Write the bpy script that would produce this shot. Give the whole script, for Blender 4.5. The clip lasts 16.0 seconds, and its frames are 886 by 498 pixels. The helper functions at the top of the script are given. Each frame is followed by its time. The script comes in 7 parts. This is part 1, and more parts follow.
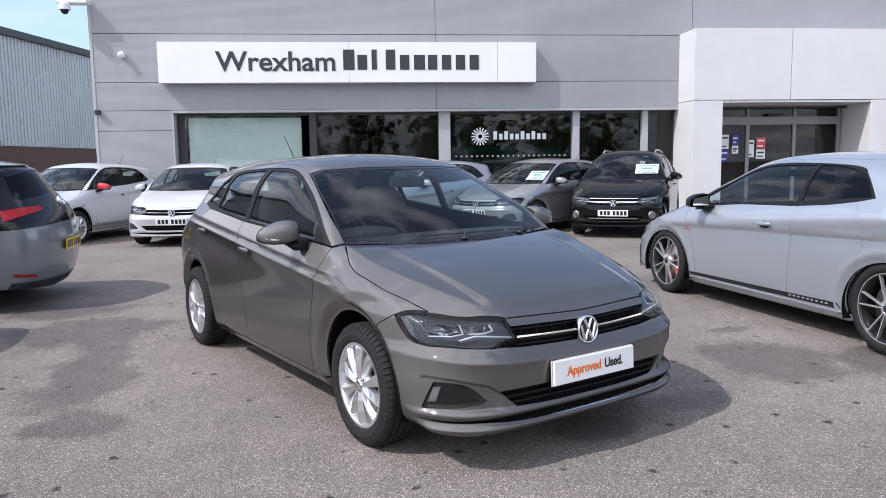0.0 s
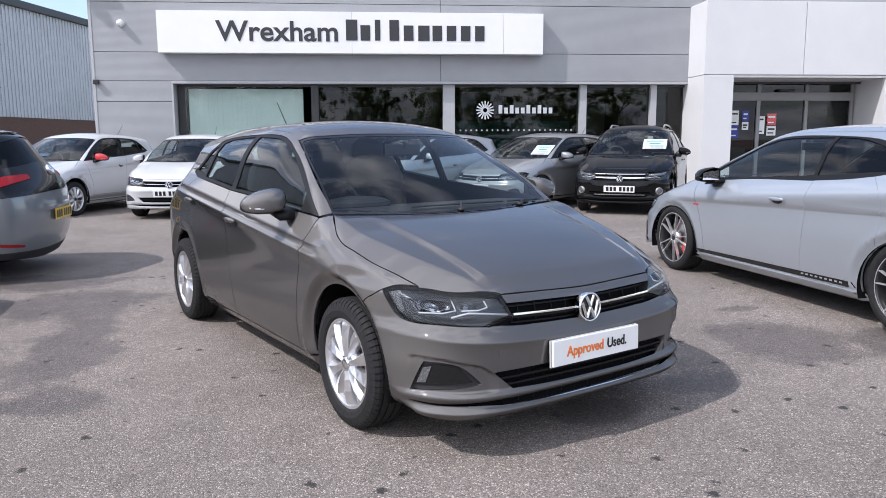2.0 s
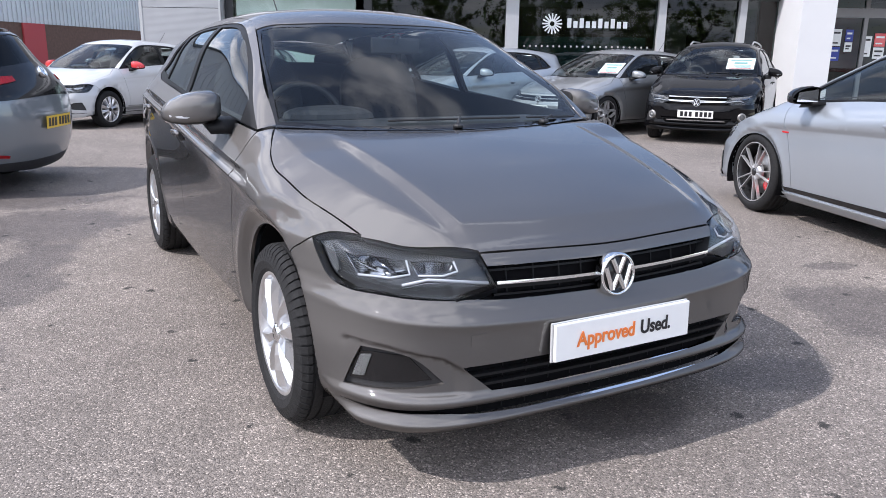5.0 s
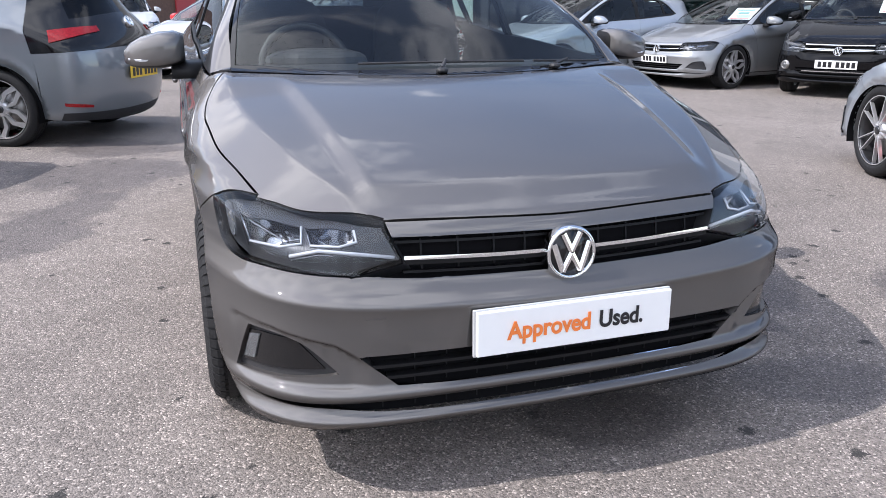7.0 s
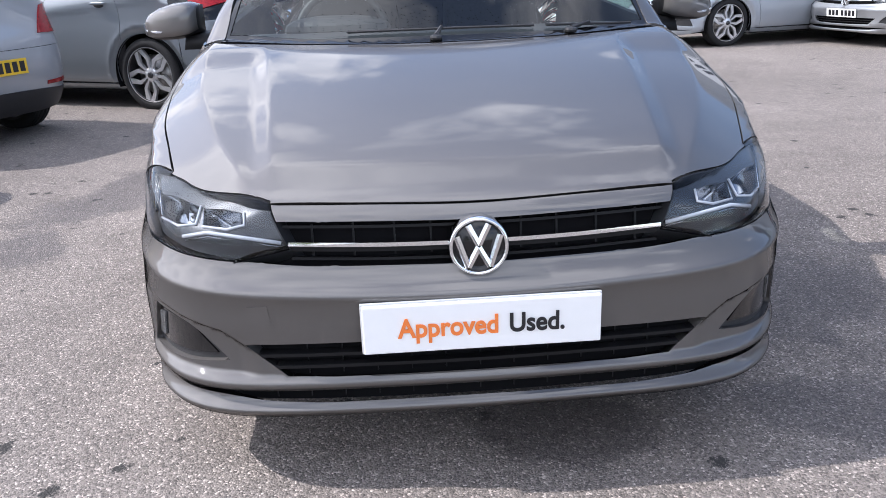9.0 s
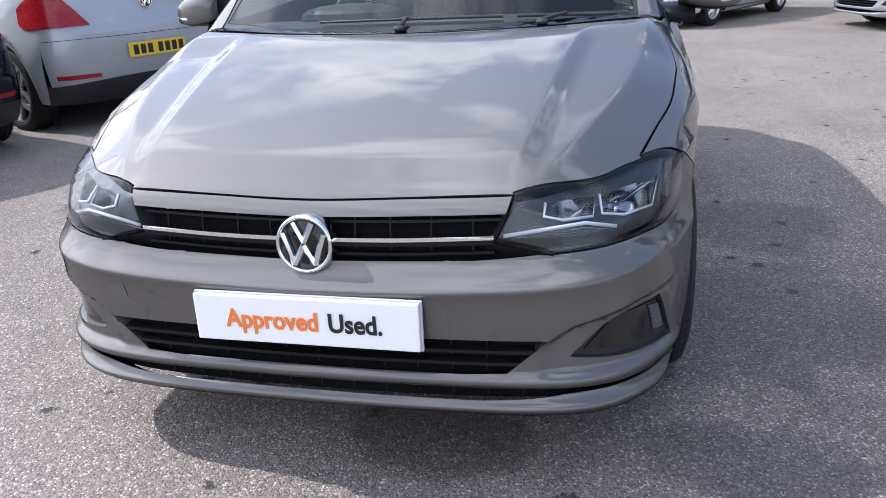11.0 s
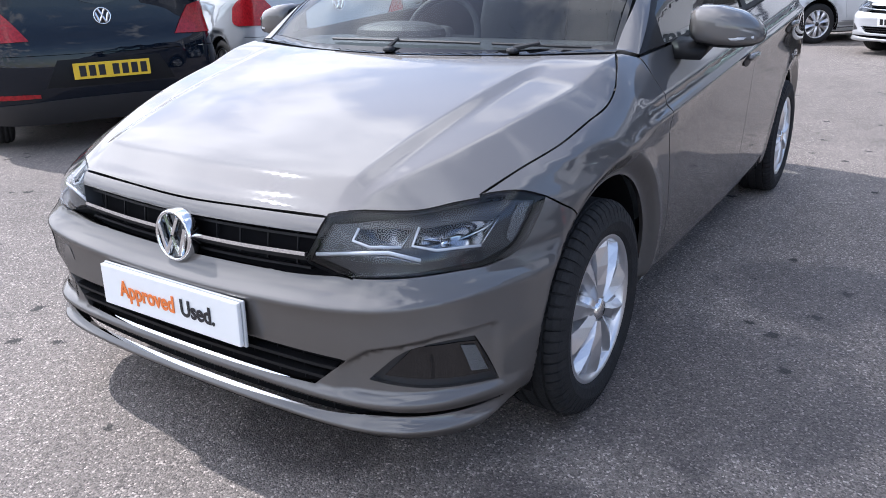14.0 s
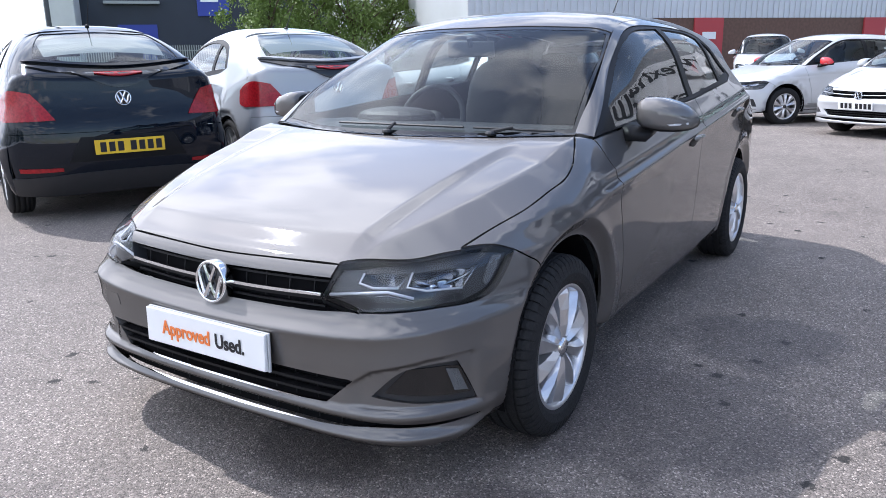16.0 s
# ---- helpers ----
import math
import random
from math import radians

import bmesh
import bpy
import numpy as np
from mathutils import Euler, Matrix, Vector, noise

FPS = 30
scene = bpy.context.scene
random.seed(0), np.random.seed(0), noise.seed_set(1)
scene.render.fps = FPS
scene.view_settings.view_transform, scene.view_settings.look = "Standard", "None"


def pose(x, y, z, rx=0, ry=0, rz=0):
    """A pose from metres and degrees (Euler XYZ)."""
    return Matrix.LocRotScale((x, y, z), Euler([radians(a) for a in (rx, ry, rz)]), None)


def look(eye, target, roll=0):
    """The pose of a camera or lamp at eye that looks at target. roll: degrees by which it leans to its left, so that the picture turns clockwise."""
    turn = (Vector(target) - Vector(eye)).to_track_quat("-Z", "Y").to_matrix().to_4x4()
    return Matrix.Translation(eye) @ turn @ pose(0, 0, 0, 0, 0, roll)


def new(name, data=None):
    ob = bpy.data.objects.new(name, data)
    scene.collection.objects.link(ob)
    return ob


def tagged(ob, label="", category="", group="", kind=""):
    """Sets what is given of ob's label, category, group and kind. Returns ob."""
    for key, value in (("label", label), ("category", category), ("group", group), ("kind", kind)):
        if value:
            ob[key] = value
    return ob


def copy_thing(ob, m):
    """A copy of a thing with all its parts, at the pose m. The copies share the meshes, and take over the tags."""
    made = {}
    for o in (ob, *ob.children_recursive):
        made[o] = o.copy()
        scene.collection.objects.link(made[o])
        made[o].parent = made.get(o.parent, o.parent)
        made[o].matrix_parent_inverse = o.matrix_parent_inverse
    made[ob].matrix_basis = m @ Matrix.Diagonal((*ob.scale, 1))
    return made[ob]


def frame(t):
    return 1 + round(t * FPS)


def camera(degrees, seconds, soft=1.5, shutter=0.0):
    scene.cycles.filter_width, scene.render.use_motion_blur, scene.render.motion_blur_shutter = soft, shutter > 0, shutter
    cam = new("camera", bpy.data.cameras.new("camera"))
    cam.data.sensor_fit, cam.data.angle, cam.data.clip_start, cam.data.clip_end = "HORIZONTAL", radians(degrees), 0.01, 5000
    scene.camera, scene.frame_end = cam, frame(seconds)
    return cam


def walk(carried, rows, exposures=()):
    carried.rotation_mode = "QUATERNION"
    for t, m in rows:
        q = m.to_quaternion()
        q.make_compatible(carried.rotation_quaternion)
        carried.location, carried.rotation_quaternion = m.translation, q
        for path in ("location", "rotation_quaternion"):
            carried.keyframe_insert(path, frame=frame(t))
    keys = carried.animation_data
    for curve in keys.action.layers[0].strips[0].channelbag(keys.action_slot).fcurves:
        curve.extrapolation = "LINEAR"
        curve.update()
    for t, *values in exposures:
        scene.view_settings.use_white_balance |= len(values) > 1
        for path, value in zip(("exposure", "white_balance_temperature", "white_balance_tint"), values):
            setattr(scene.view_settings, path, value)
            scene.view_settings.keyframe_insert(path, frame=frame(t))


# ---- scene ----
from mathutils.geometry import delaunay_2d_cdt

cam = camera(61.2, 16.0, soft=0.9)
PATH = [
    (0, (0.28, -0.171, 1.363), (0.124, 1.81, 1.135), -0.8),
    (0.5, (0.282, -0.157, 1.349), (0.125, 1.822, 1.109), -1.0),
    (1, (0.298, -0.105, 1.325), (0.136, 1.872, 1.073), -1.0),
    (1.5, (0.307, -0.042, 1.317), (0.141, 1.933, 1.048), -0.7),
    (2, (0.317, 0.06, 1.311), (0.147, 2.031, 1.021), -0.3),
    (2.5, (0.34, 0.246, 1.294), (0.159, 2.213, 0.979), 0.1),
    (3, (0.353, 0.411, 1.298), (0.152, 2.371, 0.952), 0.4),
    (3.5, (0.395, 0.582, 1.281), (0.168, 2.533, 0.906), 0.7),
    (4, (0.452, 0.786, 1.273), (0.189, 2.725, 0.861), 0.9),
    (4.5, (0.49, 0.921, 1.243), (0.189, 2.847, 0.794), 0.9),
    (5, (0.551, 1.104, 1.193), (0.205, 3.012, 0.703), 0.9),
    (7.5, (1.131, 1.719, 1.134), (0.346, 3.447, 0.501), -0.4),
    (8, (1.236, 1.844, 1.136), (0.349, 3.511, 0.477), -1.0),
    (8.5, (1.333, 1.937, 1.136), (0.341, 3.535, 0.457), -1.5),
    (9, (1.504, 2.047, 1.136), (0.407, 3.568, 0.442), -2.0),
    (11.5, (2.165, 2.779, 1.143), (0.596, 3.784, 0.416), -3.0),
    (12, (2.245, 2.92, 1.142), (0.6, 3.794, 0.414), -2.9),
    (12.5, (2.315, 3.097, 1.141), (0.615, 3.858, 0.413), -2.4),
    (13, (2.375, 3.227, 1.139), (0.636, 3.896, 0.412), -1.9),
    (13.5, (2.475, 3.378, 1.154), (0.707, 3.977, 0.436), -1.6),
    (14, (2.553, 3.432, 1.171), (0.76, 3.99, 0.481), -1.4),
    (14.5, (2.615, 3.398, 1.18), (0.804, 3.946, 0.532), -1.3),
    (15, (2.727, 3.35, 1.204), (0.902, 3.911, 0.606), -1.2),
    (15.5, (2.842, 3.314, 1.223), (1.009, 3.896, 0.675), -1.1),
    (16, (2.953, 3.311, 1.229), (1.114, 3.914, 0.727), -1.0),
]
walk(cam, [(t, look(eye, target, roll)) for t, eye, target, roll in PATH], exposures=((0.0, 0.43, 6200, 15), (5.0, 0.66, 6200, 15), (9.0, 0.86, 6100, 15), (16.0, 0.86, 5950, 14)))

# ---------------------------------------------------------------- world and sun
SUN_FROM = Vector((-0.784, -0.51, 1.0)).normalized()
world = bpy.data.worlds.new("sky")
scene.world = world
world.use_nodes = True
wn, wl = world.node_tree.nodes, world.node_tree.links
wn.clear()
w_out, w_bg = wn.new("ShaderNodeOutputWorld"), wn.new("ShaderNodeBackground")
sky = wn.new("ShaderNodeTexSky")
sky.sky_type, sky.sun_disc = "NISHITA", False
sky.sun_elevation = math.asin(SUN_FROM.z)
sky.sun_rotation = math.atan2(SUN_FROM.x, SUN_FROM.y)
sky.air_density, sky.dust_density, sky.ozone_density = 1.0, 0.6, 1.2
w_co, w_sep, w_add = wn.new("ShaderNodeTexCoord"), wn.new("ShaderNodeSeparateXYZ"), wn.new("ShaderNodeMath")
w_add.operation, w_add.inputs[1].default_value = "ADD", 0.22
wl.new(w_co.outputs["Generated"], w_sep.inputs[0])
wl.new(w_sep.outputs["Z"], w_add.inputs[0])
w_dx, w_dy, w_vec = wn.new("ShaderNodeMath"), wn.new("ShaderNodeMath"), wn.new("ShaderNodeCombineXYZ")
for node, axis in ((w_dx, "X"), (w_dy, "Y")):
    node.operation = "DIVIDE"
    wl.new(w_sep.outputs[axis], node.inputs[0])
    wl.new(w_add.outputs[0], node.inputs[1])
wl.new(w_dx.outputs[0], w_vec.inputs[0])
wl.new(w_dy.outputs[0], w_vec.inputs[1])
w_noise, w_ramp = wn.new("ShaderNodeTexNoise"), wn.new("ShaderNodeValToRGB")
w_noise.inputs["Scale"].default_value, w_noise.inputs["Detail"].default_value = 2.4, 10
w_noise.inputs["Roughness"].default_value, w_noise.inputs["Distortion"].default_value = 0.58, 0.35
w_off = wn.new("ShaderNodeVectorMath")
w_off.operation, w_off.inputs[1].default_value = "ADD", (0.38, 0.44, 10.12)
wl.new(w_vec.outputs[0], w_off.inputs[0])
wl.new(w_off.outputs[0], w_noise.inputs["Vector"])
w_ramp.color_ramp.elements[0].position, w_ramp.color_ramp.elements[1].position = 0.485, 0.575
w_ramp.color_ramp.elements[0].color = (0.10, 0.10, 0.10, 1)
w_lean, w_sum = wn.new("ShaderNodeVectorMath"), wn.new("ShaderNodeMath")  # the cloud thins out away from the sun
w_lean.operation, w_sum.operation = "DOT_PRODUCT", "ADD"
w_lean.inputs[1].default_value = (-0.06, -0.17, 0.02)
wl.new(w_co.outputs["Generated"], w_lean.inputs[0])
wl.new(w_noise.outputs["Fac"], w_sum.inputs[0])
wl.new(w_lean.outputs["Value"], w_sum.inputs[1])
wl.new(w_sum.outputs[0], w_ramp.inputs[0])
w_shade, w_tone = wn.new("ShaderNodeTexNoise"), wn.new("ShaderNodeValToRGB")
w_shade.inputs["Scale"].default_value, w_shade.inputs["Detail"].default_value = 3.1, 6
wl.new(w_vec.outputs[0], w_shade.inputs["Vector"])
w_tone.color_ramp.elements[0].position, w_tone.color_ramp.elements[1].position = 0.38, 0.60
w_tone.color_ramp.elements[0].color, w_tone.color_ramp.elements[1].color = (4.6, 5.1, 6.0, 1), (9.2, 9.4, 9.7, 1)
wl.new(w_shade.outputs["Fac"], w_tone.inputs[0])
w_mix = wn.new("ShaderNodeMix")
w_mix.data_type = "RGBA"
wl.new(w_ramp.outputs["Color"], w_mix.inputs["Factor"])
wl.new(sky.outputs["Color"], w_mix.inputs["A"])
w_near, w_map, w_lit = wn.new("ShaderNodeVectorMath"), wn.new("ShaderNodeMapRange"), wn.new("ShaderNodeMix")  # clouds near the sun are brighter
w_near.operation, w_lit.data_type, w_lit.blend_type = "DOT_PRODUCT", "RGBA", "MULTIPLY"
w_near.inputs[1].default_value, w_lit.inputs["Factor"].default_value = tuple(SUN_FROM), 1.0
wl.new(w_co.outputs["Generated"], w_near.inputs[0])
w_map.inputs["From Min"].default_value, w_map.inputs["From Max"].default_value = 0.78, 1.0
w_map.inputs["To Min"].default_value, w_map.inputs["To Max"].default_value = 0.95, 1.25
wl.new(w_near.outputs["Value"], w_map.inputs["Value"])
wl.new(w_tone.outputs["Color"], w_lit.inputs["A"])
wl.new(w_map.outputs["Result"], w_lit.inputs["B"])
wl.new(w_lit.outputs["Result"], w_mix.inputs["B"])
wl.new(w_mix.outputs["Result"], w_bg.inputs["Color"])
w_bg.inputs["Strength"].default_value = 0.15
wl.new(w_bg.outputs[0], w_out.inputs[0])
sun = new("sun", bpy.data.lights.new("sun", "SUN"))
sun.data.energy, sun.data.angle, sun.data.color = 2.75, radians(0.6), (1.0, 0.955, 0.89)
sun.matrix_basis = look(SUN_FROM * 60, (0, 0, 0))


# ---------------------------------------------------------------- materials
def material(name, colour, rough=0.5, metal=0.0, coat=0.0, spec=0.5, grain=0.0, size=40.0, bump=0.0, bump_size=80.0, stain=0.0, stain_size=1.2, emit=0.0, alpha_mix=None):
    """A principled surface whose colour varies by a fine grain and a broad stain, with fine relief."""
    m = bpy.data.materials.new(name)
    m.use_nodes = True
    nt = m.node_tree
    b = nt.nodes["Principled BSDF"]
    b.inputs["Base Color"].default_value = (*colour, 1)
    b.inputs["Roughness"].default_value, b.inputs["Metallic"].default_value = rough, metal
    b.inputs["Coat Weight"].default_value, b.inputs["Coat Roughness"].default_value, b.inputs["Coat IOR"].default_value = coat, 0.02, 1.6
    b.inputs["Specular IOR Level"].default_value = spec
    co = nt.nodes.new("ShaderNodeTexCoord")
    last = None
    for amount, scale in ((grain, size), (stain, stain_size)):
        if amount <= 0:
            continue
        t, mul = nt.nodes.new("ShaderNodeTexNoise"), nt.nodes.new("ShaderNodeMapRange")
        t.inputs["Scale"].default_value, t.inputs["Detail"].default_value = scale, 5
        nt.links.new(co.outputs["Object"], t.inputs["Vector"])
        mul.inputs["From Min"].default_value, mul.inputs["From Max"].default_value = 0.3, 0.7
        mul.inputs["To Min"].default_value, mul.inputs["To Max"].default_value = 1 - amount, 1 + amount
        nt.links.new(t.outputs["Fac"], mul.inputs["Value"])
        mix = nt.nodes.new("ShaderNodeMix")
        mix.data_type, mix.blend_type = "RGBA", "MULTIPLY"
        mix.inputs["Factor"].default_value = 1
        if last is None:
            mix.inputs["A"].default_value = (*colour, 1)
        else:
            nt.links.new(last, mix.inputs["A"])
        nt.links.new(mul.outputs["Result"], mix.inputs["B"])
        last = mix.outputs["Result"]
    if last is not None:
        nt.links.new(last, b.inputs["Base Color"])
    if bump > 0:
        t, bp = nt.nodes.new("ShaderNodeTexNoise"), nt.nodes.new("ShaderNodeBump")
        t.inputs["Scale"].default_value, t.inputs["Detail"].default_value = bump_size, 4
        bp.inputs["Strength"].default_value, bp.inputs["Distance"].default_value = bump, 0.01
        nt.links.new(co.outputs["Object"], t.inputs["Vector"])
        nt.links.new(t.outputs["Fac"], bp.inputs["Height"])
        nt.links.new(bp.outputs["Normal"], b.inputs["Normal"])
    if emit > 0:
        b.inputs["Emission Color"].default_value, b.inputs["Emission Strength"].default_value = (*colour, 1), emit
    return m


def glass(name, tint, ior=1.5, rough=0.0):
    """A thin pane: clear or tinted, with a mirror sheen by Fresnel."""
    m = bpy.data.materials.new(name)
    m.use_nodes = True
    nt = m.node_tree
    nt.nodes.clear()
    out, mix, lw = nt.nodes.new("ShaderNodeOutputMaterial"), nt.nodes.new("ShaderNodeMixShader"), nt.nodes.new("ShaderNodeLayerWeight")
    tr, gl = nt.nodes.new("ShaderNodeBsdfTransparent"), nt.nodes.new("ShaderNodeBsdfGlossy")
    up, gain = nt.nodes.new("ShaderNodeMath"), nt.nodes.new("ShaderNodeMath")
    tr.inputs["Color"].default_value = (*tint, 1)
    gl.inputs["Roughness"].default_value, gl.inputs["Color"].default_value = rough, (1, 1, 1, 1)
    lw.inputs["Blend"].default_value = 0.5
    f0 = ((ior - 1) / (ior + 1)) ** 2
    up.operation, up.inputs[1].default_value = "POWER", 5.0
    gain.operation, gain.inputs[1].default_value, gain.inputs[2].default_value = "MULTIPLY_ADD", 1 - f0, f0
    nt.links.new(lw.outputs["Facing"], up.inputs[0])
    nt.links.new(up.outputs[0], gain.inputs[0])
    nt.links.new(gain.outputs[0], mix.inputs[0])
    nt.links.new(tr.outputs[0], mix.inputs[1])
    nt.links.new(gl.outputs[0], mix.inputs[2])
    nt.links.new(mix.outputs[0], out.inputs["Surface"])
    return m


def paint(name, colour, metal=0.55, rough=0.32, flake=0.05, ior=1.6, spec=0.5):
    m = material(name, colour, rough, metal, 1.0, spec, flake, 900.0, stain=0.02, stain_size=2.0)
    m.node_tree.nodes["Principled BSDF"].inputs["Coat IOR"].default_value = ior
    return m


def flake_paint(name, flake, deep, spread=0.9, share=0.85, ior=1.62):
    """Metallic lacquer: wide flake gloss over a dark ground, under a clear mirror coat."""
    m = bpy.data.materials.new(name)
    m.use_nodes = True
    nt = m.node_tree
    nt.nodes.clear()
    node = lambda kind: nt.nodes.new("ShaderNode" + kind)
    out, co, grain, tone, tint = node("OutputMaterial"), node("TexCoord"), node("TexNoise"), node("MapRange"), node("Mix")
    ground, metal, under, coat, fres, over = node("BsdfDiffuse"), node("BsdfGlossy"), node("MixShader"), node("BsdfGlossy"), node("Fresnel"), node("MixShader")
    grain.inputs["Scale"].default_value, grain.inputs["Detail"].default_value = 700.0, 3
    tone.inputs["From Min"].default_value, tone.inputs["From Max"].default_value = 0.3, 0.7
    tone.inputs["To Min"].default_value, tone.inputs["To Max"].default_value = 0.93, 1.07
    tint.data_type, tint.blend_type = "RGBA", "MULTIPLY"
    tint.inputs["Factor"].default_value, tint.inputs["A"].default_value = 1.0, (*flake, 1)
    ground.inputs["Color"].default_value = (*deep, 1)
    metal.distribution, metal.inputs["Roughness"].default_value = "BECKMANN", spread
    under.inputs[0].default_value = share
    coat.inputs["Roughness"].default_value, coat.inputs["Color"].default_value = 0.03, (1, 1, 1, 1)
    fres.inputs["IOR"].default_value = ior
    for a, b in ((co.outputs["Object"], grain.inputs["Vector"]), (grain.outputs["Fac"], tone.inputs["Value"]), (tone.outputs["Result"], tint.inputs["B"]), (tint.outputs["Result"], metal.inputs["Color"]),
                 (ground.outputs[0], under.inputs[1]), (metal.outputs[0], under.inputs[2]), (fres.outputs[0], over.inputs[0]), (under.outputs[0], over.inputs[1]), (coat.outputs[0], over.inputs[2]), (over.outputs[0], out.inputs["Surface"])):
        nt.links.new(a, b)
    return m


PAINT_GREY = flake_paint("grey_brown_metallic_paint", (0.145, 0.1375, 0.134), (0.05, 0.047, 0.046), 0.75, 0.92, 1.68)
PAINT_WHITE = paint("white_paint", (0.55, 0.56, 0.575), 0.0, 0.4, 0.0)
PAINT_SILVER = paint("silver_paint", (0.42, 0.455, 0.50), 0.6, 0.45)
PAINT_MID = paint("mid_grey_paint", (0.33, 0.34, 0.35), 0.6, 0.36)
PAINT_BLACK = paint("black_paint", (0.004, 0.004, 0.005), 0.0, 0.5, 0.0, 1.36, 0.0)
PAINT_NAVY = paint("blue_black_paint", (0.003, 0.006, 0.012), 0.0, 0.5, 0.0, 1.42, 0.0)
PAINT_PALE = paint("pale_silver_white_paint", (0.36, 0.372, 0.385), 0.2, 0.4, 0.0)
PAINT_SLATE = paint("slate_grey_paint", (0.20, 0.22, 0.24), 0.4, 0.36)
BLACK_GLOSS = material("gloss_black_plastic", (0.008, 0.008, 0.009), 0.12, coat=0.3, spec=0.3)
BLACK_SATIN = material("satin_black_trim", (0.010, 0.010, 0.011), 0.5, spec=0.2, grain=0.1, size=200)
BLACK_TRIM = material("matt_black_plastic", (0.022, 0.022, 0.024), 0.55, grain=0.15, size=300, bump=0.1, bump_size=600)
BLACK_DEEP = material("shadow_black_lining", (0.006, 0.006, 0.007), 0.9, spec=0.1)
RUBBER = material("tyre_rubber", (0.017, 0.017, 0.018), 0.78, grain=0.25, size=60, bump=0.25, bump_size=150, spec=0.3)
ALLOY = material("silver_alloy", (0.70, 0.70, 0.715), 0.30, 0.85, 0.4, grain=0.03, size=200)
ALLOY_DARK = material("dark_alloy", (0.03, 0.03, 0.032), 0.3, 0.4, 0.5)
ALLOY_CUT = material("machined_alloy_edge", (0.66, 0.66, 0.67), 0.3, 0.7)
STEEL = material("brake_steel", (0.35, 0.34, 0.33), 0.4, 0.9, grain=0.2, size=30)
CHROME = material("chrome", (0.82, 0.83, 0.84), 0.08, 1.0)
LAMP_GLASS = glass("clear_lamp_lens", (0.90, 0.92, 0.94), 1.42)
LAMP_SILVER = material("lamp_reflector", (0.40, 0.41, 0.43), 0.13, 1.0)
LAMP_BEZEL = material("lamp_bezel", (0.034, 0.036, 0.040), 0.30, 0.55, 0.3, grain=0.1, size=120)
LAMP_RED = material("red_lamp_lens", (0.30, 0.008, 0.012), 0.2, coat=0.25, spec=0.3, grain=0.35, size=60)
LAMP_DARK = material("lamp_housing", (0.036, 0.038, 0.042), 0.34, 0.3)
DRL = material("lamp_light_guide", (0.56, 0.57, 0.60), 0.15, coat=0.6)
SCREEN_GLASS = glass("windscreen_glass", (0.84, 0.90, 0.89), 1.54)
SIDE_GLASS = glass("side_glass", (0.72, 0.79, 0.78), 1.5)
DARK_GLASS = glass("privacy_glass", (0.10, 0.11, 0.12), 1.42)
PLATE_WHITE = material("white_plate", (0.88, 0.88, 0.87), 0.3, coat=0.3, grain=0.02, size=15)
PLATE_YELLOW = material("yellow_plate", (0.80, 0.52, 0.03), 0.35, grain=0.03, size=15)
INK_BLACK = material("black_print", (0.015, 0.015, 0.018), 0.4)
INK_ORANGE = material("orange_print", (0.86, 0.22, 0.045), 0.4)
CABIN = material("cabin_dark_plastic", (0.019, 0.019, 0.021), 0.6, grain=0.1, size=200)
SEAT_CLOTH = material("dark_seat_cloth", (0.015, 0.015, 0.018), 0.9, grain=0.3, size=120)
RED_TRIM = material("red_paint", (0.62, 0.02, 0.025), 0.3, coat=0.8)
PAPER = material("white_paper", (0.78, 0.80, 0.80), 0.6, grain=0.03, size=20)
LENS_GRID = material("ribbed_lens", (0.17, 0.175, 0.18), 0.22, 0.6, bump=0.8, bump_size=260)
# ---------------------------------------------------------------- mesh helpers
def mesh_of(name, verts, faces, material, normals=None, smooth=True):
    me = bpy.data.meshes.new(name)
    me.from_pydata([tuple(map(float, v)) for v in verts], [], [tuple(map(int, f)) for f in faces])
    me.update()
    if smooth:
        me.shade_smooth()
        if normals is not None:
            me.normals_split_custom_set_from_vertices([tuple(map(float, n)) for n in normals])
    if material:
        me.materials.append(material)
    return me


def part(name, geo, material, parent=None, label="", smooth=False, kind=""):
    """Links one mesh, given as (verts, faces[, normals]), under a thing or a part."""
    me = geo if isinstance(geo, bpy.types.Mesh) else mesh_of(name, geo[0], geo[1], material, geo[2] if len(geo) > 2 else None, smooth)
    ob = new(name, me)
    ob.parent = parent
    return tagged(ob, label, kind=kind)


def thing(name, m, label, category, group="", kind=""):
    ob = new(name)
    ob.empty_display_size = 0.2
    ob.matrix_basis = m
    return tagged(ob, label, category, group, kind)


def join(*geos):
    verts, faces = [], []
    for g in geos:
        n = len(verts)
        verts += [tuple(v) for v in g[0]]
        faces += [tuple(i + n for i in f) for f in g[1]]
    return verts, faces


def moved(geo, m):
    return [tuple(m @ Vector(v)) for v in geo[0]], geo[1]


def mirrored(geo):
    g = [tuple((v[0], -v[1], v[2])) for v in geo[0]], [tuple(reversed(f)) for f in geo[1]]
    return g if len(geo) < 3 else (*g, [(n[0], -n[1], n[2]) for n in geo[2]])


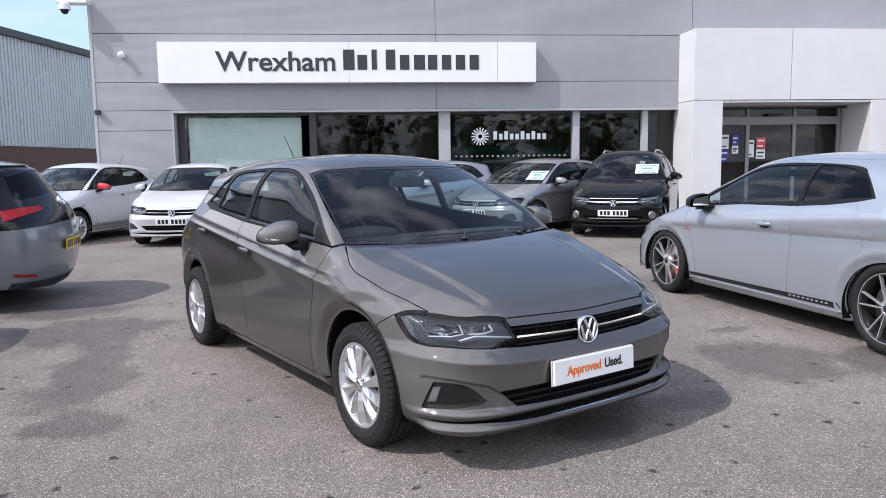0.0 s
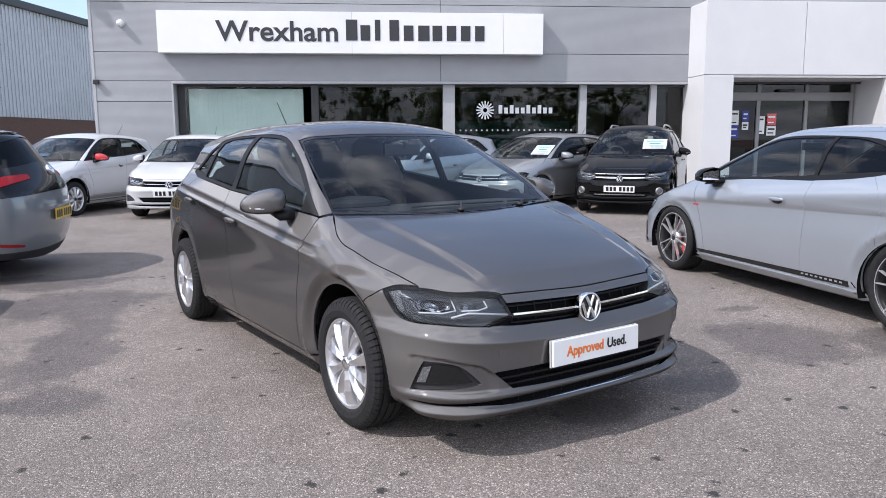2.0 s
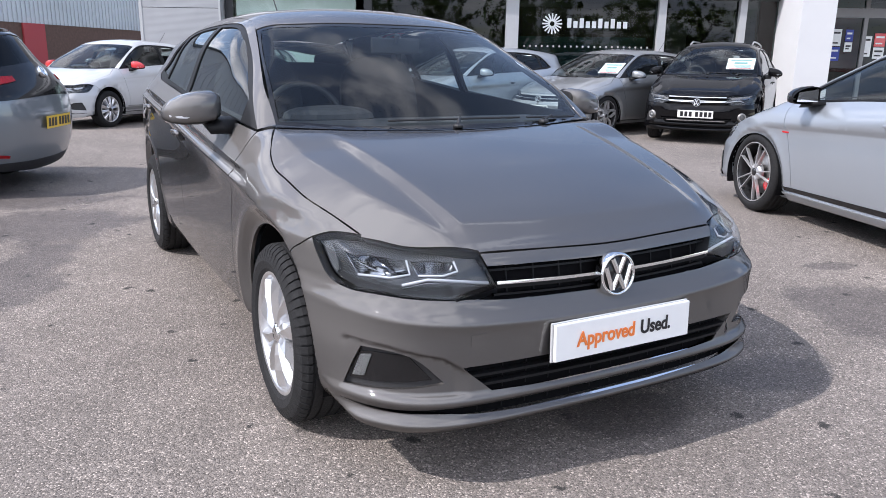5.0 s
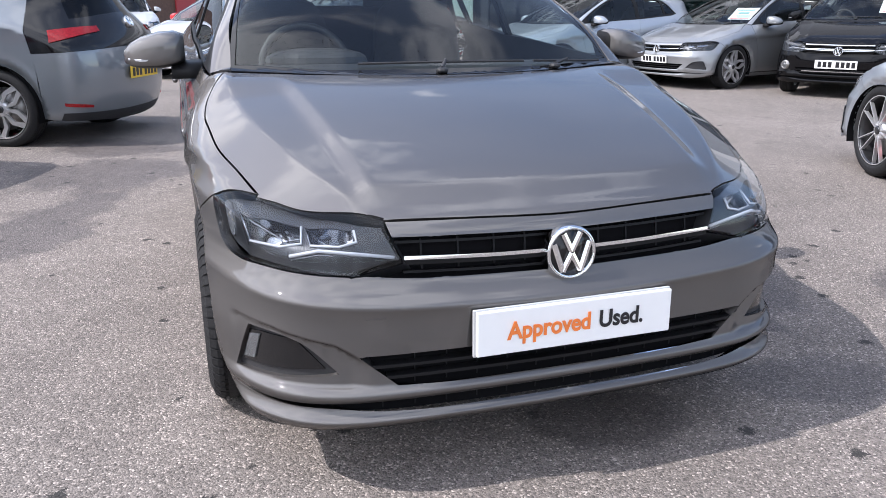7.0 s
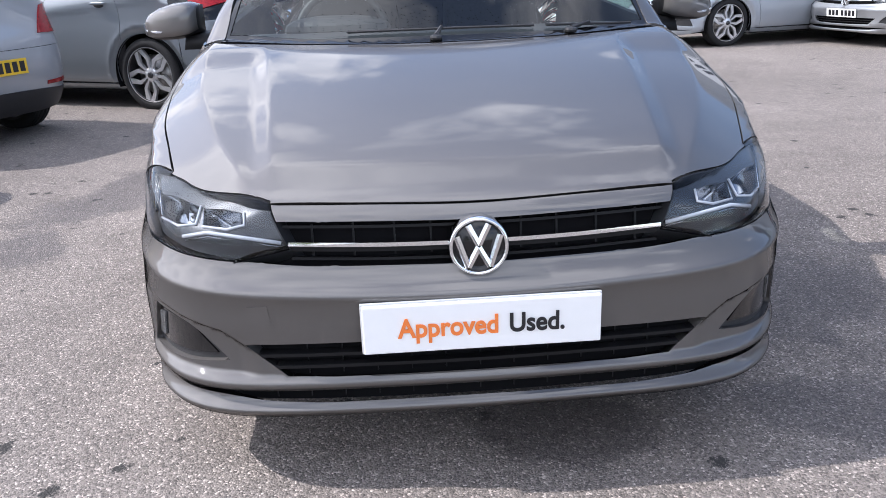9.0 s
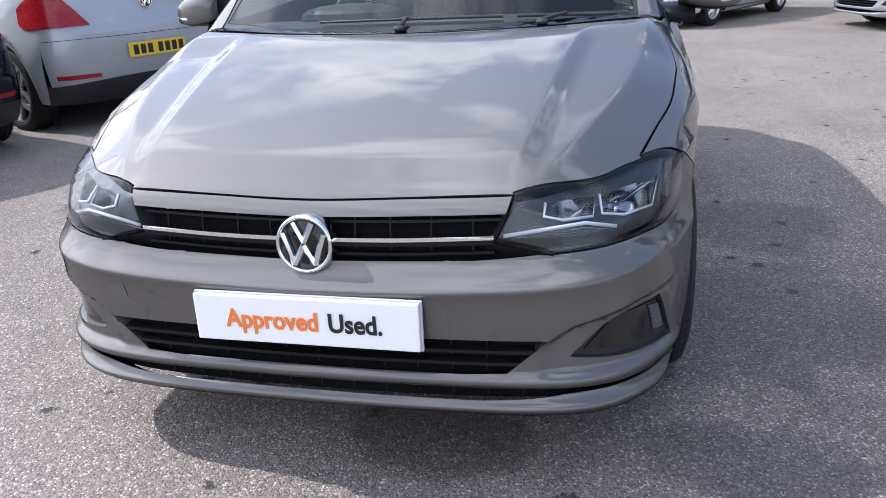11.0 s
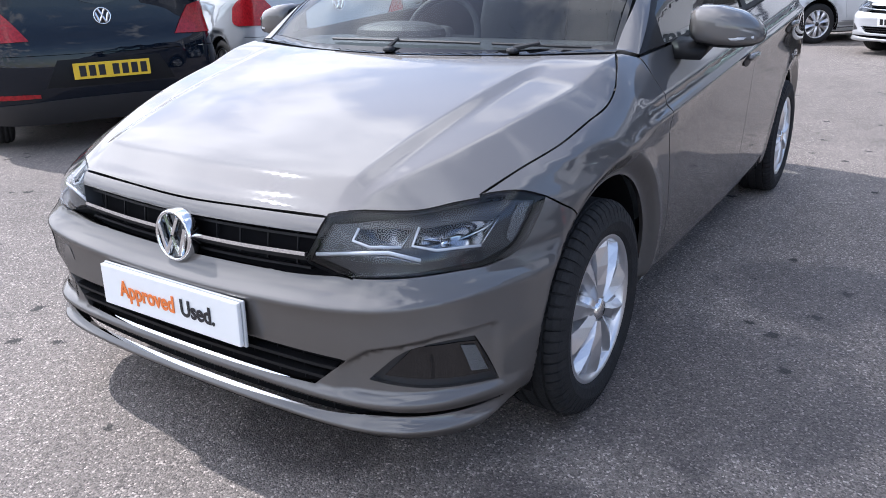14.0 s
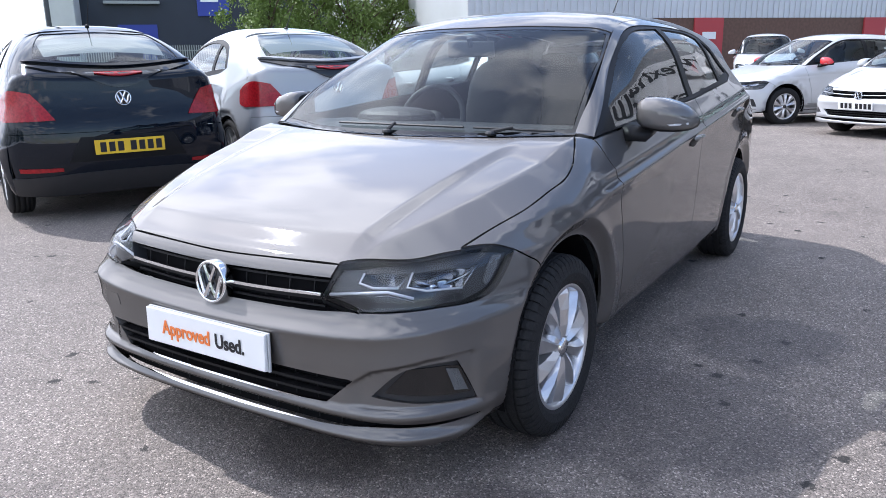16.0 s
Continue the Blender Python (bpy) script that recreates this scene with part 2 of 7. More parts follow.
def box(x0, x1, y0, y1, z0, z1, b=0.0):
    """A box with all edges chamfered by b."""
    if b <= 0:
        v = [(x, y, z) for x in (x0, x1) for y in (y0, y1) for z in (z0, z1)]
        return v, [(0, 1, 3, 2), (4, 6, 7, 5), (0, 4, 5, 1), (2, 3, 7, 6), (0, 2, 6, 4), (1, 5, 7, 3)]
    b = min(b, 0.49 * min(x1 - x0, y1 - y0, z1 - z0))
    bm = bmesh.new()
    bmesh.ops.create_cube(bm, size=1)
    bmesh.ops.transform(bm, matrix=Matrix.Translation(((x0 + x1) / 2, (y0 + y1) / 2, (z0 + z1) / 2)) @ Matrix.Diagonal((x1 - x0, y1 - y0, z1 - z0, 1)), verts=bm.verts)
    bmesh.ops.bevel(bm, geom=bm.edges[:], offset=b, segments=2, affect="EDGES", profile=0.6)
    out = [tuple(v.co) for v in bm.verts], [tuple(v.index for v in f.verts) for f in bm.faces]
    bm.free()
    return out


def lathe(profile, n=48, axis="y", closed=False):
    """A profile of (radius, along) turned about an axis."""
    v, f, m = [], [], len(profile)
    for i in range(n):
        a = 2 * math.pi * i / n
        for r, h in profile:
            c, s = r * math.cos(a), r * math.sin(a)
            v.append((c, h, s) if axis == "y" else (c, s, h) if axis == "z" else (h, c, s))
    for i in range(n):
        j = (i + 1) % n
        for k in range(m if closed else m - 1):
            l = (k + 1) % m
            q = (i * m + k, i * m + l, j * m + l, j * m + k)
            f.append(q if axis == "y" else tuple(reversed(q)))
    return v, f


def tube(path, r, n=8):
    """A round bar along a path of points, with closed ends; r may be one radius or one for each point."""
    path = [Vector(p) for p in path]
    rs = r if isinstance(r, (list, tuple)) else [r] * len(path)
    v, f, up = [], [], None
    for i, p in enumerate(path):
        d = (path[min(i + 1, len(path) - 1)] - path[max(i - 1, 0)]).normalized()
        if up is None:
            up = d.orthogonal().normalized()
        up = (up - d * up.dot(d)).normalized()
        w = d.cross(up)
        v += [tuple(p + rs[i] * (math.cos(2 * math.pi * k / n) * up + math.sin(2 * math.pi * k / n) * w)) for k in range(n)]
    for i in range(len(path) - 1):
        f += [(i * n + k, i * n + (k + 1) % n, (i + 1) * n + (k + 1) % n, (i + 1) * n + k) for k in range(n)]
    f += [tuple(reversed(range(n))), tuple(range((len(path) - 1) * n, len(path) * n))]
    return v, f


def prism(poly, d, axis="y", at=0.0):
    """A flat polygon of (a, b) given the thickness d along an axis."""
    n = len(poly)
    put = {"y": lambda a, b, h: (a, h, b), "x": lambda a, b, h: (h, a, b), "z": lambda a, b, h: (a, b, h)}[axis]
    v = [put(a, b, at) for a, b in poly] + [put(a, b, at + d) for a, b in poly]
    f = [tuple(range(n)), tuple(reversed(range(n, 2 * n)))] + [(i, i + n, (i + 1) % n + n, (i + 1) % n) for i in range(n)]
    area = sum(poly[i][0] * poly[(i + 1) % n][1] - poly[(i + 1) % n][0] * poly[i][1] for i in range(n))
    flip = (area < 0) != (axis == "y")
    if d < 0:
        flip = not flip
    return v, [tuple(reversed(q)) for q in f] if not flip else f


def blob(cx, cy, cz, rx, ry, rz, power=3.0, n=16, m=10):
    """A rounded block: a superellipsoid."""
    v, f = [], []
    e = 2 / power
    g = lambda c: math.copysign(abs(c) ** e, c)
    for i in range(1, m):
        t = math.pi * i / m - math.pi / 2
        for k in range(n):
            a = 2 * math.pi * k / n
            v.append((cx + rx * g(math.cos(t)) * g(math.cos(a)), cy + ry * g(math.cos(t)) * g(math.sin(a)), cz + rz * g(math.sin(t))))
    v += [(cx, cy, cz - rz), (cx, cy, cz + rz)]
    for i in range(m - 2):
        f += [(i * n + k, i * n + (k + 1) % n, (i + 1) * n + (k + 1) % n, (i + 1) * n + k) for k in range(n)]
    b, t = len(v) - 2, len(v) - 1
    f += [(b, (k + 1) % n, k) for k in range(n)] + [(t, (m - 2) * n + k, (m - 2) * n + (k + 1) % n) for k in range(n)]
    return v, f


def spline2(p, h):
    """Points along a Catmull-Rom curve through p, about h apart, without the last point."""
    p = np.asarray(p, float)
    if len(p) == 2:
        n = max(1, int(np.ceil(np.linalg.norm(p[1] - p[0]) / h)))
        return [p[0] + (p[1] - p[0]) * k / n for k in range(n)]
    out, q = [], np.vstack([2 * p[0] - p[1], p, 2 * p[-1] - p[-2]])
    for i in range(1, len(q) - 2):
        a, b, c, d = q[i - 1], q[i], q[i + 1], q[i + 2]
        n = max(1, int(np.ceil(np.linalg.norm(c - b) / h)))
        for k in range(n):
            t = k / n
            out.append(0.5 * (2 * b + (c - a) * t + (2 * a - 5 * b + 4 * c - d) * t * t + (3 * b - a - 3 * c + d) * t**3))
    return out


def inside(points, loop):
    x, y = points[:, 0][:, None], points[:, 1][:, None]
    a, b = loop, np.roll(loop, -1, 0)
    cross = (a[:, 1] > y) != (b[:, 1] > y)
    at = a[:, 0] + (y - a[:, 1]) * (b[:, 0] - a[:, 0]) / np.where(b[:, 1] == a[:, 1], 1e-9, b[:, 1] - a[:, 1])
    return (cross & (x < at)).sum(1) % 2 == 1


def skin(body, outline, mode, holes=(), off=0.0, gap=0.0018, rim=0.012, grid=0.03, edge=0.02, lines=()):
    """A panel of the skin within an outline (runs of points, smooth within a run), with a rim turned in along its edges."""
    loops = []
    for runs in (outline, *holes):
        if not isinstance(runs[0], list):
            runs = [list(runs) + [runs[0]]]
        runs = [body.to_param(r, mode) for r in runs]
        loop = []
        for i, r in enumerate(runs):
            nxt = runs[(i + 1) % len(runs)][0]
            if np.linalg.norm(nxt - r[-1]) > 1e-4:
                r = np.vstack([r, nxt]) if len(r) < 3 else r
            loop += spline2(r, edge)
            if np.linalg.norm(nxt - r[-1]) > 1e-4:
                loop += spline2([r[-1], nxt], edge)
        loop = np.array(loop)
        if (loop[:, 0] * np.roll(loop[:, 1], -1) - np.roll(loop[:, 0], -1) * loop[:, 1]).sum() < 0:
            loop = loop[::-1]
        loops.append(loop)
    lo, hi = loops[0].min(0), loops[0].max(0)
    gx, gy = np.meshgrid(np.arange(lo[0] + grid / 2, hi[0], grid), np.arange(lo[1] + grid / 2, hi[1], grid))
    gx = gx + (np.arange(gx.shape[0]) % 2 * grid / 2)[:, None]
    pts = np.stack([gx.ravel(), gy.ravel()], 1)
    rimpts = np.vstack(loops)
    if len(pts):
        keep = inside(pts, loops[0])
        for h in loops[1:]:
            keep &= ~inside(pts, h)
        pts = pts[keep]
    sharp = []  # points along creases, so that the mesh keeps them crisp
    for run in lines:
        q = np.array(run)
        d = np.r_[0, np.cumsum(np.linalg.norm(np.diff(q, axis=0), axis=1))]
        t = np.arange(0, d[-1], 0.55 * grid)
        q = np.stack([np.interp(t, d, q[:, 0]), np.interp(t, d, q[:, 1])], 1)
        keep = inside(q, loops[0])
        for h in loops[1:]:
            keep &= ~inside(q, h)
        q = q[keep]
        if len(q):
            far = np.sqrt(((q[:, None] - rimpts[None]) ** 2).sum(2).min(1)) > 0.25 * grid
            sharp.append(q[far])
    if sharp and len(pts):
        allsharp = np.vstack(sharp)
        if len(allsharp):
            near = np.concatenate([np.sqrt(((c[:, None] - allsharp[None]) ** 2).sum(2).min(1)) for c in np.array_split(pts, max(1, len(pts) // 400))])
            pts = pts[near > 0.4 * grid]
    if len(pts):
        near = np.concatenate([np.sqrt(((c[:, None] - rimpts[None]) ** 2).sum(2).min(1)) for c in np.array_split(pts, max(1, len(pts) // 400))])
        pts = pts[near > 0.45 * grid]
    if sharp:
        pts = np.vstack([pts, *sharp])
    uv = np.vstack([rimpts, pts]) if len(pts) else rimpts
    edges, start = [], 0
    for l in loops:
        edges += [(start + i, start + (i + 1) % len(l)) for i in range(len(l))]
        start += len(l)
    got = delaunay_2d_cdt([Vector(p) for p in uv], edges, [], 0, 1e-7)
    uv2 = np.array([tuple(v) for v in got[0]])
    tri = np.array([f for f in got[2] if len(f) == 3])
    mid = uv2[tri].mean(1)
    ok = inside(mid, loops[0])
    for h in loops[1:]:
        ok &= ~inside(mid, h)
    tri = tri[ok]
    p = body.cast_param(uv2, mode)
    n = body.normal(p, 0.002 if grid < 0.021 else 0.014)
    where = {}
    for i, src in enumerate(got[3]):
        for k in src:
            where[k] = i
    rim_v, rim_n, rim_f, start = [], [], [], 0
    shift = np.zeros_like(p)
    rings = []
    for li, l in enumerate(loops):
        ids = [where.get(start + i) for i in range(len(l))]
        ids = [k for k in ids if k is not None]
        start += len(l)
        q = p[ids]
        tang = np.roll(q, -1, 0) - np.roll(q, 1, 0)
        tang /= np.maximum(np.linalg.norm(tang, axis=1, keepdims=True), 1e-9)
        inw = np.cross(n[ids], tang)
        c = np.sign((inw * (p[tri].mean((0, 1)) - q)).sum(1).mean()) if li == 0 else 0
        rings.append((ids, inw, li))
    # the way into the sheet: from the triangle that holds each edge
    opp = {}
    for t in tri:
        for a in range(3):
            opp[(t[a], t[(a + 1) % 3])] = t[(a + 2) % 3]
            opp[(t[(a + 1) % 3], t[a])] = t[(a + 2) % 3]
    for ids, inw, li in rings:
        votes = 0.0
        for k in range(len(ids)):
            o = opp.get((ids[k], ids[(k + 1) % len(ids)]))
            if o is not None:
                votes += np.sign(np.dot(inw[k], p[o] - p[ids[k]]))
        inw = inw * (1 if votes >= 0 else -1)
        shift[ids] += inw * gap
    p = p + shift + off * n
    verts, norms = list(p), list(n)
    fn = np.cross(p[tri[:, 1]] - p[tri[:, 0]], p[tri[:, 2]] - p[tri[:, 0]])
    flip = (fn * n[tri].mean(1)).sum(1) < 0
    tri[flip] = tri[flip][:, ::-1]
    faces = [tuple(t) for t in tri]
    if rim != 0:
        for ids, inw, li in rings:
            out = -shift[ids]
            out = out / np.maximum(np.linalg.norm(out, axis=1, keepdims=True), 1e-9)
            b, m = len(verts), len(ids)
            verts += list(p[ids]) + list(p[ids] - rim * n[ids])
            norms += list(out) * 2
            for k in range(m):
                j = (k + 1) % m
                q = (b + k, b + j, b + m + j, b + m + k)
                nn = np.cross(verts[q[1]] - verts[q[0]], verts[q[3]] - verts[q[0]])
                faces.append(q if np.dot(nn, out[k]) >= 0 else q[::-1])
    return verts, faces, norms


def both(name, geo, material, parent, label=""):
    """A part on the right side and its mirror image on the left."""
    return part(name, geo, material, parent, label, True), part(name, mirrored(geo), material, parent, label, True)


def sym(pts):
    """The points, which start or end on the middle line, and their mirror image, as one run."""
    pts = [tuple(p) for p in pts]
    back = [(p[0], -p[1], p[2]) for p in reversed(pts)]
    if abs(pts[-1][1]) < 1e-6:
        return pts + back[1:]
    return back[:-1] + pts
# ---------------------------------------------------------------- car bodies
def knots(pairs, soft=0.02, lo=-0.6, hi=5.6):
    """A smooth curve through pairs of (x, y): monotone cubic, then softened."""
    px = np.array([p[0] for p in pairs], float)
    py = np.array([p[1] for p in pairs], float)
    h = np.diff(px)
    s = np.diff(py) / h
    m = np.zeros(len(px))
    m[0], m[-1] = s[0], s[-1]
    for i in range(1, len(px) - 1):
        if s[i - 1] * s[i] > 0:
            w1, w2 = 2 * h[i] + h[i - 1], h[i] + 2 * h[i - 1]
            m[i] = (w1 + w2) / (w1 / s[i - 1] + w2 / s[i])
    gx = np.linspace(lo, hi, 2481)
    i = np.clip(np.searchsorted(px, gx) - 1, 0, len(h) - 1)
    t = np.clip((gx - px[i]) / h[i], 0, 1)
    gy = py[i] * (1 + 2 * t) * (1 - t) ** 2 + m[i] * h[i] * t * (1 - t) ** 2 + py[i + 1] * t * t * (3 - 2 * t) + m[i + 1] * h[i] * t * t * (t - 1)
    gy = np.where(gx < px[0], py[0] + (gx - px[0]) * m[0], np.where(gx > px[-1], py[-1] + (gx - px[-1]) * m[-1], gy))
    if soft:
        n = int(4 * soft / (gx[1] - gx[0])) + 1
        k = np.exp(-0.5 * (np.arange(-n, n + 1) * (gx[1] - gx[0]) / soft) ** 2)
        pad = np.r_[gy[0] - (gy[1] - gy[0]) * np.arange(n, 0, -1), gy, gy[-1] + (gy[-1] - gy[-2]) * np.arange(1, n + 1)]
        gy = np.convolve(pad, k / k.sum(), "valid")
    return lambda x: np.interp(x, gx, gy)


def smax(a, b, k):
    h = np.minimum(np.maximum(0.5 + 0.5 * (a - b) / k, 0.0), 1.0)
    return a * h + b * (1 - h) + k * h * (1 - h)


def soft_step(a, b, v):
    t = np.minimum(np.maximum((v - a) / (b - a), 0.0), 1.0)  # falls where a is above b
    return t * t * (3 - 2 * t)


class Body:
    """A car's outer skin as one field, less than nought inside. x runs from the nose to the tail, y to the car's right, z up."""

    def __init__(self, **spec):
        base = dict(
            sx=1.0, sy=1.0, sz=1.0, axles=(0.78, 3.331), tyre=0.305,
            nose=[(0.12, 0.10), (0.165, 0.050), (0.185, 0.020), (0.202, 0.002), (0.209, -0.004), (0.215, -0.003), (0.224, 0.010), (0.245, 0.022), (0.260, 0.010), (0.270, 0.001), (0.279, 0.0), (0.296, 0.014), (0.34, 0.015), (0.42, 0.009), (0.468, 0.001), (0.482, -0.003), (0.488, -0.001), (0.496, 0.008), (0.515, 0.027), (0.55, 0.046), (0.58, 0.048), (0.64, 0.062), (0.675, 0.082), (0.70, 0.125), (0.74, 0.17), (0.80, 0.19), (1.5, 0.20)],
            plan=(0.07, 1.30, 0.43),
            hood=[(0.0, 0.600), (0.085, 0.682), (0.13, 0.710), (0.22, 0.752), (0.35, 0.795), (0.55, 0.850), (0.75, 0.895), (0.95, 0.932), (1.08, 0.950), (1.3, 0.96)],
            drop=[(0.1, 0.008), (0.32, 0.010), (0.6, 0.008), (1.05, 0.002)],
            crease=(0.438, 0.125, 0.33, 0.42),
            top=[(0.80, 0.832), (0.96, 0.934), (1.2, 1.100), (1.5, 1.275), (1.70, 1.366), (1.80, 1.396), (2.0, 1.426), (2.3, 1.438), (2.8, 1.428), (3.3, 1.388), (3.7, 1.328), (3.9, 1.29), (4.1, 1.25)],
            bow=0.26, crown=0.055,
            side=[(0.10, 0.72), (0.17, 0.775), (0.22, 0.808), (0.235, 0.822), (0.30, 0.838), (0.45, 0.854), (0.62, 0.861), (0.76, 0.866), (0.82, 0.875), (0.841, 0.8815), (0.849, 0.880), (0.858, 0.867), (0.872, 0.8605), (0.888, 0.8595), (0.898, 0.8595), (0.906, 0.854), (0.93, 0.838), (0.985, 0.802), (1.20, 0.712), (1.38, 0.610), (1.46, 0.54)],
            shoulder=(0.79, 0.088), bulge=0.0, spear=True, brow=0.0, tuck=0.05, back_round=False, taper=[(0.0, 0.97), (0.5, 0.985), (0.9, 0.996), (1.6, 1.0), (3.0, 1.0), (3.5, 0.985), (3.8, 0.955), (4.05, 0.90)],
            rear=[(0.15, 3.90), (0.25, 3.97), (0.40, 4.03), (0.60, 4.05), (0.80, 4.035), (0.95, 3.99), (1.10, 3.93), (1.25, 3.86), (1.36, 3.80), (1.5, 3.70)],
            rear_plan=(0.22, 0.40, 0.85, 0.95), edge=(0.045, 0.15), flare=0.022, floor=0.165, back_axis=3.2, line=None,
        )
        base.update(spec)
        self.s = base
        self.nose = knots(base["nose"], 0.003)
        self.hood, self.drop = knots(base["hood"], 0.025), knots(base["drop"], 0.05)
        self.top = knots(base["top"], 0.03)
        self.profile = knots(base["side"] if base["spear"] else [p for p in base["side"] if not 0.83 < p[0] < 0.92], 0.0028 if base["spear"] else 0.012)
        self.smooth_profile = knots([p for p in base["side"] if not 0.83 < p[0] < 0.92], 0.012)
        self.taper, self.rear = knots(base["taper"], 0.08), knots(base["rear"], 0.02)

    def half_width(self, x, z):
        s = self.s
        shift = s["shoulder"][1] * (x - 1.3) + s["shoulder"][0] - 0.848
        u = z - shift * np.clip((z - 0.55) / 0.2, 0, 1) * np.clip((1.42 - z) / 0.3, 0, 1)
        m = soft_step(0.94, 1.06, x)
        w = (self.smooth_profile(u) * (1 - m) + self.profile(u) * m) * self.taper(x)
        w = w - s["tuck"] * soft_step(0.95, 1.2, z) * soft_step(2.6, 3.6, x)
        if s["bulge"]:
            for ax in s["axles"]:
                r = np.hypot(x - ax, z - s["tyre"] - 0.06)
                w = w + s["bulge"] * (np.exp(-((r / 0.52) ** 4)) - 0.6 * soft_step(0.5, 0.9, z))
        if s["line"]:  # a crisp waist line: the flank falls back under it
            zl = s["line"][0] + s["line"][1] * (x - 1.0)
            w = w - 0.010 * (z < zl) * soft_step(zl - 0.22, zl, z) * soft_step(0.75, 1.0, x) * soft_step(3.9, 3.6, x)
        for ax in s["axles"]:
            r = np.hypot(x - ax, z - s["tyre"])
            lip = s["tyre"] + 0.101
            w = w + (z < 0.95) * (0.006 * np.exp(-(((r - lip) / 0.035) ** 2)) - s["flare"] * soft_step(lip + 0.003, lip - 0.05, r) - 0.004 * soft_step(lip + 0.003, lip - 0.006, r))
        return w

    def flank(self, xr):
        """The line along the bonnet past which it falls off to the wing."""
        return 0.462 + 0.62 * xr - 0.42 * xr**2 + 0.07 * xr**3

    def upper(self, x, y):
        s, ay = self.s, np.abs(y)
        c0, run, inner, outer = s["crease"]
        xr = np.clip(x - 0.1, -0.15, 1.0)
        bend = lambda v, k: k * np.logaddexp(0.0, v / k)
        v1, v2 = ay - c0 - run * xr, ay - self.flank(xr)
        fade = soft_step(0.04, 0.16, x)
        bonnet = self.hood(x) - self.drop(x) * (ay / 0.72) ** 2.4 - fade * (1 - soft_step(0.80, 0.98, x)) * (inner * bend(v1, 0.003) - 0.9 * inner * bend(v1 - 0.042, 0.006)) - outer * bend(v2, 0.0035)
        bow = s["bow"] * ay**2 * (1 - soft_step(1.5, 2.1, x))
        roof = self.top(x - bow) - s["crown"] * (ay / 0.6) ** 2 * soft_step(1.2, 1.9, x)
        return np.maximum(bonnet, roof)

    def field(self, x, y, z):
        s = self.s
        x, y, z = x / s["sx"], y / s["sy"], z / s["sz"]
        ay = np.abs(y)
        k = s["edge"][0] + (s["edge"][1] - s["edge"][0]) * soft_step(1.05, 1.7, x) * soft_step(0.95, 1.15, z)
        f = smax(ay - self.half_width(x, z), z - self.upper(x, y), k)
        a, b, more = s["plan"]
        zn = z - 0.06 * ay**2 * soft_step(0.40, 0.47, z) * (1 - soft_step(0.56, 0.63, z))
        inset = 0.0
        if s["brow"]:  # the pockets of the fog lamps lie back under a brow
            zb = np.interp(ay, (0.49, 0.507, 0.578, 0.711, 0.784, 0.85), (0.34, 0.354, 0.404, 0.436, 0.441, 0.44))
            inset = s["brow"] * soft_step(zb + 0.007, zb - 0.007, z) * soft_step(0.284, 0.300, z) * soft_step(0.49, 0.55, ay) * (1 - soft_step(0.775, 0.80, ay))
        f = smax(f, self.nose(zn) + inset + a * ay**2 + (b + more * soft_step(0.35, 0.68, z)) * ay**8 - x, 0.02)
        ra, rb, ta, tb = s["rear_plan"]
        m = soft_step(0.75, 1.25, z)
        f = smax(f, x - self.rear(z) + (ra + (ta - ra) * m) * ay**2 + (rb + (tb - rb) * m) * ay**6, 0.06)
        return smax(f, s["floor"] - z, 0.02)

    def creases(self, mode):
        """Runs of parameters along the crisp lines of the skin."""
        runs = []
        if mode == "top":
            x = np.linspace(0.09, 1.02, 40)
            c0, run, _, _ = self.s["crease"]
            for k in (-0.007, 0.0, 0.007):
                for y in (c0 + run * (x - 0.1) + k, c0 + run * (x - 0.1) + 0.045 + 2 * k, self.flank(x - 0.1) + k):
                    runs += [np.stack([x, y], 1), np.stack([x, -y], 1)]
        elif mode == "front":
            y = np.linspace(-0.80, 0.80, 81)
            a, b, more = self.s["plan"]
            for z0, rise in ((0.476, 0.06), (0.483, 0.06), (0.490, 0.06), (0.497, 0.06), (0.506, 0.06),  (0.203, 0), (0.209, 0), (0.215, 0), (0.223, 0), (0.262, 0), (0.270, 0), (0.279, 0), (0.288, 0)):
                q = [(float(a * v * v + b * v**8), float(v), float(z0 + rise * v * v)) for v in y]
                runs.append(self.to_param(q, mode))
            for dz in (-0.008, 0.0, 0.008) if self.s["brow"] else ():
                for sg in (1, -1):
                    v = np.linspace(0.50, 0.79, 30)
                    zb = np.interp(v, (0.49, 0.507, 0.578, 0.711, 0.784, 0.85), (0.34, 0.354, 0.404, 0.436, 0.441, 0.44))
                    runs.append(self.to_param([(float(a * k * k + b * k**8), float(sg * k), float(z + dz)) for k, z in zip(v, zb)], mode))
        else:
            if self.s["line"]:
                for dz in (-0.02, -0.006, 0.0015, 0.012):
                    runs.append(self.to_param([(float(x), float(self.s["line"][0] + self.s["line"][1] * (x - 1.0) + dz)) for x in np.linspace(0.8, 3.8, 60)], mode))
                return runs
            shift = lambda x: self.s["shoulder"][1] * (x - 1.3) + self.s["shoulder"][0] - 0.848
            for u in (0.835, 0.842, 0.849, 0.858, 0.868, 0.892, 0.900, 0.908):
                runs.append(self.to_param([(float(x), float(u + shift(x))) for x in np.linspace(0.96, 3.7, 60)], mode))
            for ax in self.s["axles"]:
                for r in (0.391, 0.400, 0.408, 0.416):
                    t = np.linspace(radians(-8), radians(188), 50)
                    runs.append(self.to_param([(float(ax + r * math.cos(v)), float(self.s["tyre"] + r * math.sin(v))) for v in t], mode))
        return runs

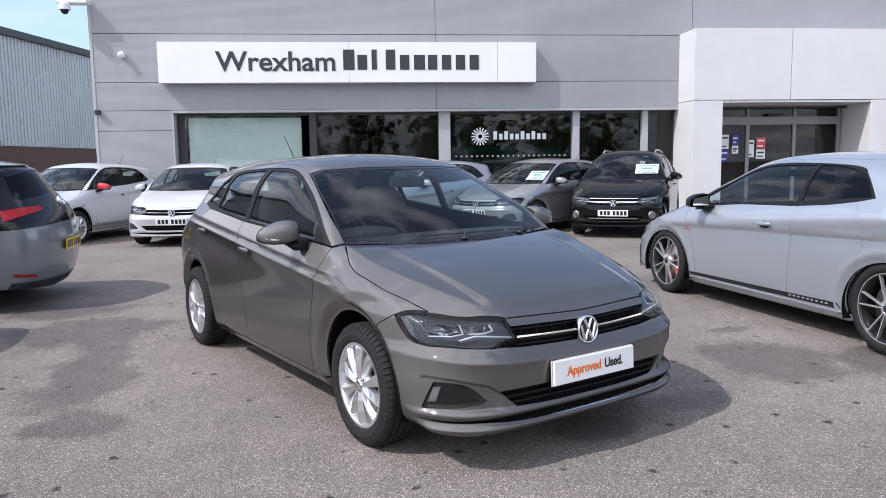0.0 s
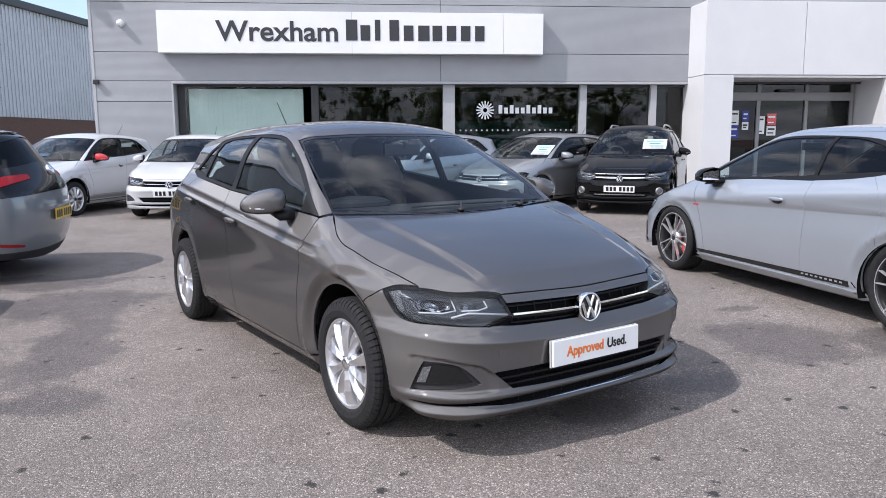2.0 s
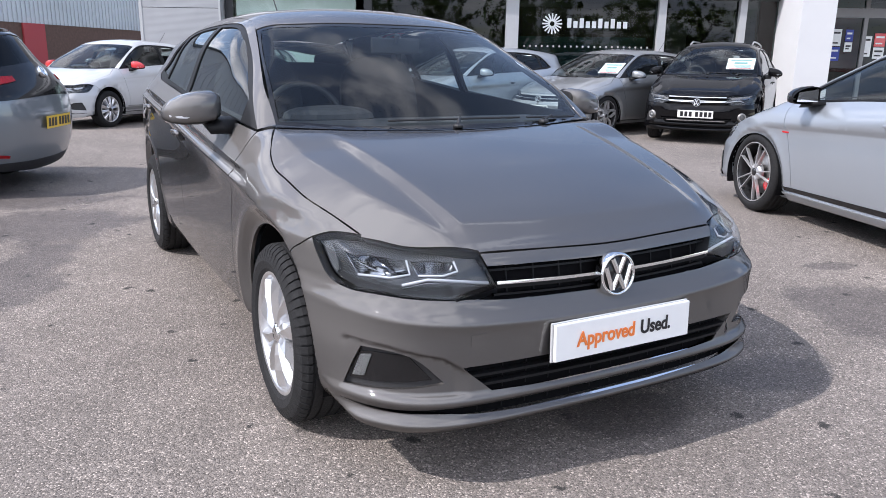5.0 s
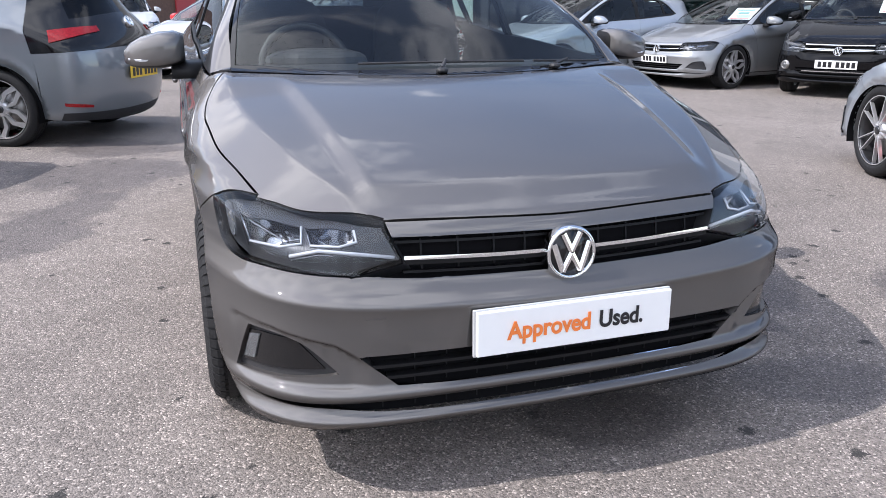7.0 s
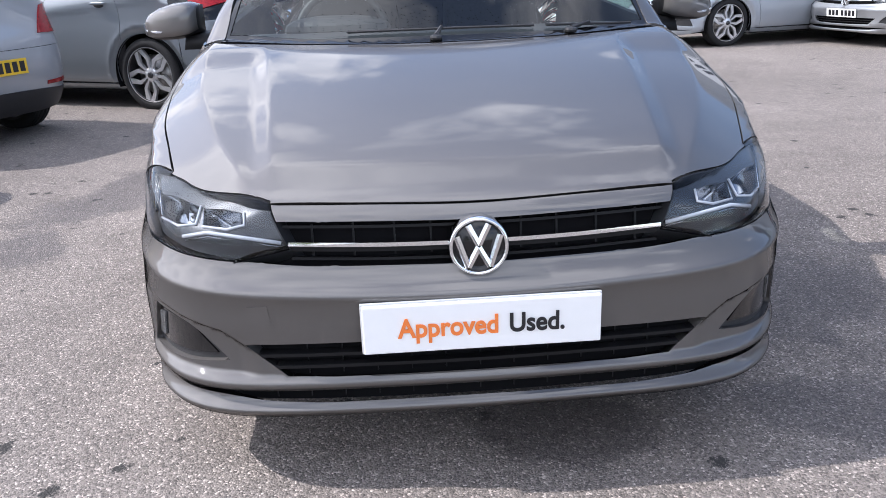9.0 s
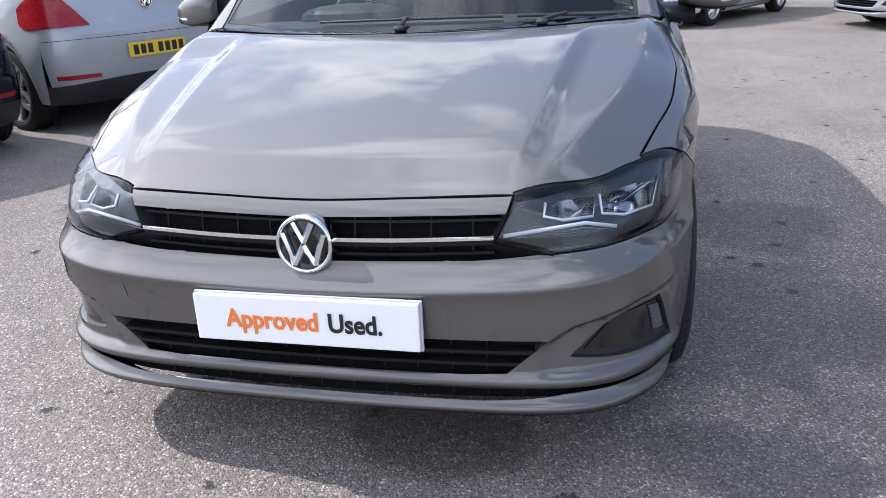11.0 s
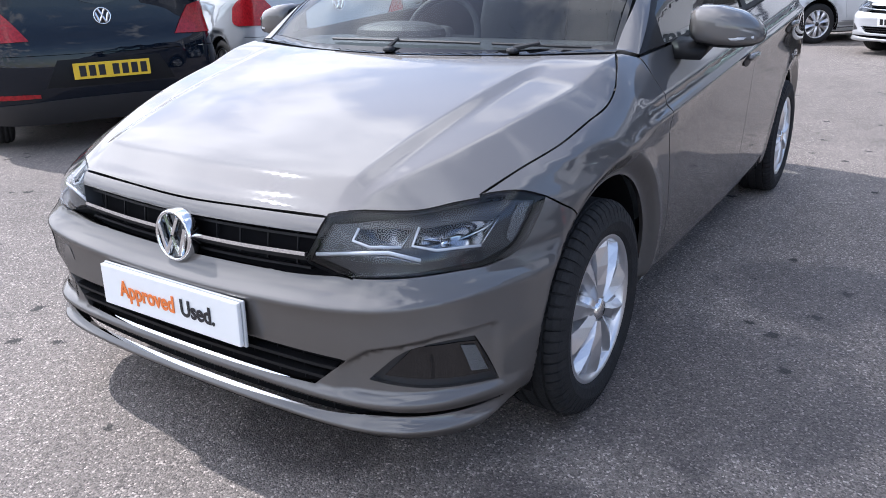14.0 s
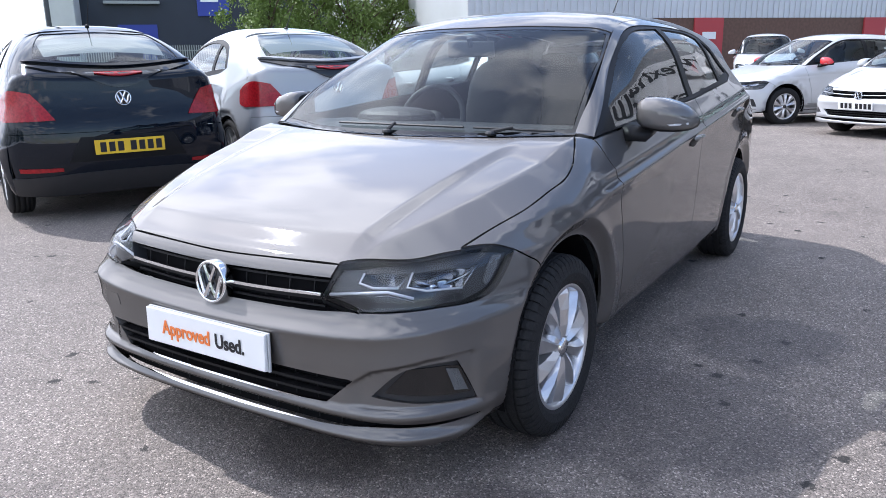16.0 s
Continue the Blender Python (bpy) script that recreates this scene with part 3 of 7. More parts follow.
    def cast(self, p, d, far):
        """Where rays from inside points p along d leave the skin, at most far away."""
        lo, hi = np.zeros(len(p)), np.full(len(p), float(far))
        for _ in range(20):
            mid = 0.5 * (lo + hi)
            q = p + d * mid[:, None]
            inside = self.field(q[:, 0], q[:, 1], q[:, 2]) < 0
            lo, hi = np.where(inside, mid, lo), np.where(inside, hi, mid)
        return p + d * (0.5 * (lo + hi))[:, None]

    def normal(self, p, e=0.002):
        g = np.stack([self.field(*(p + e * v).T) - self.field(*(p - e * v).T) for v in np.eye(3)], 1)
        return g / np.maximum(np.linalg.norm(g, axis=1, keepdims=True), 1e-9)

    def on_side(self, x, z):
        n = np.atleast_1d(x).astype(float)
        return self.cast(np.stack([n, 0 * n, np.atleast_1d(z) + 0.0 * n], 1), np.array([[0, 1.0, 0]]), 1.3)

    def on_top(self, x, y):
        n = np.atleast_1d(x).astype(float)
        return self.cast(np.stack([n, np.atleast_1d(y) + 0.0 * n, 0 * n + 0.5 * self.s["sz"]], 1), np.array([[0, 0, 1.0]]), 1.5)

    def on_front(self, y, z):
        n = np.atleast_1d(y).astype(float)
        return self.cast(np.stack([0 * n + 0.7, n, np.atleast_1d(z) + 0.0 * n], 1), np.array([[-1.0, 0, 0]]), 1.2)

    def cast_param(self, uv, mode):
        """Points of the skin for parameters: top (x, y), roll (x, angle about the long axis), front (angle about an upright axis, z), back the same."""
        u, v = uv[:, 0], uv[:, 1]
        sx, sz = self.s["sx"], self.s["sz"]
        o = np.zeros(len(u))
        if mode == "top":
            return self.on_top(u, v)
        if mode == "roll":
            a = v / 0.85
            return self.cast(np.stack([u, o, o + 0.55 * sz], 1), np.stack([o, np.cos(a), np.sin(a)], 1), 1.5)
        a = u / 0.9
        if mode == "front":
            return self.cast(np.stack([o + 0.9 * sx, o, v], 1), np.stack([-np.cos(a), np.sin(a), o], 1), 1.6)
        if self.s["back_round"]:  # rays fan out from one point
            e = v / 1.2
            return self.cast(np.stack([o + self.s["back_axis"] * sx, o, o + 0.55 * sz], 1), np.stack([np.cos(a) * np.cos(e), np.sin(a) * np.cos(e), np.sin(e)], 1), 2.4)
        return self.cast(np.stack([o + self.s["back_axis"] * sx, o, v], 1), np.stack([np.cos(a), np.sin(a), o], 1), 1.6)

    def to_param(self, p, mode):
        """Parameters of points, each (x, y, z) near the skin, or (x, z) on the side."""
        sx, sy, sz = self.s["sx"], self.s["sy"], self.s["sz"]
        q = np.array([(a[0] * sx, 0.0, a[1] * sz) if len(a) == 2 else (a[0] * sx, a[1] * sy, a[2] * sz) for a in p])
        flat = np.array([len(a) == 2 for a in p])
        if flat.any():
            q[flat] = self.on_side(q[flat, 0], q[flat, 2])
        for _ in range(0 if flat.all() else 5):  # pull each point onto the skin
            e = 0.004
            g = np.stack([self.field(*(q + e * v).T) - self.field(*(q - e * v).T) for v in np.eye(3)], 1) / (2 * e)
            q = q - 0.8 * (self.field(*q.T) / np.maximum((g * g).sum(1), 0.2))[:, None] * g
        x, y, z = q.T
        if mode == "top":
            return np.stack([x, y], 1)
        if mode == "roll":
            return np.stack([x, 0.85 * np.arctan2(z - 0.55 * sz, y)], 1)
        if mode == "front":
            return np.stack([0.9 * np.arctan2(y, 0.9 * sx - x), z], 1)
        if self.s["back_round"]:
            dx = x - self.s["back_axis"] * sx
            return np.stack([0.9 * np.arctan2(y, dx), 1.2 * np.arctan2(z - 0.55 * sz, np.hypot(dx, y))], 1)
        return np.stack([0.9 * np.arctan2(y, x - self.s["back_axis"] * sx), z], 1)

# ---------------------------------------------------------------- wheels
def rim_geo(style, r, w):
    """Alloy wheel face: spokes in the plane of x and z, outside towards +y; r is the rim's radius."""
    out = []
    if style in ("ten", "plain"):
        n = 5
        for k in range(n):
            for side in (-1, 1):
                a0 = 2 * math.pi * k / n + math.pi / 2
                pts = []
                for q, wd, da, dy in ((0.17, 0.150, 0.25, -0.004), (0.36, 0.165, 0.262, 0.002), (0.62, 0.250, 0.285, 0.003), (0.86, 0.345, 0.302, -0.004), (0.985, 0.400, 0.308, -0.014)):
                    pts.append((q * r, wd * r, a0 + side * da, dy))
                v, f = [], []
                for rad, wd, a, dy in pts:
                    c, s = math.cos(a), math.sin(a)
                    for off, h in ((-0.5, -0.036), (-0.47, -0.012 + 0.004 * side), (0.20 * side, 0.008), (0.47, -0.012 - 0.004 * side), (0.5, -0.036)):
                        v.append((c * rad - s * off * wd, w / 2 - 0.012 + dy + h, s * rad + c * off * wd))
                for i in range(4):
                    for j in range(4):
                        f.append((i * 5 + j, (i + 1) * 5 + j, (i + 1) * 5 + j + 1, i * 5 + j + 1))
                f.append((20, 21, 22, 23, 24))
                out.append((v, f))
    elif style == "thin":
        for k in range(10):
            a = 2 * math.pi * k / 10 + (0.12 if k % 2 else -0.12)
            out.append(moved(box(0.16 * r, 0.985 * r, w / 2 - 0.035, w / 2 - 0.008, -0.0042, 0.0042, 0.0015), Matrix.Rotation(-a, 4, "Y")))
        out.append(lathe([(0.965 * r, w / 2 - 0.012), (0.97 * r, w / 2 - 0.004), (0.99 * r, w / 2 - 0.004), (0.995 * r, w / 2 - 0.012)], 56))
    elif style == "blade":
        for k in range(5):
            a = 2 * math.pi * k / 5
            for sgn in (-1, 1):
                blade = [(0.20 * r, 0.02 * sgn), (0.55 * r, 0.055 * sgn), (0.93 * r, 0.20 * sgn * r / 0.25), (0.985 * r, 0.13 * sgn * r / 0.25), (0.60 * r, 0.022 * sgn), (0.22 * r, 0.006 * sgn)]
                out.append(moved(prism(blade, 0.03, "y", w / 2 - 0.045), Matrix.Rotation(-a, 4, "Y")))
        out.append(lathe([(0.965 * r, w / 2 - 0.012), (0.97 * r, w / 2 - 0.004), (0.99 * r, w / 2 - 0.004), (0.995 * r, w / 2 - 0.012)], 56))
    return join(*out)


def make_wheel(tag, r, w, style, rim_mat, spoke_mat, caliper=None, hub=True):
    """Meshes of one wheel with its outside towards +y: (name, mesh, label) for the barrel and its pieces."""
    rr = r * (0.690 if style in ("ten", "plain") else 0.76)
    tread = [(rr - 0.004, -w / 2 + 0.012), (rr + 0.012, -w / 2), (r - 0.055, -w / 2 - 0.006), (r - 0.018, -w / 2 + 0.006), (r - 0.004, -w / 2 + 0.022)]
    mid = []
    for g in (-0.055, -0.02, 0.02, 0.055):
        mid += [(r, g * w / 0.19 - 0.005), (r - 0.007, g * w / 0.19 - 0.004), (r - 0.007, g * w / 0.19 + 0.004), (r, g * w / 0.19 + 0.005)]
    prof = [(a, b) for a, b in tread] + mid + [(a, -b) for a, b in reversed(tread)]
    tyre = lathe(prof, 64)
    if style == "ten":  # shoulder blocks with cross grooves between them
        n, tv, tf, m = 62, [], [], len(prof)
        for k in range(n):
            for t, cut in ((0.0, 0.0), (0.78, 0.0), (0.80, 0.0065), (0.98, 0.0065)):
                for r0, h in prof:
                    lean = 0.35 * abs(h) / w
                    a = 2 * math.pi * (k + t + lean) / n
                    q = r0 - cut * (soft_step(r - 0.05, r - 0.02, r0) if abs(h) > 0.30 * w else 0.0)
                    tv.append((q * math.cos(a), h, q * math.sin(a)))
        for i in range(4 * n):
            j = (i + 1) % (4 * n)
            tf += [(i * m + c, i * m + c + 1, j * m + c + 1, j * m + c) for c in range(m - 1)]
        tyre = (tv, tf)
    barrel = lathe([(rr + 0.004, w / 2 - 0.010), (rr - 0.008, w / 2 - 0.006), (rr - 0.016, w / 2 - 0.02), (rr - 0.024, w / 2 - 0.10), (rr - 0.02, -w / 2 + 0.01), (rr, -w / 2 + 0.01)], 56)
    disc = join(lathe([(0.02, 0.012), (rr * 0.72, 0.012), (rr * 0.72, -0.01), (0.02, -0.01)], 40))
    cap = lathe([(0.0, w / 2 - 0.004), (0.02, w / 2 - 0.004), (0.030, w / 2 - 0.010), (0.034, w / 2 - 0.05), (0.06, w / 2 - 0.06)], 28)
    hubg = lathe([(0.0, w / 2 - 0.016), (0.05, w / 2 - 0.016), (0.068, w / 2 - 0.024), (0.072, w / 2 - 0.06)], 30)
    made = [
        ("wheel", mesh_of("wheel", *barrel, rim_mat), ""),
        ("tyre", mesh_of("tyre", *tyre, RUBBER, smooth=style != "ten"), "black tyre"),
        ("spokes", mesh_of("spokes", *rim_geo(style, rr, w), spoke_mat, smooth=False), ""),
        ("hub", mesh_of("hub", *hubg, spoke_mat), ""),
        ("brake_disc", mesh_of("brake_disc", *disc, STEEL), ""),
        ("hub_cap", mesh_of("hub_cap", *cap, CHROME if style == "ten" else ALLOY_DARK), ""),
    ]
    if caliper:
        made.append(("brake_caliper", mesh_of("brake_caliper", *blob(-0.6 * rr, 0.02, 0.1, 0.05, 0.04, 0.10), caliper), "painted brake caliper"))
    if style == "ten":
        bolts = [moved(lathe([(0.0, w / 2 - 0.018), (0.009, w / 2 - 0.018), (0.009, w / 2 - 0.04)], 8), Matrix.Translation((0.05 * math.cos(t), 0, 0.05 * math.sin(t)))) for t in [2 * math.pi * (k + 0.5) / 5 for k in range(5)]]
        for bv in bolts:
            made.append(("wheel_bolt", mesh_of("wheel_bolt", *bv, ALLOY_DARK), ""))
    return made


def put_wheels(root, made, axles, track, r, turn=0.0):
    for i, ax in enumerate(axles):
        for sgn in (1, -1):
            first = None
            for name, me, label in made:
                ob = new(name, me)
                ob.parent = first or root
                if first is None:
                    ob.matrix_basis = Matrix.Translation((ax, sgn * track, r)) @ Matrix.Rotation(0.0 if sgn > 0 else math.pi, 4, "Z") @ Matrix.Rotation(0.5 * i + sgn, 4, "Y")
                    first = ob
                tagged(ob, label)


def arc(cx, cz, r, a0, a1, n=9):
    return [(cx + r * math.cos(radians(a)), cz + r * math.sin(radians(a))) for a in np.linspace(a0, a1, n)]


# ---------------------------------------------------------------- a car
def build_car(root, body, paintm, o):
    """Panels, glass, lamps, wheels and cabin of a car under its root. o: choices by name."""
    s = body.s
    g = o.get("grid", 0.045)
    e = o.get("edge", 0.03)
    hero = o.get("hero", False)
    fa, ra = s["axles"]
    ty = s["tyre"]
    cz, ar = 0.305, ty + 0.043
    kw = dict(grid=g, edge=e)
    tops, rolls, fronts = [body.creases(m) if hero or (s["line"] and m == "roll") else () for m in ("top", "roll", "front")]
    front_cut = [(1.12, 0.93), (1.12, 0.86), (1.15, 0.78), (1.22, 0.60), (1.265, 0.43), (1.28, 0.236)]
    mid_x = o.get("mid", 2.27)
    mid_cut = [(mid_x - 0.02, 0.236), (mid_x, 0.5), (mid_x + 0.03, 0.87), (mid_x + 0.06, 1.005)]
    back_cut = [*arc(ra, cz, ar, 191, 140, 5), (ra - 0.225, 0.64), (ra - 0.20, 0.80), (ra - 0.215, 0.95), (ra - 0.31, 1.06)]
    hood_line = [(0.32, 0.709, 0.717), (0.44, 0.744, 0.75), (0.57, 0.785, 0.79), (0.70, 0.806, 0.832), (0.80, 0.818, 0.858), (0.88, 0.808, 0.888), (0.95, 0.775, 0.91), (1.055, 0.727, 0.938)]
    lamp_top = [(0.108, 0.445, 0.671), (0.20, 0.600, 0.695), (0.28, 0.675, 0.711), (0.32, 0.709, 0.717)]
    if hero:
        edge_run = np.array(spline2([p[:2] for p in lamp_top], 0.025) + [np.array(lamp_top[-1][:2])])
        lamp_top = [tuple(map(float, p)) for p in body.on_top(edge_run[:, 0], edge_run[:, 1])]
    lamp_out = [(0.32, 0.709, 0.717), (0.385, 0.765, 0.713), (0.448, 0.807, 0.687)]
    lamp_low = [(0.448, 0.807, 0.687), (0.405, 0.803, 0.638), (0.350, 0.788, 0.589), (0.275, 0.755, 0.568), (0.18, 0.695, 0.567), (0.085, 0.53, 0.555)]
    seam = [(0.448, 0.807, 0.687), (0.490, 0.838, 0.660), (0.535, 0.856, 0.632), (fa - 0.212, 0.866, 0.585)]

    # bonnet, wings, doors, side frames, roof
    bonnet = skin(body, [sym([(0.108, 0.445, 0.671), (0.091, 0.236, 0.668), (0.081, 0.0, 0.664)]),
                         [(p[0], -p[1], p[2]) for p in lamp_top], [(p[0], -p[1], p[2]) for p in hood_line],
                         sym([(1.037, 0.70, 0.95), (0.966, 0.39, 0.942), (0.932, 0.0, 0.947)])[::-1],
                         hood_line[::-1], lamp_top[::-1]], "top", lines=tops, gap=0.0024, **kw)
    part("bonnet", bonnet, paintm, root, smooth=True)
    wing = skin(body, [hood_line, [hood_line[-1], (1.12, 0.93)], front_cut, [(1.28, 0.236), (fa + ar - 0.006, 0.236)], arc(fa, cz, ar, -11, 127, 13), seam[::-1], lamp_out[::-1]], "roll", lines=rolls, gap=0.0027, **kw)
    both("front_wing", wing, paintm, root)
    belt = [(mid_x + 0.06, 1.005), (1.9, 0.985), (1.5, 0.957), (1.12, 0.93)]
    door = skin(body, [front_cut, [front_cut[-1], mid_cut[0]], mid_cut, belt], "roll", lines=rolls, gap=0.0027, **kw)
    doors = both("front_door", door, paintm, root)
    if o.get("doors", 5) == 5:
        rdoor = skin(body, [mid_cut[::-1], [mid_cut[0], back_cut[0]], back_cut, [back_cut[-1], (mid_x + 0.35, 1.03), mid_cut[-1]]], "roll", lines=rolls, gap=0.0027, **kw)
        rdoors = both("rear_door", rdoor, paintm, root)
    else:
        rdoor = skin(body, [mid_cut[::-1], [mid_cut[0], back_cut[0]], back_cut, [back_cut[-1], (mid_x + 0.35, 1.03), mid_cut[-1]]], "roll", lines=rolls, **{**kw, "gap": 0.0002})
        rdoors = both("rear_side_panel", rdoor, paintm, root)
    tail = o.get("tail", [(3.56, 1.30), (3.585, 1.18), (3.64, 0.95), (3.70, 0.6), (3.68, 0.22)])
    pillar = [(1.10, 0.72, 0.958), (1.24, 0.697, 1.05), (1.51, 0.648, 1.19), (1.77, 0.592, 1.315), (1.95, 0.572, 1.37), (2.4, 0.562, 1.40), (3.0, 0.552, 1.38), (3.35, 0.53, 1.35), (3.54, 0.51, 1.315)]
    if "pillar" in o:
        pillar = o["pillar"]
    dlo = o.get("dlo", [(ra - 0.31, 1.06), (ra - 0.17, 1.092), (ra - 0.33, 1.255), (ra - 0.47, 1.318), (2.36, 1.345), (1.95, 1.332), (1.67, 1.238), (1.4, 1.105), (1.13, 0.937)])
    frame_outline = [pillar, [pillar[-1], tail[0]], tail, [tail[-1], (ra + ar - 0.02, 0.22)], arc(ra, cz, ar, -13, 140, 13), back_cut[4:], dlo[:2], dlo[1:], [(1.13, 0.937), (1.10, 0.72, 0.958)]]
    side = skin(body, frame_outline, "roll", lines=rolls, **{**kw, "gap": 0.0012})
    both("side_frame", side, paintm, root)
    sill = skin(body, [[(fa + ar - 0.005, 0.228), (ra - ar + 0.005, 0.228)], [(ra - ar + 0.005, 0.228), (ra - ar + 0.03, 0.172)], [(ra - ar + 0.03, 0.172), (fa + ar - 0.03, 0.172)]], "roll", **kw)
    both("sill", sill, paintm, root)
    roof_side = pillar[3:]
    roof = skin(body, [sym([roof_side[0], (1.70, 0.35, 1.33), (1.652, 0, 1.335)]), [(p[0], -p[1], p[2]) for p in roof_side], [(p[0], -p[1], p[2]) for p in roof_side[-1:]] + [(o.get("roof_end", 3.79), 0.0, 1.33)] + roof_side[-1:], roof_side[::-1]], "top", **kw)
    part("roof", roof, o.get("roof_paint", paintm), root, smooth=True)

    # windscreen with its black border
    ws = [[(1.085, 0.718, 0.952), (1.24, 0.695, 1.05), (1.51, 0.646, 1.19), (1.77, 0.590, 1.315)], sym([(1.77, 0.590, 1.315), (1.70, 0.35, 1.33), (1.655, 0, 1.335)]),
          [(1.77, -0.590, 1.315), (1.51, -0.646, 1.19), (1.24, -0.695, 1.05), (1.085, -0.718, 0.952)], sym([(1.085, 0.718, 0.952), (0.985, 0.39, 0.95), (0.95, 0, 0.95)])[::-1]]
    wsi = [(1.125, 0.690, 0.97), (1.51, 0.626, 1.19), (1.735, 0.573, 1.3), (1.665, 0.33, 1.31), (1.622, 0, 1.315), (1.665, -0.33, 1.31), (1.735, -0.573, 1.3), (1.51, -0.626, 1.19), (1.125, -0.690, 0.97), (1.015, -0.38, 0.96), (0.978, 0, 0.96), (1.015, 0.38, 0.96)]
    wsi = [wsi[0:3], wsi[2:7], wsi[6:9], wsi[8:] + wsi[:1]]
    screen = part("windscreen", skin(body, wsi, "top", off=-0.004, gap=0.0, rim=0.0, **kw), SCREEN_GLASS, root, smooth=True)
    part("black_border", skin(body, ws, "top", holes=[wsi], off=-0.003, gap=0.003, rim=0.006, **kw), BLACK_GLOSS, root, smooth=True)

    # side windows: black surround with panes
    pane_f = o.get("pane_front", [[(1.32, 0.958), (2.275, 1.021)], [(2.275, 1.021), (2.290, 1.333)], [(2.290, 1.333), (2.0, 1.323), (1.82, 1.282), (1.66, 1.218), (1.32, 1.040)], [(1.32, 1.040), (1.32, 0.958)]])
    pane_r = o.get("pane_rear", [[(2.345, 1.026), (2.875, 1.071)], [(2.875, 1.071), (2.86, 1.292)], [(2.86, 1.292), (2.72, 1.318), (2.362, 1.334)], [(2.362, 1.334), (2.345, 1.026)]])
    pane_q = o.get("pane_quarter", [[(2.915, 1.088), (3.115, 1.108)], [(3.115, 1.108), (2.985, 1.245), (2.905, 1.278)], [(2.905, 1.278), (2.915, 1.088)]])
    panes = [p for p in (pane_f, pane_r, pane_q) if p]
    dlo_in = [[(1.13, 0.937), (1.5, 0.96), (1.9, 0.988), (mid_x + 0.06, 1.008), (mid_x + 0.35, 1.033), dlo[0], dlo[1]], dlo[1:]]
    surround = skin(body, dlo_in, "roll", holes=panes, off=-0.004, gap=0.001, rim=0.02, **kw)
    both("window_surround", surround, BLACK_SATIN, root)
    for k, p in enumerate(panes):
        both("side_window", skin(body, p, "roll", off=-0.009, gap=-0.002, rim=0.0, **kw), SIDE_GLASS if k == 0 or not o.get("privacy") else DARK_GLASS, root)

    # front bumper
    bump_top = [(0.032, 0.0, 0.543), (0.045, 0.30, 0.548), (0.056, 0.40, 0.551), (0.078, 0.50, 0.557), (0.085, 0.53, 0.550)]
    flip = lambda run: [(p[0], -p[1], p[2]) for p in run]
    arch_f = [(a, 0.862 if z > 0.25 else 0.84, z) for a, z in arc(fa, cz, ar, 127, 198, 8)]
    bottom = [(arch_f[-1][0], 0.835, arch_f[-1][2]), (0.36, 0.828, 0.192), (0.28, 0.80, 0.200), (0.197, 0.750, 0.198), (0.08, 0.587, 0.190), (0.03, 0.36, 0.184), (0.008, 0.0, 0.180)]
    fog = [[(0.074, 0.567, 0.327), (0.10, 0.628, 0.392), (0.125, 0.668, 0.413), (0.16, 0.712, 0.420), (0.208, 0.757, 0.420)], [(0.208, 0.757, 0.420), (0.235, 0.776, 0.36), (0.258, 0.79, 0.300)], [(0.258, 0.79, 0.300), (0.21, 0.757, 0.303), (0.12, 0.665, 0.313), (0.074, 0.567, 0.327)]]
    low_grille = [sym([(0.050, 0.522, 0.374), (0.012, 0.266, 0.372), (0.008, 0, 0.370)]), [(0.050, -0.522, 0.374), (0.037, -0.435, 0.291)], sym([(0.037, 0.435, 0.291), (0.018, 0.25, 0.288), (0.013, 0, 0.287)])[::-1], [(0.037, 0.435, 0.291), (0.050, 0.522, 0.374)]]
    intake = [sym([(0.272, 0.797, 0.252), (0.155, 0.697, 0.264), (0.08, 0.590, 0.268), (0.038, 0.45, 0.262), (0.016, 0.20, 0.256), (0.01, 0, 0.254)]), sym([(0.272, 0.797, 0.252), (0.19, 0.735, 0.247), (0.08, 0.59, 0.236), (0.033, 0.457, 0.230), (0.007, 0.20, 0.227), (0.004, 0, 0.226)])[::-1]]
    bumper = skin(body, [flip(bump_top), flip(lamp_low[::-1]), flip(seam), flip(arch_f), flip(bottom), bottom[::-1], arch_f[::-1], seam[::-1], lamp_low, bump_top[::-1]], "front",
                  holes=[fog, [flip(r) for r in fog], low_grille, intake] if not o.get("plain_nose") else [], lines=fronts, **{**kw, "rim": 0.03, "grid": 0.011 if hero else g, "edge": 0.014 if hero else e})
    bump = part("front_bumper", bumper, paintm, root, smooth=True)
    bump.shadow_terminator_shading_offset, bump.shadow_terminator_geometry_offset = 0.12, 0.3
    if not o.get("plain_nose"):
        flat = Body(**{**s, "nose": [(0.1, 0.045), (0.3, 0.045), (0.5, 0.045), (1.5, 0.2)]})
        near = Body(**{**s, "nose": [(0.1, 0.016), (0.3, 0.016), (0.5, 0.016), (1.5, 0.2)]})
        part("lower_grille", skin(flat, low_grille, "front", off=0.0, gap=-0.012, rim=0.0, **kw), BLACK_DEEP, bump, smooth=True)
        part("air_intake", skin(flat, intake, "front", off=0.0, gap=-0.012, rim=0.0, **kw), BLACK_DEEP, bump, smooth=True)
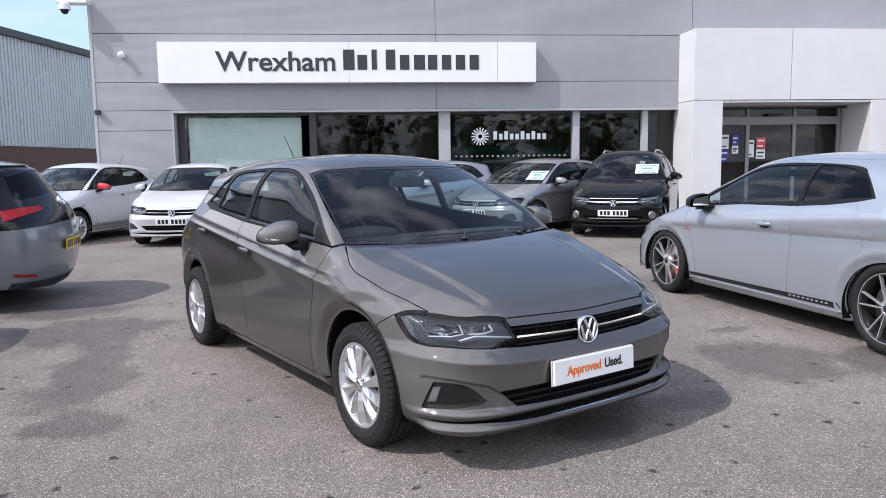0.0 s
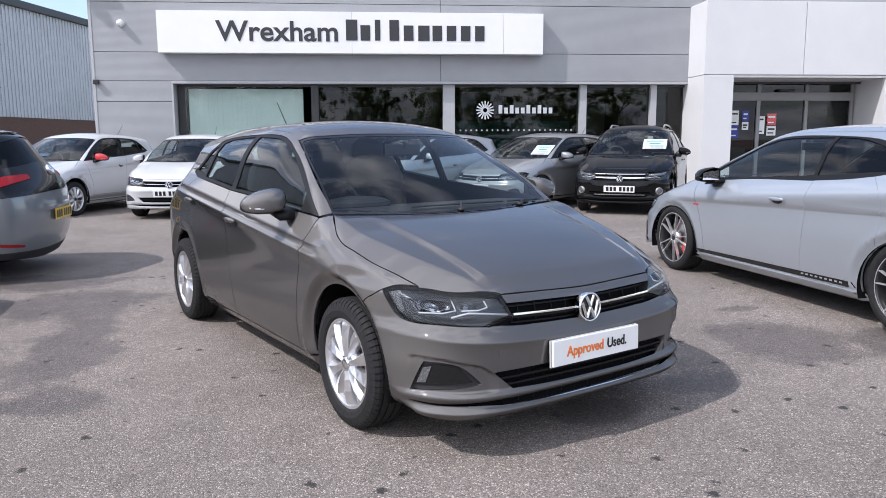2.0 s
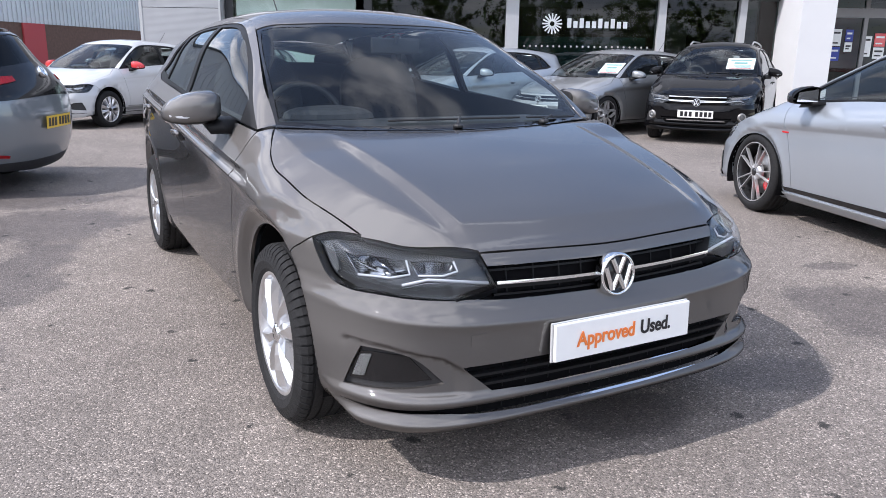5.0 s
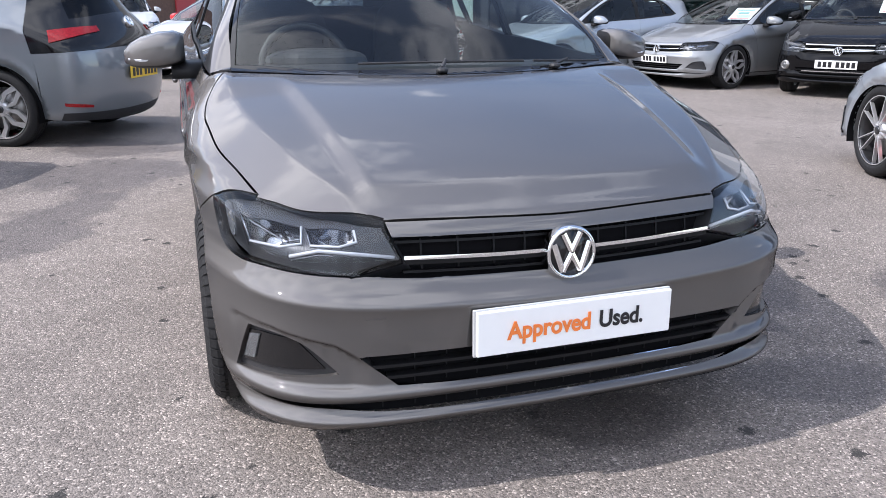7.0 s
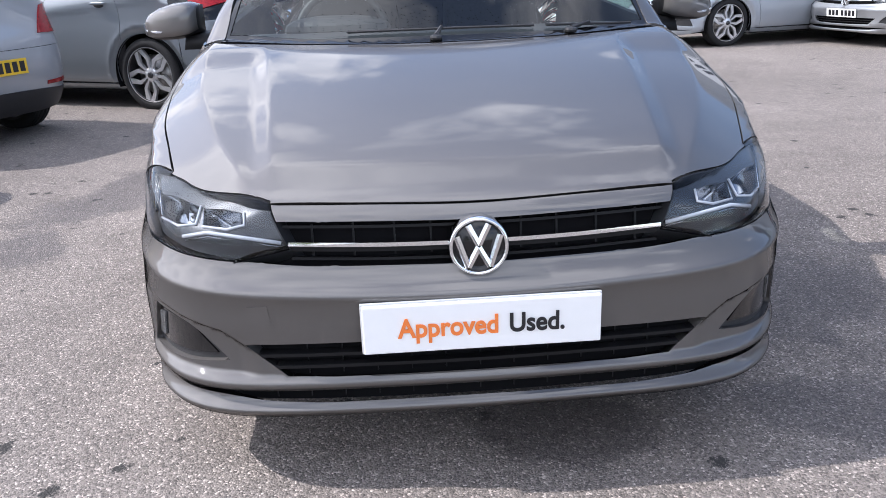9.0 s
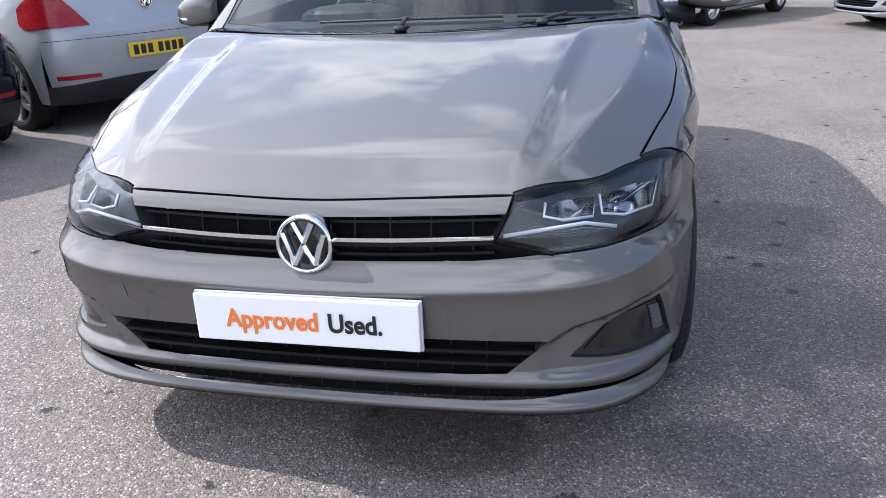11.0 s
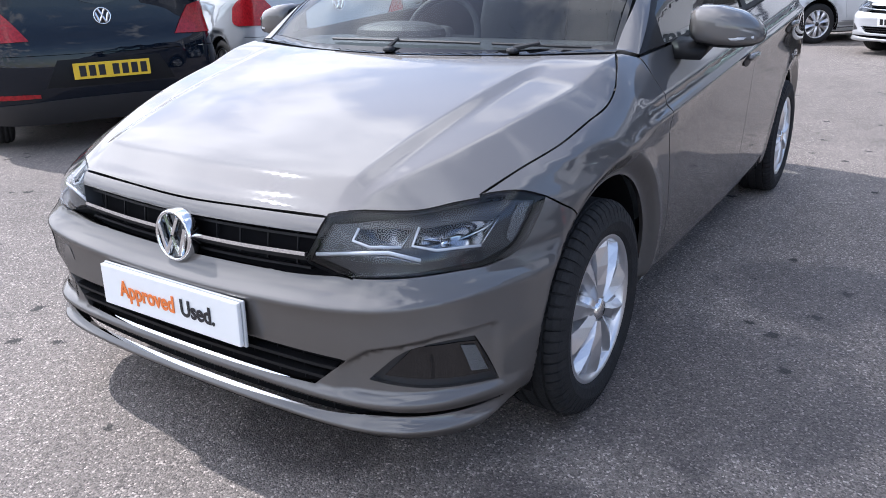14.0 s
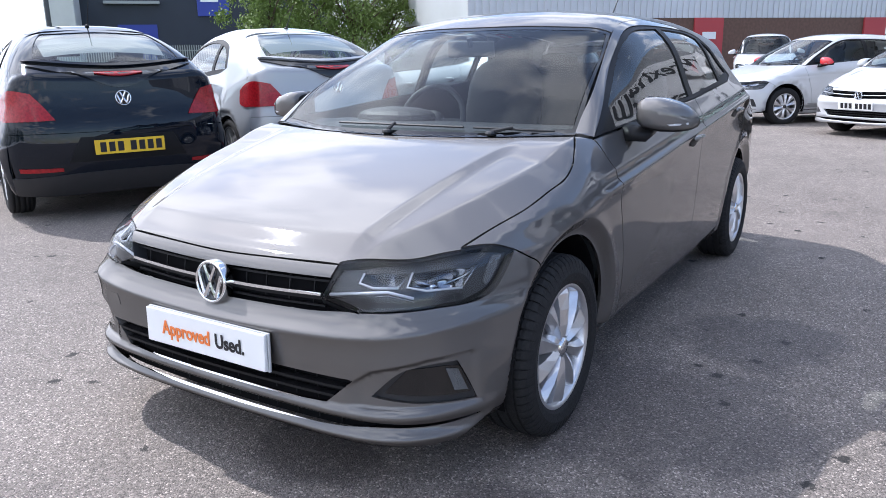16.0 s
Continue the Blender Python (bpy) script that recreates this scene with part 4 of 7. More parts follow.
        for zc in (0.345, 0.316):
            yw = 0.50 if zc > 0.32 else 0.46
            part("slat", skin(near, [[(0.045, yw, zc + 0.004), (0.012, 0.25, zc + 0.004), (0.008, 0, zc + 0.003), (0.012, -0.25, zc + 0.004), (0.045, -yw, zc + 0.004)], [(0.045, -yw, zc - 0.004), (0.012, -0.25, zc - 0.004), (0.008, 0, zc - 0.005), (0.012, 0.25, zc - 0.004), (0.045, yw, zc - 0.004)]], "front", off=0.0, gap=0.0, rim=0.025, grid=g, edge=e), BLACK_SATIN, bump, smooth=True)
        if hero:
            for k in range(-6, 7):
                y = k * 0.078
                for z0, z1 in ((0.29, 0.366), (0.230, 0.254)):
                    if abs(y) > 0.44 and z0 > 0.25:
                        continue
                    q0, q1 = hero_front(near, y, z0), hero_front(near, y, z1)
                    part("rib", tube([q0 + np.array((0.020, 0, 0)), q1 + np.array((0.020, 0, 0))], 0.0020, 4), BLACK_SATIN, bump)
            frame_in = corners([(0.076, 0.600, 0.336), (0.108, 0.664, 0.408), (0.179, 0.737, 0.408), (0.218, 0.763, 0.402), (0.247, 0.781, 0.316), (0.170, 0.725, 0.322)])
            for a_ in (1, -1):
                gq = skin(body, frame_in, "front", off=-0.010, gap=0.0, rim=0.006, grid=0.02, edge=0.012)
                fl = part("fog_lamp", gq if a_ > 0 else mirrored(gq), BLACK_GLOSS, bump, "smoked fog lamp", True)
                gq = skin(body, corners([(0.183, 0.738, 0.401), (0.213, 0.760, 0.394), (0.240, 0.776, 0.326), (0.205, 0.752, 0.332)]), "front", off=-0.006, gap=0.0, rim=0.004, grid=0.012, edge=0.01)
                part("daylight_lens", gq if a_ > 0 else mirrored(gq), LENS_GRID, fl, "ribbed clear lens", True)
            sq = [[(0.045, 0.506, 0.474), (0.033, 0.461, 0.476)], [(0.033, 0.461, 0.476), (0.03, 0.458, 0.431)], [(0.03, 0.458, 0.431), (0.042, 0.506, 0.429)], [(0.042, 0.506, 0.429), (0.045, 0.506, 0.474)]]
            part("tow_cover", skin(body, sq, "front", off=0.0012, gap=0.0015, rim=0.003, grid=0.015, edge=0.01), paintm, bump, "", True)
        fogs = both("fog_recess", skin(body, fog, "front", off=-0.014, gap=-0.003, rim=0.0, **kw), BLACK_TRIM, bump)
    # strip above the grille, grille bed and lamps
    strip = skin(body, [sym([(0.108, 0.443, 0.669), (0.091, 0.236, 0.666), (0.081, 0.0, 0.662)]), [(0.108, -0.443, 0.669), (0.089, -0.432, 0.638)], sym([(0.089, 0.432, 0.638), (0.073, 0.29, 0.636), (0.061, 0, 0.631)])[::-1], [(0.089, 0.432, 0.638), (0.108, 0.443, 0.669)]], "front", **kw)
    part("nose_strip", strip, paintm, root, smooth=True)
    bed = [sym([(0.089, 0.434, 0.637), (0.073, 0.29, 0.635), (0.061, 0, 0.630)]), [(0.089, -0.434, 0.637), (0.068, -0.408, 0.585), (0.08, -0.51, 0.555)], flip(bump_top[3::-1])[:-1] + bump_top[:4], [(0.08, 0.51, 0.555), (0.068, 0.408, 0.585), (0.089, 0.434, 0.637)]]
    bedp = part("grille", skin(body, bed, "front", off=-0.045, gap=-0.004, rim=0.0, **kw), BLACK_DEEP, root, smooth=True)
    for zc, h, off, mt, nm in ((0.628, 0.0035, -0.024, BLACK_SATIN, "slat"), (0.589, 0.0042, 0.002, CHROME, "chrome_strip"), (0.577, 0.0055, -0.010, BLACK_SATIN, "slat"), (0.552, 0.003, -0.020, BLACK_SATIN, "slat")):
        yw = 0.408 if zc < 0.6 else 0.425
        run = lambda dz: [(0.07, yw, zc + dz + 0.006), (0.06, 0.2, zc + dz - 0.002), (0.055, 0, zc + dz - 0.004), (0.06, -0.2, zc + dz - 0.002), (0.07, -yw, zc + dz + 0.006)]
        part(nm, skin(body, [run(h), run(-h)[::-1]], "front", off=off, gap=0.0, rim=0.012, grid=g, edge=e), mt, bedp, smooth=True)
    if hero:  # short upright webs in the grille
        for y in (-0.36, -0.27, -0.18, -0.10, 0.10, 0.18, 0.27, 0.36):
            q0, q1 = body.on_front(y, 0.556)[0] + (0.030, 0, 0), body.on_front(y, 0.628)[0] + (0.030, 0, 0)
            part("web", tube([q0, q1], 0.003, 4), BLACK_SATIN, bedp)
    lens = [lamp_top, lamp_out, lamp_low, [(0.085, 0.53, 0.550), (0.068, 0.408, 0.585)], [(0.068, 0.408, 0.585), (0.108, 0.445, 0.671)]]
    if hero:
        lamp_bed = both("headlamp", bowl(body, lens, [(0.997, 0.004), (0.985, 0.05), (0.95, 0.115), (0.6, 0.12), (0.1, 0.12)]), LAMP_DARK, root)
    else:
        lamp_bed = both("headlamp", skin(body, lens, "front", off=-0.05, gap=-0.001, rim=-0.047, **kw), LAMP_DARK, root)
    for sgn, lb in zip((1, -1), lamp_bed):
        gl = skin(body, lens, "front", off=-0.001, gap=0.0022, rim=0.006, **kw)
        part("lens", gl if sgn > 0 else mirrored(gl), LAMP_GLASS, lb, smooth=True)
        head_inner(body, lb, sgn, hero)
    # underside and arches: a dark tub
    tub = []
    for x0, x1, y0, y1, z0, z1 in ((fa + 0.4, ra - 0.4, -0.72, 0.72, 0.15, 0.26), (0.12, 0.42, -0.55, 0.55, 0.19, 0.5), (0.3, fa + 0.4, -0.5, 0.5, 0.17, 0.6), (ra - 0.4, ra + 0.40, -0.5, 0.5, 0.24, 0.52)):
        tub.append(box(x0 * s["sx"], x1 * s["sx"], y0 * s["sy"], y1 * s["sy"], z0 * s["sz"], z1 * s["sz"], 0.02))
    part("underbody", join(*tub), BLACK_DEEP, root)
    for ax in (fa, ra):
        for sgn in (1, -1):
            lx, lr = ((ax, ar + 0.004) if not hero else (ax - 0.02, ar + 0.022))
            inner = [(lr, 0.50), (lr, o.get("liner", 0.80 if hero else 0.845))]
            lv, lf = lathe(inner, 40)
            lv = [(x + lx, y * 1.0, z + cz) for x, y, z in lv]
            keep = [f for f in lf if all(lv[i][2] > 0.18 for i in f)]
            liner = ([(x * s["sx"], sgn * y * s["sy"], z * s["sz"]) for x, y, z in lv], keep)
            part("arch_liner", liner, BLACK_DEEP, root, smooth=True)
            dv, df = lathe([(0.02, 0.50), (ar + 0.004, 0.50)], 40)
            part("arch_liner", ([((x + ax) * s["sx"], sgn * y * s["sy"], max(z + cz, 0.18) * s["sz"]) for x, y, z in dv], df), BLACK_DEEP, root)
    # inner lining under the panels, so that the gaps read dark
    for nm, run in (("door_lining", [front_cut, [front_cut[-1], mid_cut[0]], mid_cut, belt]), ("door_lining", [mid_cut[::-1], [mid_cut[0], back_cut[0]], back_cut, [back_cut[-1], (mid_x + 0.35, 1.03), mid_cut[-1]]])):
        both(nm, skin(body, run, "roll", off=-0.03, gap=-0.03, rim=0.0, grid=0.12, edge=0.08), CABIN, root)
    part("bonnet_lining", skin(body, [[(0.14, 0.70, 0.7), (1.05, 0.76, 0.9)], [(1.05, 0.76, 0.9), (0.96, 0, 0.9), (1.05, -0.76, 0.9)], [(1.05, -0.76, 0.9), (0.36, -0.74, 0.7)], [(0.36, -0.74, 0.7), (0.14, 0, 0.7), (0.36, 0.74, 0.7)]], "top", off=-0.035, gap=0.0, rim=0.0, grid=0.1, edge=0.08), BLACK_DEEP, root)
    rear_end(root, body, paintm, o, kw)
    cabin(root, body, o)
    mirrors(root, body, paintm, o)
    handles(root, body, paintm, o)
    # wheels
    w = o.get("wheel")
    put_wheels(root, w, o.get("wheel_x", (fa * s["sx"], ra * s["sx"])), o.get("track", 0.735) * s["sy"], ty * s["sx"] if "wheel_r" not in o else o["wheel_r"])
    if o.get("aerial", True):
        q = body.on_top(o.get("aerial_x", 3.3) * s["sx"], 0.0)[0]
        part("aerial", join(tube([q, q + np.array((0.10, 0, 0.10)), q + np.array((0.22, 0, 0.22))], [0.006, 0.004, 0.003], 6), blob(q[0], q[1], q[2] + 0.006, 0.035, 0.018, 0.012, 2.5, 10, 6)), BLACK_TRIM, root)
    # wipers
    for y0, y1, yk in ((0.30, -0.30, 0.02), (-0.34, -0.64, -0.42)) if o.get("wipers", True) else ():
        pts = []
        for t in np.linspace(0, 1, 7):
            y = y0 + (y1 - y0) * t
            x = 0.985 + 0.22 * y * y + 0.012
            pts.append(body.on_top(x * s["sx"], y * s["sy"])[0] + np.array([0, 0, 0.008]))
        wb = part("wiper", tube(pts, 0.0045, 6), BLACK_TRIM, root)
        k = body.on_top((0.96 + 0.22 * yk * yk) * s["sx"], yk * s["sy"])[0]
        part("wiper_arm", join(blob(k[0] + 0.01, k[1], k[2] + 0.008, 0.022, 0.020, 0.010, 2.5, 10, 6), tube([k + (0.01, 0, 0.014), pts[3] + (0, 0, 0.008)], [0.009, 0.005], 6)), BLACK_TRIM, wb)
    return bump


def hero_front(body, y, z):
    return body.on_front(y, z)[0]


def bowl(body, runs, rings, edge=0.012):
    """A hollow sunk behind the skin within an outline: rings of (scale about the middle, depth)."""
    loop = []
    for r in runs:
        loop += spline2(body.to_param(r, "front"), edge)
    p = body.cast_param(np.array(loop), "front")
    n = body.normal(p).mean(0)
    n, c, k = n / np.linalg.norm(n), p.mean(0), len(p)
    v, f = [], []
    for scale, depth in rings:
        v += [tuple(c + (q - c) * scale - n * depth) for q in p]
    for i in range(len(rings) - 1):
        f += [(i * k + j, i * k + (j + 1) % k, (i + 1) * k + (j + 1) % k, (i + 1) * k + j) for j in range(k)]
    f.append(tuple((len(rings) - 1) * k + j for j in range(k)))
    a, b, d = (np.array(v[i]) for i in f[-1][:3])
    if np.dot(np.cross(b - a, np.array(v[f[-1][k // 2]]) - a), n) < 0:
        f = [tuple(reversed(q)) for q in f]
    return v, f


def corners(pts):
    """A closed outline with sharp corners, as runs."""
    return [[a, b] for a, b in zip(pts, pts[1:] + pts[:1])]


def sunk(body, pts, off):
    """Points of a run laid behind the skin."""
    q = body.cast_param(body.to_param(pts, "front"), "front")
    return [tuple(v) for v in q - off * body.normal(q)]


def head_inner(body, parent, sgn, hero):
    """Reflectors and light guides inside a headlamp."""
    def add(nm, geo, mt, label=""):
        return part(nm, geo if sgn > 0 else mirrored(geo), mt, parent, label, True)

    low = [(0.066, 0.428, 0.597), (0.112, 0.600, 0.622), (0.146, 0.664, 0.600)]
    one = [(0.116, 0.519, 0.674), (0.090, 0.514, 0.642), (0.100, 0.555, 0.632), (0.135, 0.620, 0.642), (0.172, 0.626, 0.683)]
    two = [(0.180, 0.637, 0.688), (0.150, 0.638, 0.645), (0.178, 0.686, 0.621), (0.268, 0.752, 0.611), (0.330, 0.764, 0.674)]
    if not hero:
        add("light_guide", tube(sunk(body, low, 0.012), 0.006, 6), DRL)
        add("reflector", skin(body, [(0.14, 0.515, 0.668), (0.16, 0.590, 0.682), (0.165, 0.600, 0.632), (0.14, 0.520, 0.628)], "front", off=-0.034, gap=0.0, rim=0.02, grid=0.02, edge=0.015), LAMP_SILVER)
        add("reflector", skin(body, [(0.19, 0.630, 0.690), (0.28, 0.715, 0.700), (0.30, 0.740, 0.640), (0.2, 0.645, 0.630)], "front", off=-0.034, gap=0.0, rim=0.02, grid=0.02, edge=0.015), LAMP_SILVER)
        return
    hole_1, hole_2 = corners(one + [(0.142, 0.570, 0.686)]), corners(two + [(0.262, 0.712, 0.693)])
    around = [[(0.112, 0.449, 0.666), (0.20, 0.599, 0.691), (0.30, 0.692, 0.708), (0.37, 0.752, 0.710)], [(0.37, 0.752, 0.710), (0.438, 0.800, 0.685)], [(0.438, 0.800, 0.685), (0.396, 0.797, 0.636), (0.343, 0.782, 0.594), (0.268, 0.749, 0.574)],
              [(0.268, 0.749, 0.574), (0.175, 0.688, 0.573), (0.085, 0.53, 0.560)], [(0.085, 0.53, 0.560), (0.074, 0.416, 0.588)], [(0.074, 0.416, 0.588), (0.112, 0.449, 0.666)]]
    add("bezel", skin(body, around, "front", holes=[hole_1, hole_2], off=-0.026, gap=0.0, rim=0.004, grid=0.02, edge=0.012), LAMP_BEZEL)
    dish = [(1.0, 0.026), (0.97, 0.042), (0.88, 0.062), (0.70, 0.078), (0.42, 0.088), (0.15, 0.091)]
    for hole, run in ((hole_1, one), (hole_2, two)):
        add("reflector", bowl(body, hole, dish), LAMP_SILVER, "silvered reflector bowl")
        add("light_guide", tube(sunk(body, run[:4], 0.024), 0.0034, 6), DRL)
        add("bezel_edge", tube(sunk(body, run[3:], 0.024), 0.0018, 6), LAMP_SILVER)
        c = Vector(np.mean(sunk(body, run, 0.070), 0))
        add("bulb", blob(c.x, c.y, c.z, 0.020, 0.010, 0.010, 2.2, 12, 8), CHROME)
    add("light_guide", tube(sunk(body, low, 0.016), 0.0046, 6), DRL)
    add("light_guide", tube(sunk(body, [(a, b, c - 0.012) for a, b, c in low], 0.022), 0.0016, 6), LAMP_SILVER)
    add("lower_bezel", skin(body, [[(0.072, 0.445, 0.585), (0.112, 0.600, 0.608)], [(0.112, 0.600, 0.608), (0.146, 0.664, 0.586)], [(0.146, 0.664, 0.586), (0.100, 0.60, 0.568), (0.08, 0.54, 0.562)], [(0.08, 0.54, 0.562), (0.072, 0.445, 0.585)]], "front", off=-0.030, gap=0.0, rim=0.02, grid=0.02, edge=0.012), LAMP_DARK)
    add("side_marker", skin(body, [(0.385, 0.780, 0.690), (0.415, 0.794, 0.680), (0.360, 0.784, 0.612), (0.338, 0.774, 0.612)], "front", off=-0.020, gap=0.0, rim=0.01, grid=0.02, edge=0.012), LENS_GRID)


def rear_end(root, body, paintm, o, kw):
    """Tailgate with its window, rear bumper and lamps."""
    s = body.s
    tail = o.get("tail", [(3.56, 1.30), (3.585, 1.18), (3.64, 0.95), (3.70, 0.6), (3.68, 0.22)])
    ys = [body.on_side(x * s["sx"], z * s["sz"])[0] / (s["sx"], s["sy"], s["sz"]) for x, z in tail]
    edge = [tuple(p) for p in ys]
    split = o.get("split", 0.62)
    up = [p for p in edge if p[2] > split]
    at = (np.interp(split, [p[2] for p in edge][::-1], [p[0] for p in edge][::-1]), np.interp(split, [p[2] for p in edge][::-1], [p[1] for p in edge][::-1]), split)
    up, low = up + [at], [at] + [p for p in edge if p[2] < split]
    re = o.get("roof_end", 3.79)
    flip = lambda run: [(p[0], -p[1], p[2]) for p in run]
    gate_out = [up, flip(up)[::-1][:1] and [at, (at[0] + 0.17, 0.0, split), flip([at])[0]], flip(up[::-1]), [flip(up[:1])[0], (re, 0.0, up[0][2] + 0.03), up[0]]]
    win = o.get("rear_window", [[(3.80, 0.50, 1.245), (3.86, 0.0, 1.265), (3.80, -0.50, 1.245)], [(3.90, -0.58, 1.03), (3.98, 0.0, 1.02), (3.90, 0.58, 1.03)]])
    gate = part("tailgate", skin(body, gate_out, "back", holes=[win], **kw), o.get("gate_paint", paintm), root, smooth=True)
    part("rear_window", skin(body, win, "back", off=-0.006, gap=-0.003, rim=0.0, **kw), DARK_GLASS if o.get("privacy") else SIDE_GLASS, gate, smooth=True)
    bum = part("rear_bumper", skin(body, [low, flip(low)[::-1][:1] and [low[-1], (low[-1][0] + 0.12, 0.0, low[-1][2]), flip(low[-1:])[0]], flip(low[::-1]), [flip([at])[0], (at[0] + 0.17, 0.0, split), at]], "back", **kw), paintm, root, smooth=True)
    for lamp in o.get("tail_lamps", [[(3.80, 0.80, 0.97), (3.93, 0.66, 0.985), (3.95, 0.64, 0.83), (3.83, 0.80, 0.83)]]):
        both("tail_lamp", skin(body, lamp if isinstance(lamp[0], list) else list(lamp), "back", off=0.010, gap=0.0, rim=0.02, grid=0.04, edge=0.02), LAMP_RED, root, "red tail lamp")
    return bum


def cabin(root, body, o):
    """Dashboard, steering wheel, seats and mirror, seen through the glass."""
    s = body.s
    k = lambda geo: ([(x * s["sx"], y * s["sy"], z * s["sz"]) for x, y, z in geo[0]], geo[1])
    part("cabin_floor", k(box(1.1, 3.6, -0.68, 0.68, 0.26, 0.32)), CABIN, root)
    prof = [(1.02, 0.86), (1.10, 0.925), (1.30, 0.945), (1.52, 0.935), (1.62, 0.89), (1.64, 0.75), (1.55, 0.6), (1.1, 0.5)]
    part("dashboard", k(join(prism(prof, 1.36, "y", -0.68), blob(1.50, 0.36, 0.945, 0.12, 0.20, 0.05, 2.5))), CABIN, root, smooth=False)
    ring = lathe([(0.185 + 0.016 * math.cos(a), 0.016 * math.sin(a)) for a in np.linspace(0, 2 * math.pi, 9)[:-1]], 32, "x", True)
    m = Matrix.Translation((1.80, 0.36, 0.90)) @ Matrix.Rotation(radians(22), 4, "Y")
    part("steering_wheel", k(moved(join(ring, blob(0, 0, 0, 0.03, 0.07, 0.06, 2.5), box(-0.012, 0.012, -0.18, 0.18, -0.02, 0.02, 0.005)), m)), CABIN, root, smooth=True)
    for y in (0.36, -0.36):
        seat = part("seat", k(join(blob(2.28, y, 0.55, 0.27, 0.25, 0.10, 3.5), moved(blob(0, 0, 0.30, 0.075, 0.245, 0.32, 3.2), Matrix.Translation((2.50, y, 0.60)) @ Matrix.Rotation(radians(14), 4, "Y")))), SEAT_CLOTH, root, smooth=True)
        part("headrest", k(join(blob(2.70, y, 1.235, 0.05, 0.125, 0.085, 3.0), tube([(2.66, y - 0.05, 1.06), (2.695, y - 0.05, 1.2)], 0.008, 6), tube([(2.66, y + 0.05, 1.06), (2.695, y + 0.05, 1.2)], 0.008, 6))), SEAT_CLOTH, seat, smooth=True)
    part("inner_mirror", k(join(box(1.585, 1.60, -0.12, 0.12, 1.215, 1.285, 0.012), tube([(1.57, 0, 1.30), (1.59, 0, 1.26)], 0.012, 6))), CABIN, root)
    part("headlining", skin(body, [[(1.8, 0.50, 1.3), (3.6, 0.46, 1.3)], [(3.6, -0.46, 1.3)], [(3.6, -0.46, 1.3), (1.8, -0.50, 1.3)], [(1.8, -0.50, 1.3)]][:1] + [[(3.6, 0.46, 1.3), (3.6, -0.46, 1.3)], [(3.6, -0.46, 1.3), (1.8, -0.50, 1.3)], [(1.8, -0.50, 1.3), (1.8, 0.50, 1.3)]], "top", off=-0.035, gap=0.0, rim=0.0, grid=0.15, edge=0.1), material("pale_headlining", (0.5, 0.5, 0.48), 0.9) if "headlining_made" not in o else o["headlining_made"], root, smooth=True)
    if o.get("no_rear"):
        return
    part("rear_bench", k(join(blob(3.05, 0, 0.55, 0.26, 0.62, 0.11, 4), moved(blob(0, 0, 0.28, 0.08, 0.62, 0.30, 4), Matrix.Translation((3.25, 0, 0.60)) @ Matrix.Rotation(radians(16), 4, "Y")))), SEAT_CLOTH, root, smooth=True)
    for y in (0.38, -0.38):
        part("headrest", k(blob(3.42, y, 1.17, 0.045, 0.13, 0.06, 3.0)), SEAT_CLOTH, root, smooth=True)
    part("parcel_shelf", k(box(3.36, 3.82, -0.60, 0.60, 0.95, 0.975)), CABIN, root)


def mirrors(root, body, paintm, o):
    """Door mirrors: a foot, a black shell and a painted cap."""
    s = body.s
    ring = [(0.845, 1.36, 0.962, 1.052), (0.875, 1.335, 0.944, 1.062), (0.93, 1.335, 0.936, 1.058), (0.985, 1.35, 0.936, 1.042), (1.022, 1.375, 0.942, 1.022), (1.043, 1.405, 0.952, 1.000), (1.050, 1.44, 0.966, 0.984)]

    def shell_of(s0, s1, n, grow=0.0):
        v, f = [], []
        for y, x0, z0, z1 in ring:
            for i in range(n + 1):
                a = math.pi * (s0 + (s1 - s0) * i / n)
                v.append((1.475 - (1.475 - x0 + grow) * math.sin(a) ** 0.42, y + grow * 0.3, (z0 + z1) / 2 + ((z1 - z0) / 2 + grow) * math.copysign(abs(math.cos(a)) ** 0.62, math.cos(a))))
        for r in range(len(ring) - 1):
            f += [(r * (n + 1) + i, (r + 1) * (n + 1) + i, (r + 1) * (n + 1) + i + 1, r * (n + 1) + i + 1) for i in range(n)]
        f += [tuple(range(n + 1)), tuple(range((len(ring) - 1) * (n + 1), len(ring) * (n + 1)))[::-1]]
        return v, f

    for sgn in (1, -1):
        k = lambda geo: ([(x * s["sx"], sgn * y * s["sy"], z * s["sz"]) for x, y, z in geo[0]], geo[1] if sgn > 0 else [tuple(reversed(f)) for f in geo[1]])
        shell = part("door_mirror", k(join(shell_of(0.0, 1.0, 20), prism([(1.33, 0.905), (1.50, 0.935), (1.47, 0.962), (1.37, 0.952)], 0.12, "y", 0.775))), BLACK_SATIN, root, "black shell with a painted cap", True)
        part("mirror_cap", k(shell_of(0.02, 0.70, 18, 0.004)), o.get("mirror_paint", paintm), shell, "", True)
        part("mirror_glass", k(([(1.478, 0.86, 0.955), (1.478, 1.02, 0.955), (1.476, 1.01, 1.02), (1.476, 0.86, 1.045)], [(0, 1, 2, 3)])), CHROME, shell)
        part("indicator", k(tube([(1.342, 0.94, 0.968), (1.352, 0.99, 0.968), (1.385, 1.03, 0.972)], 0.0055, 6)), DRL, shell)


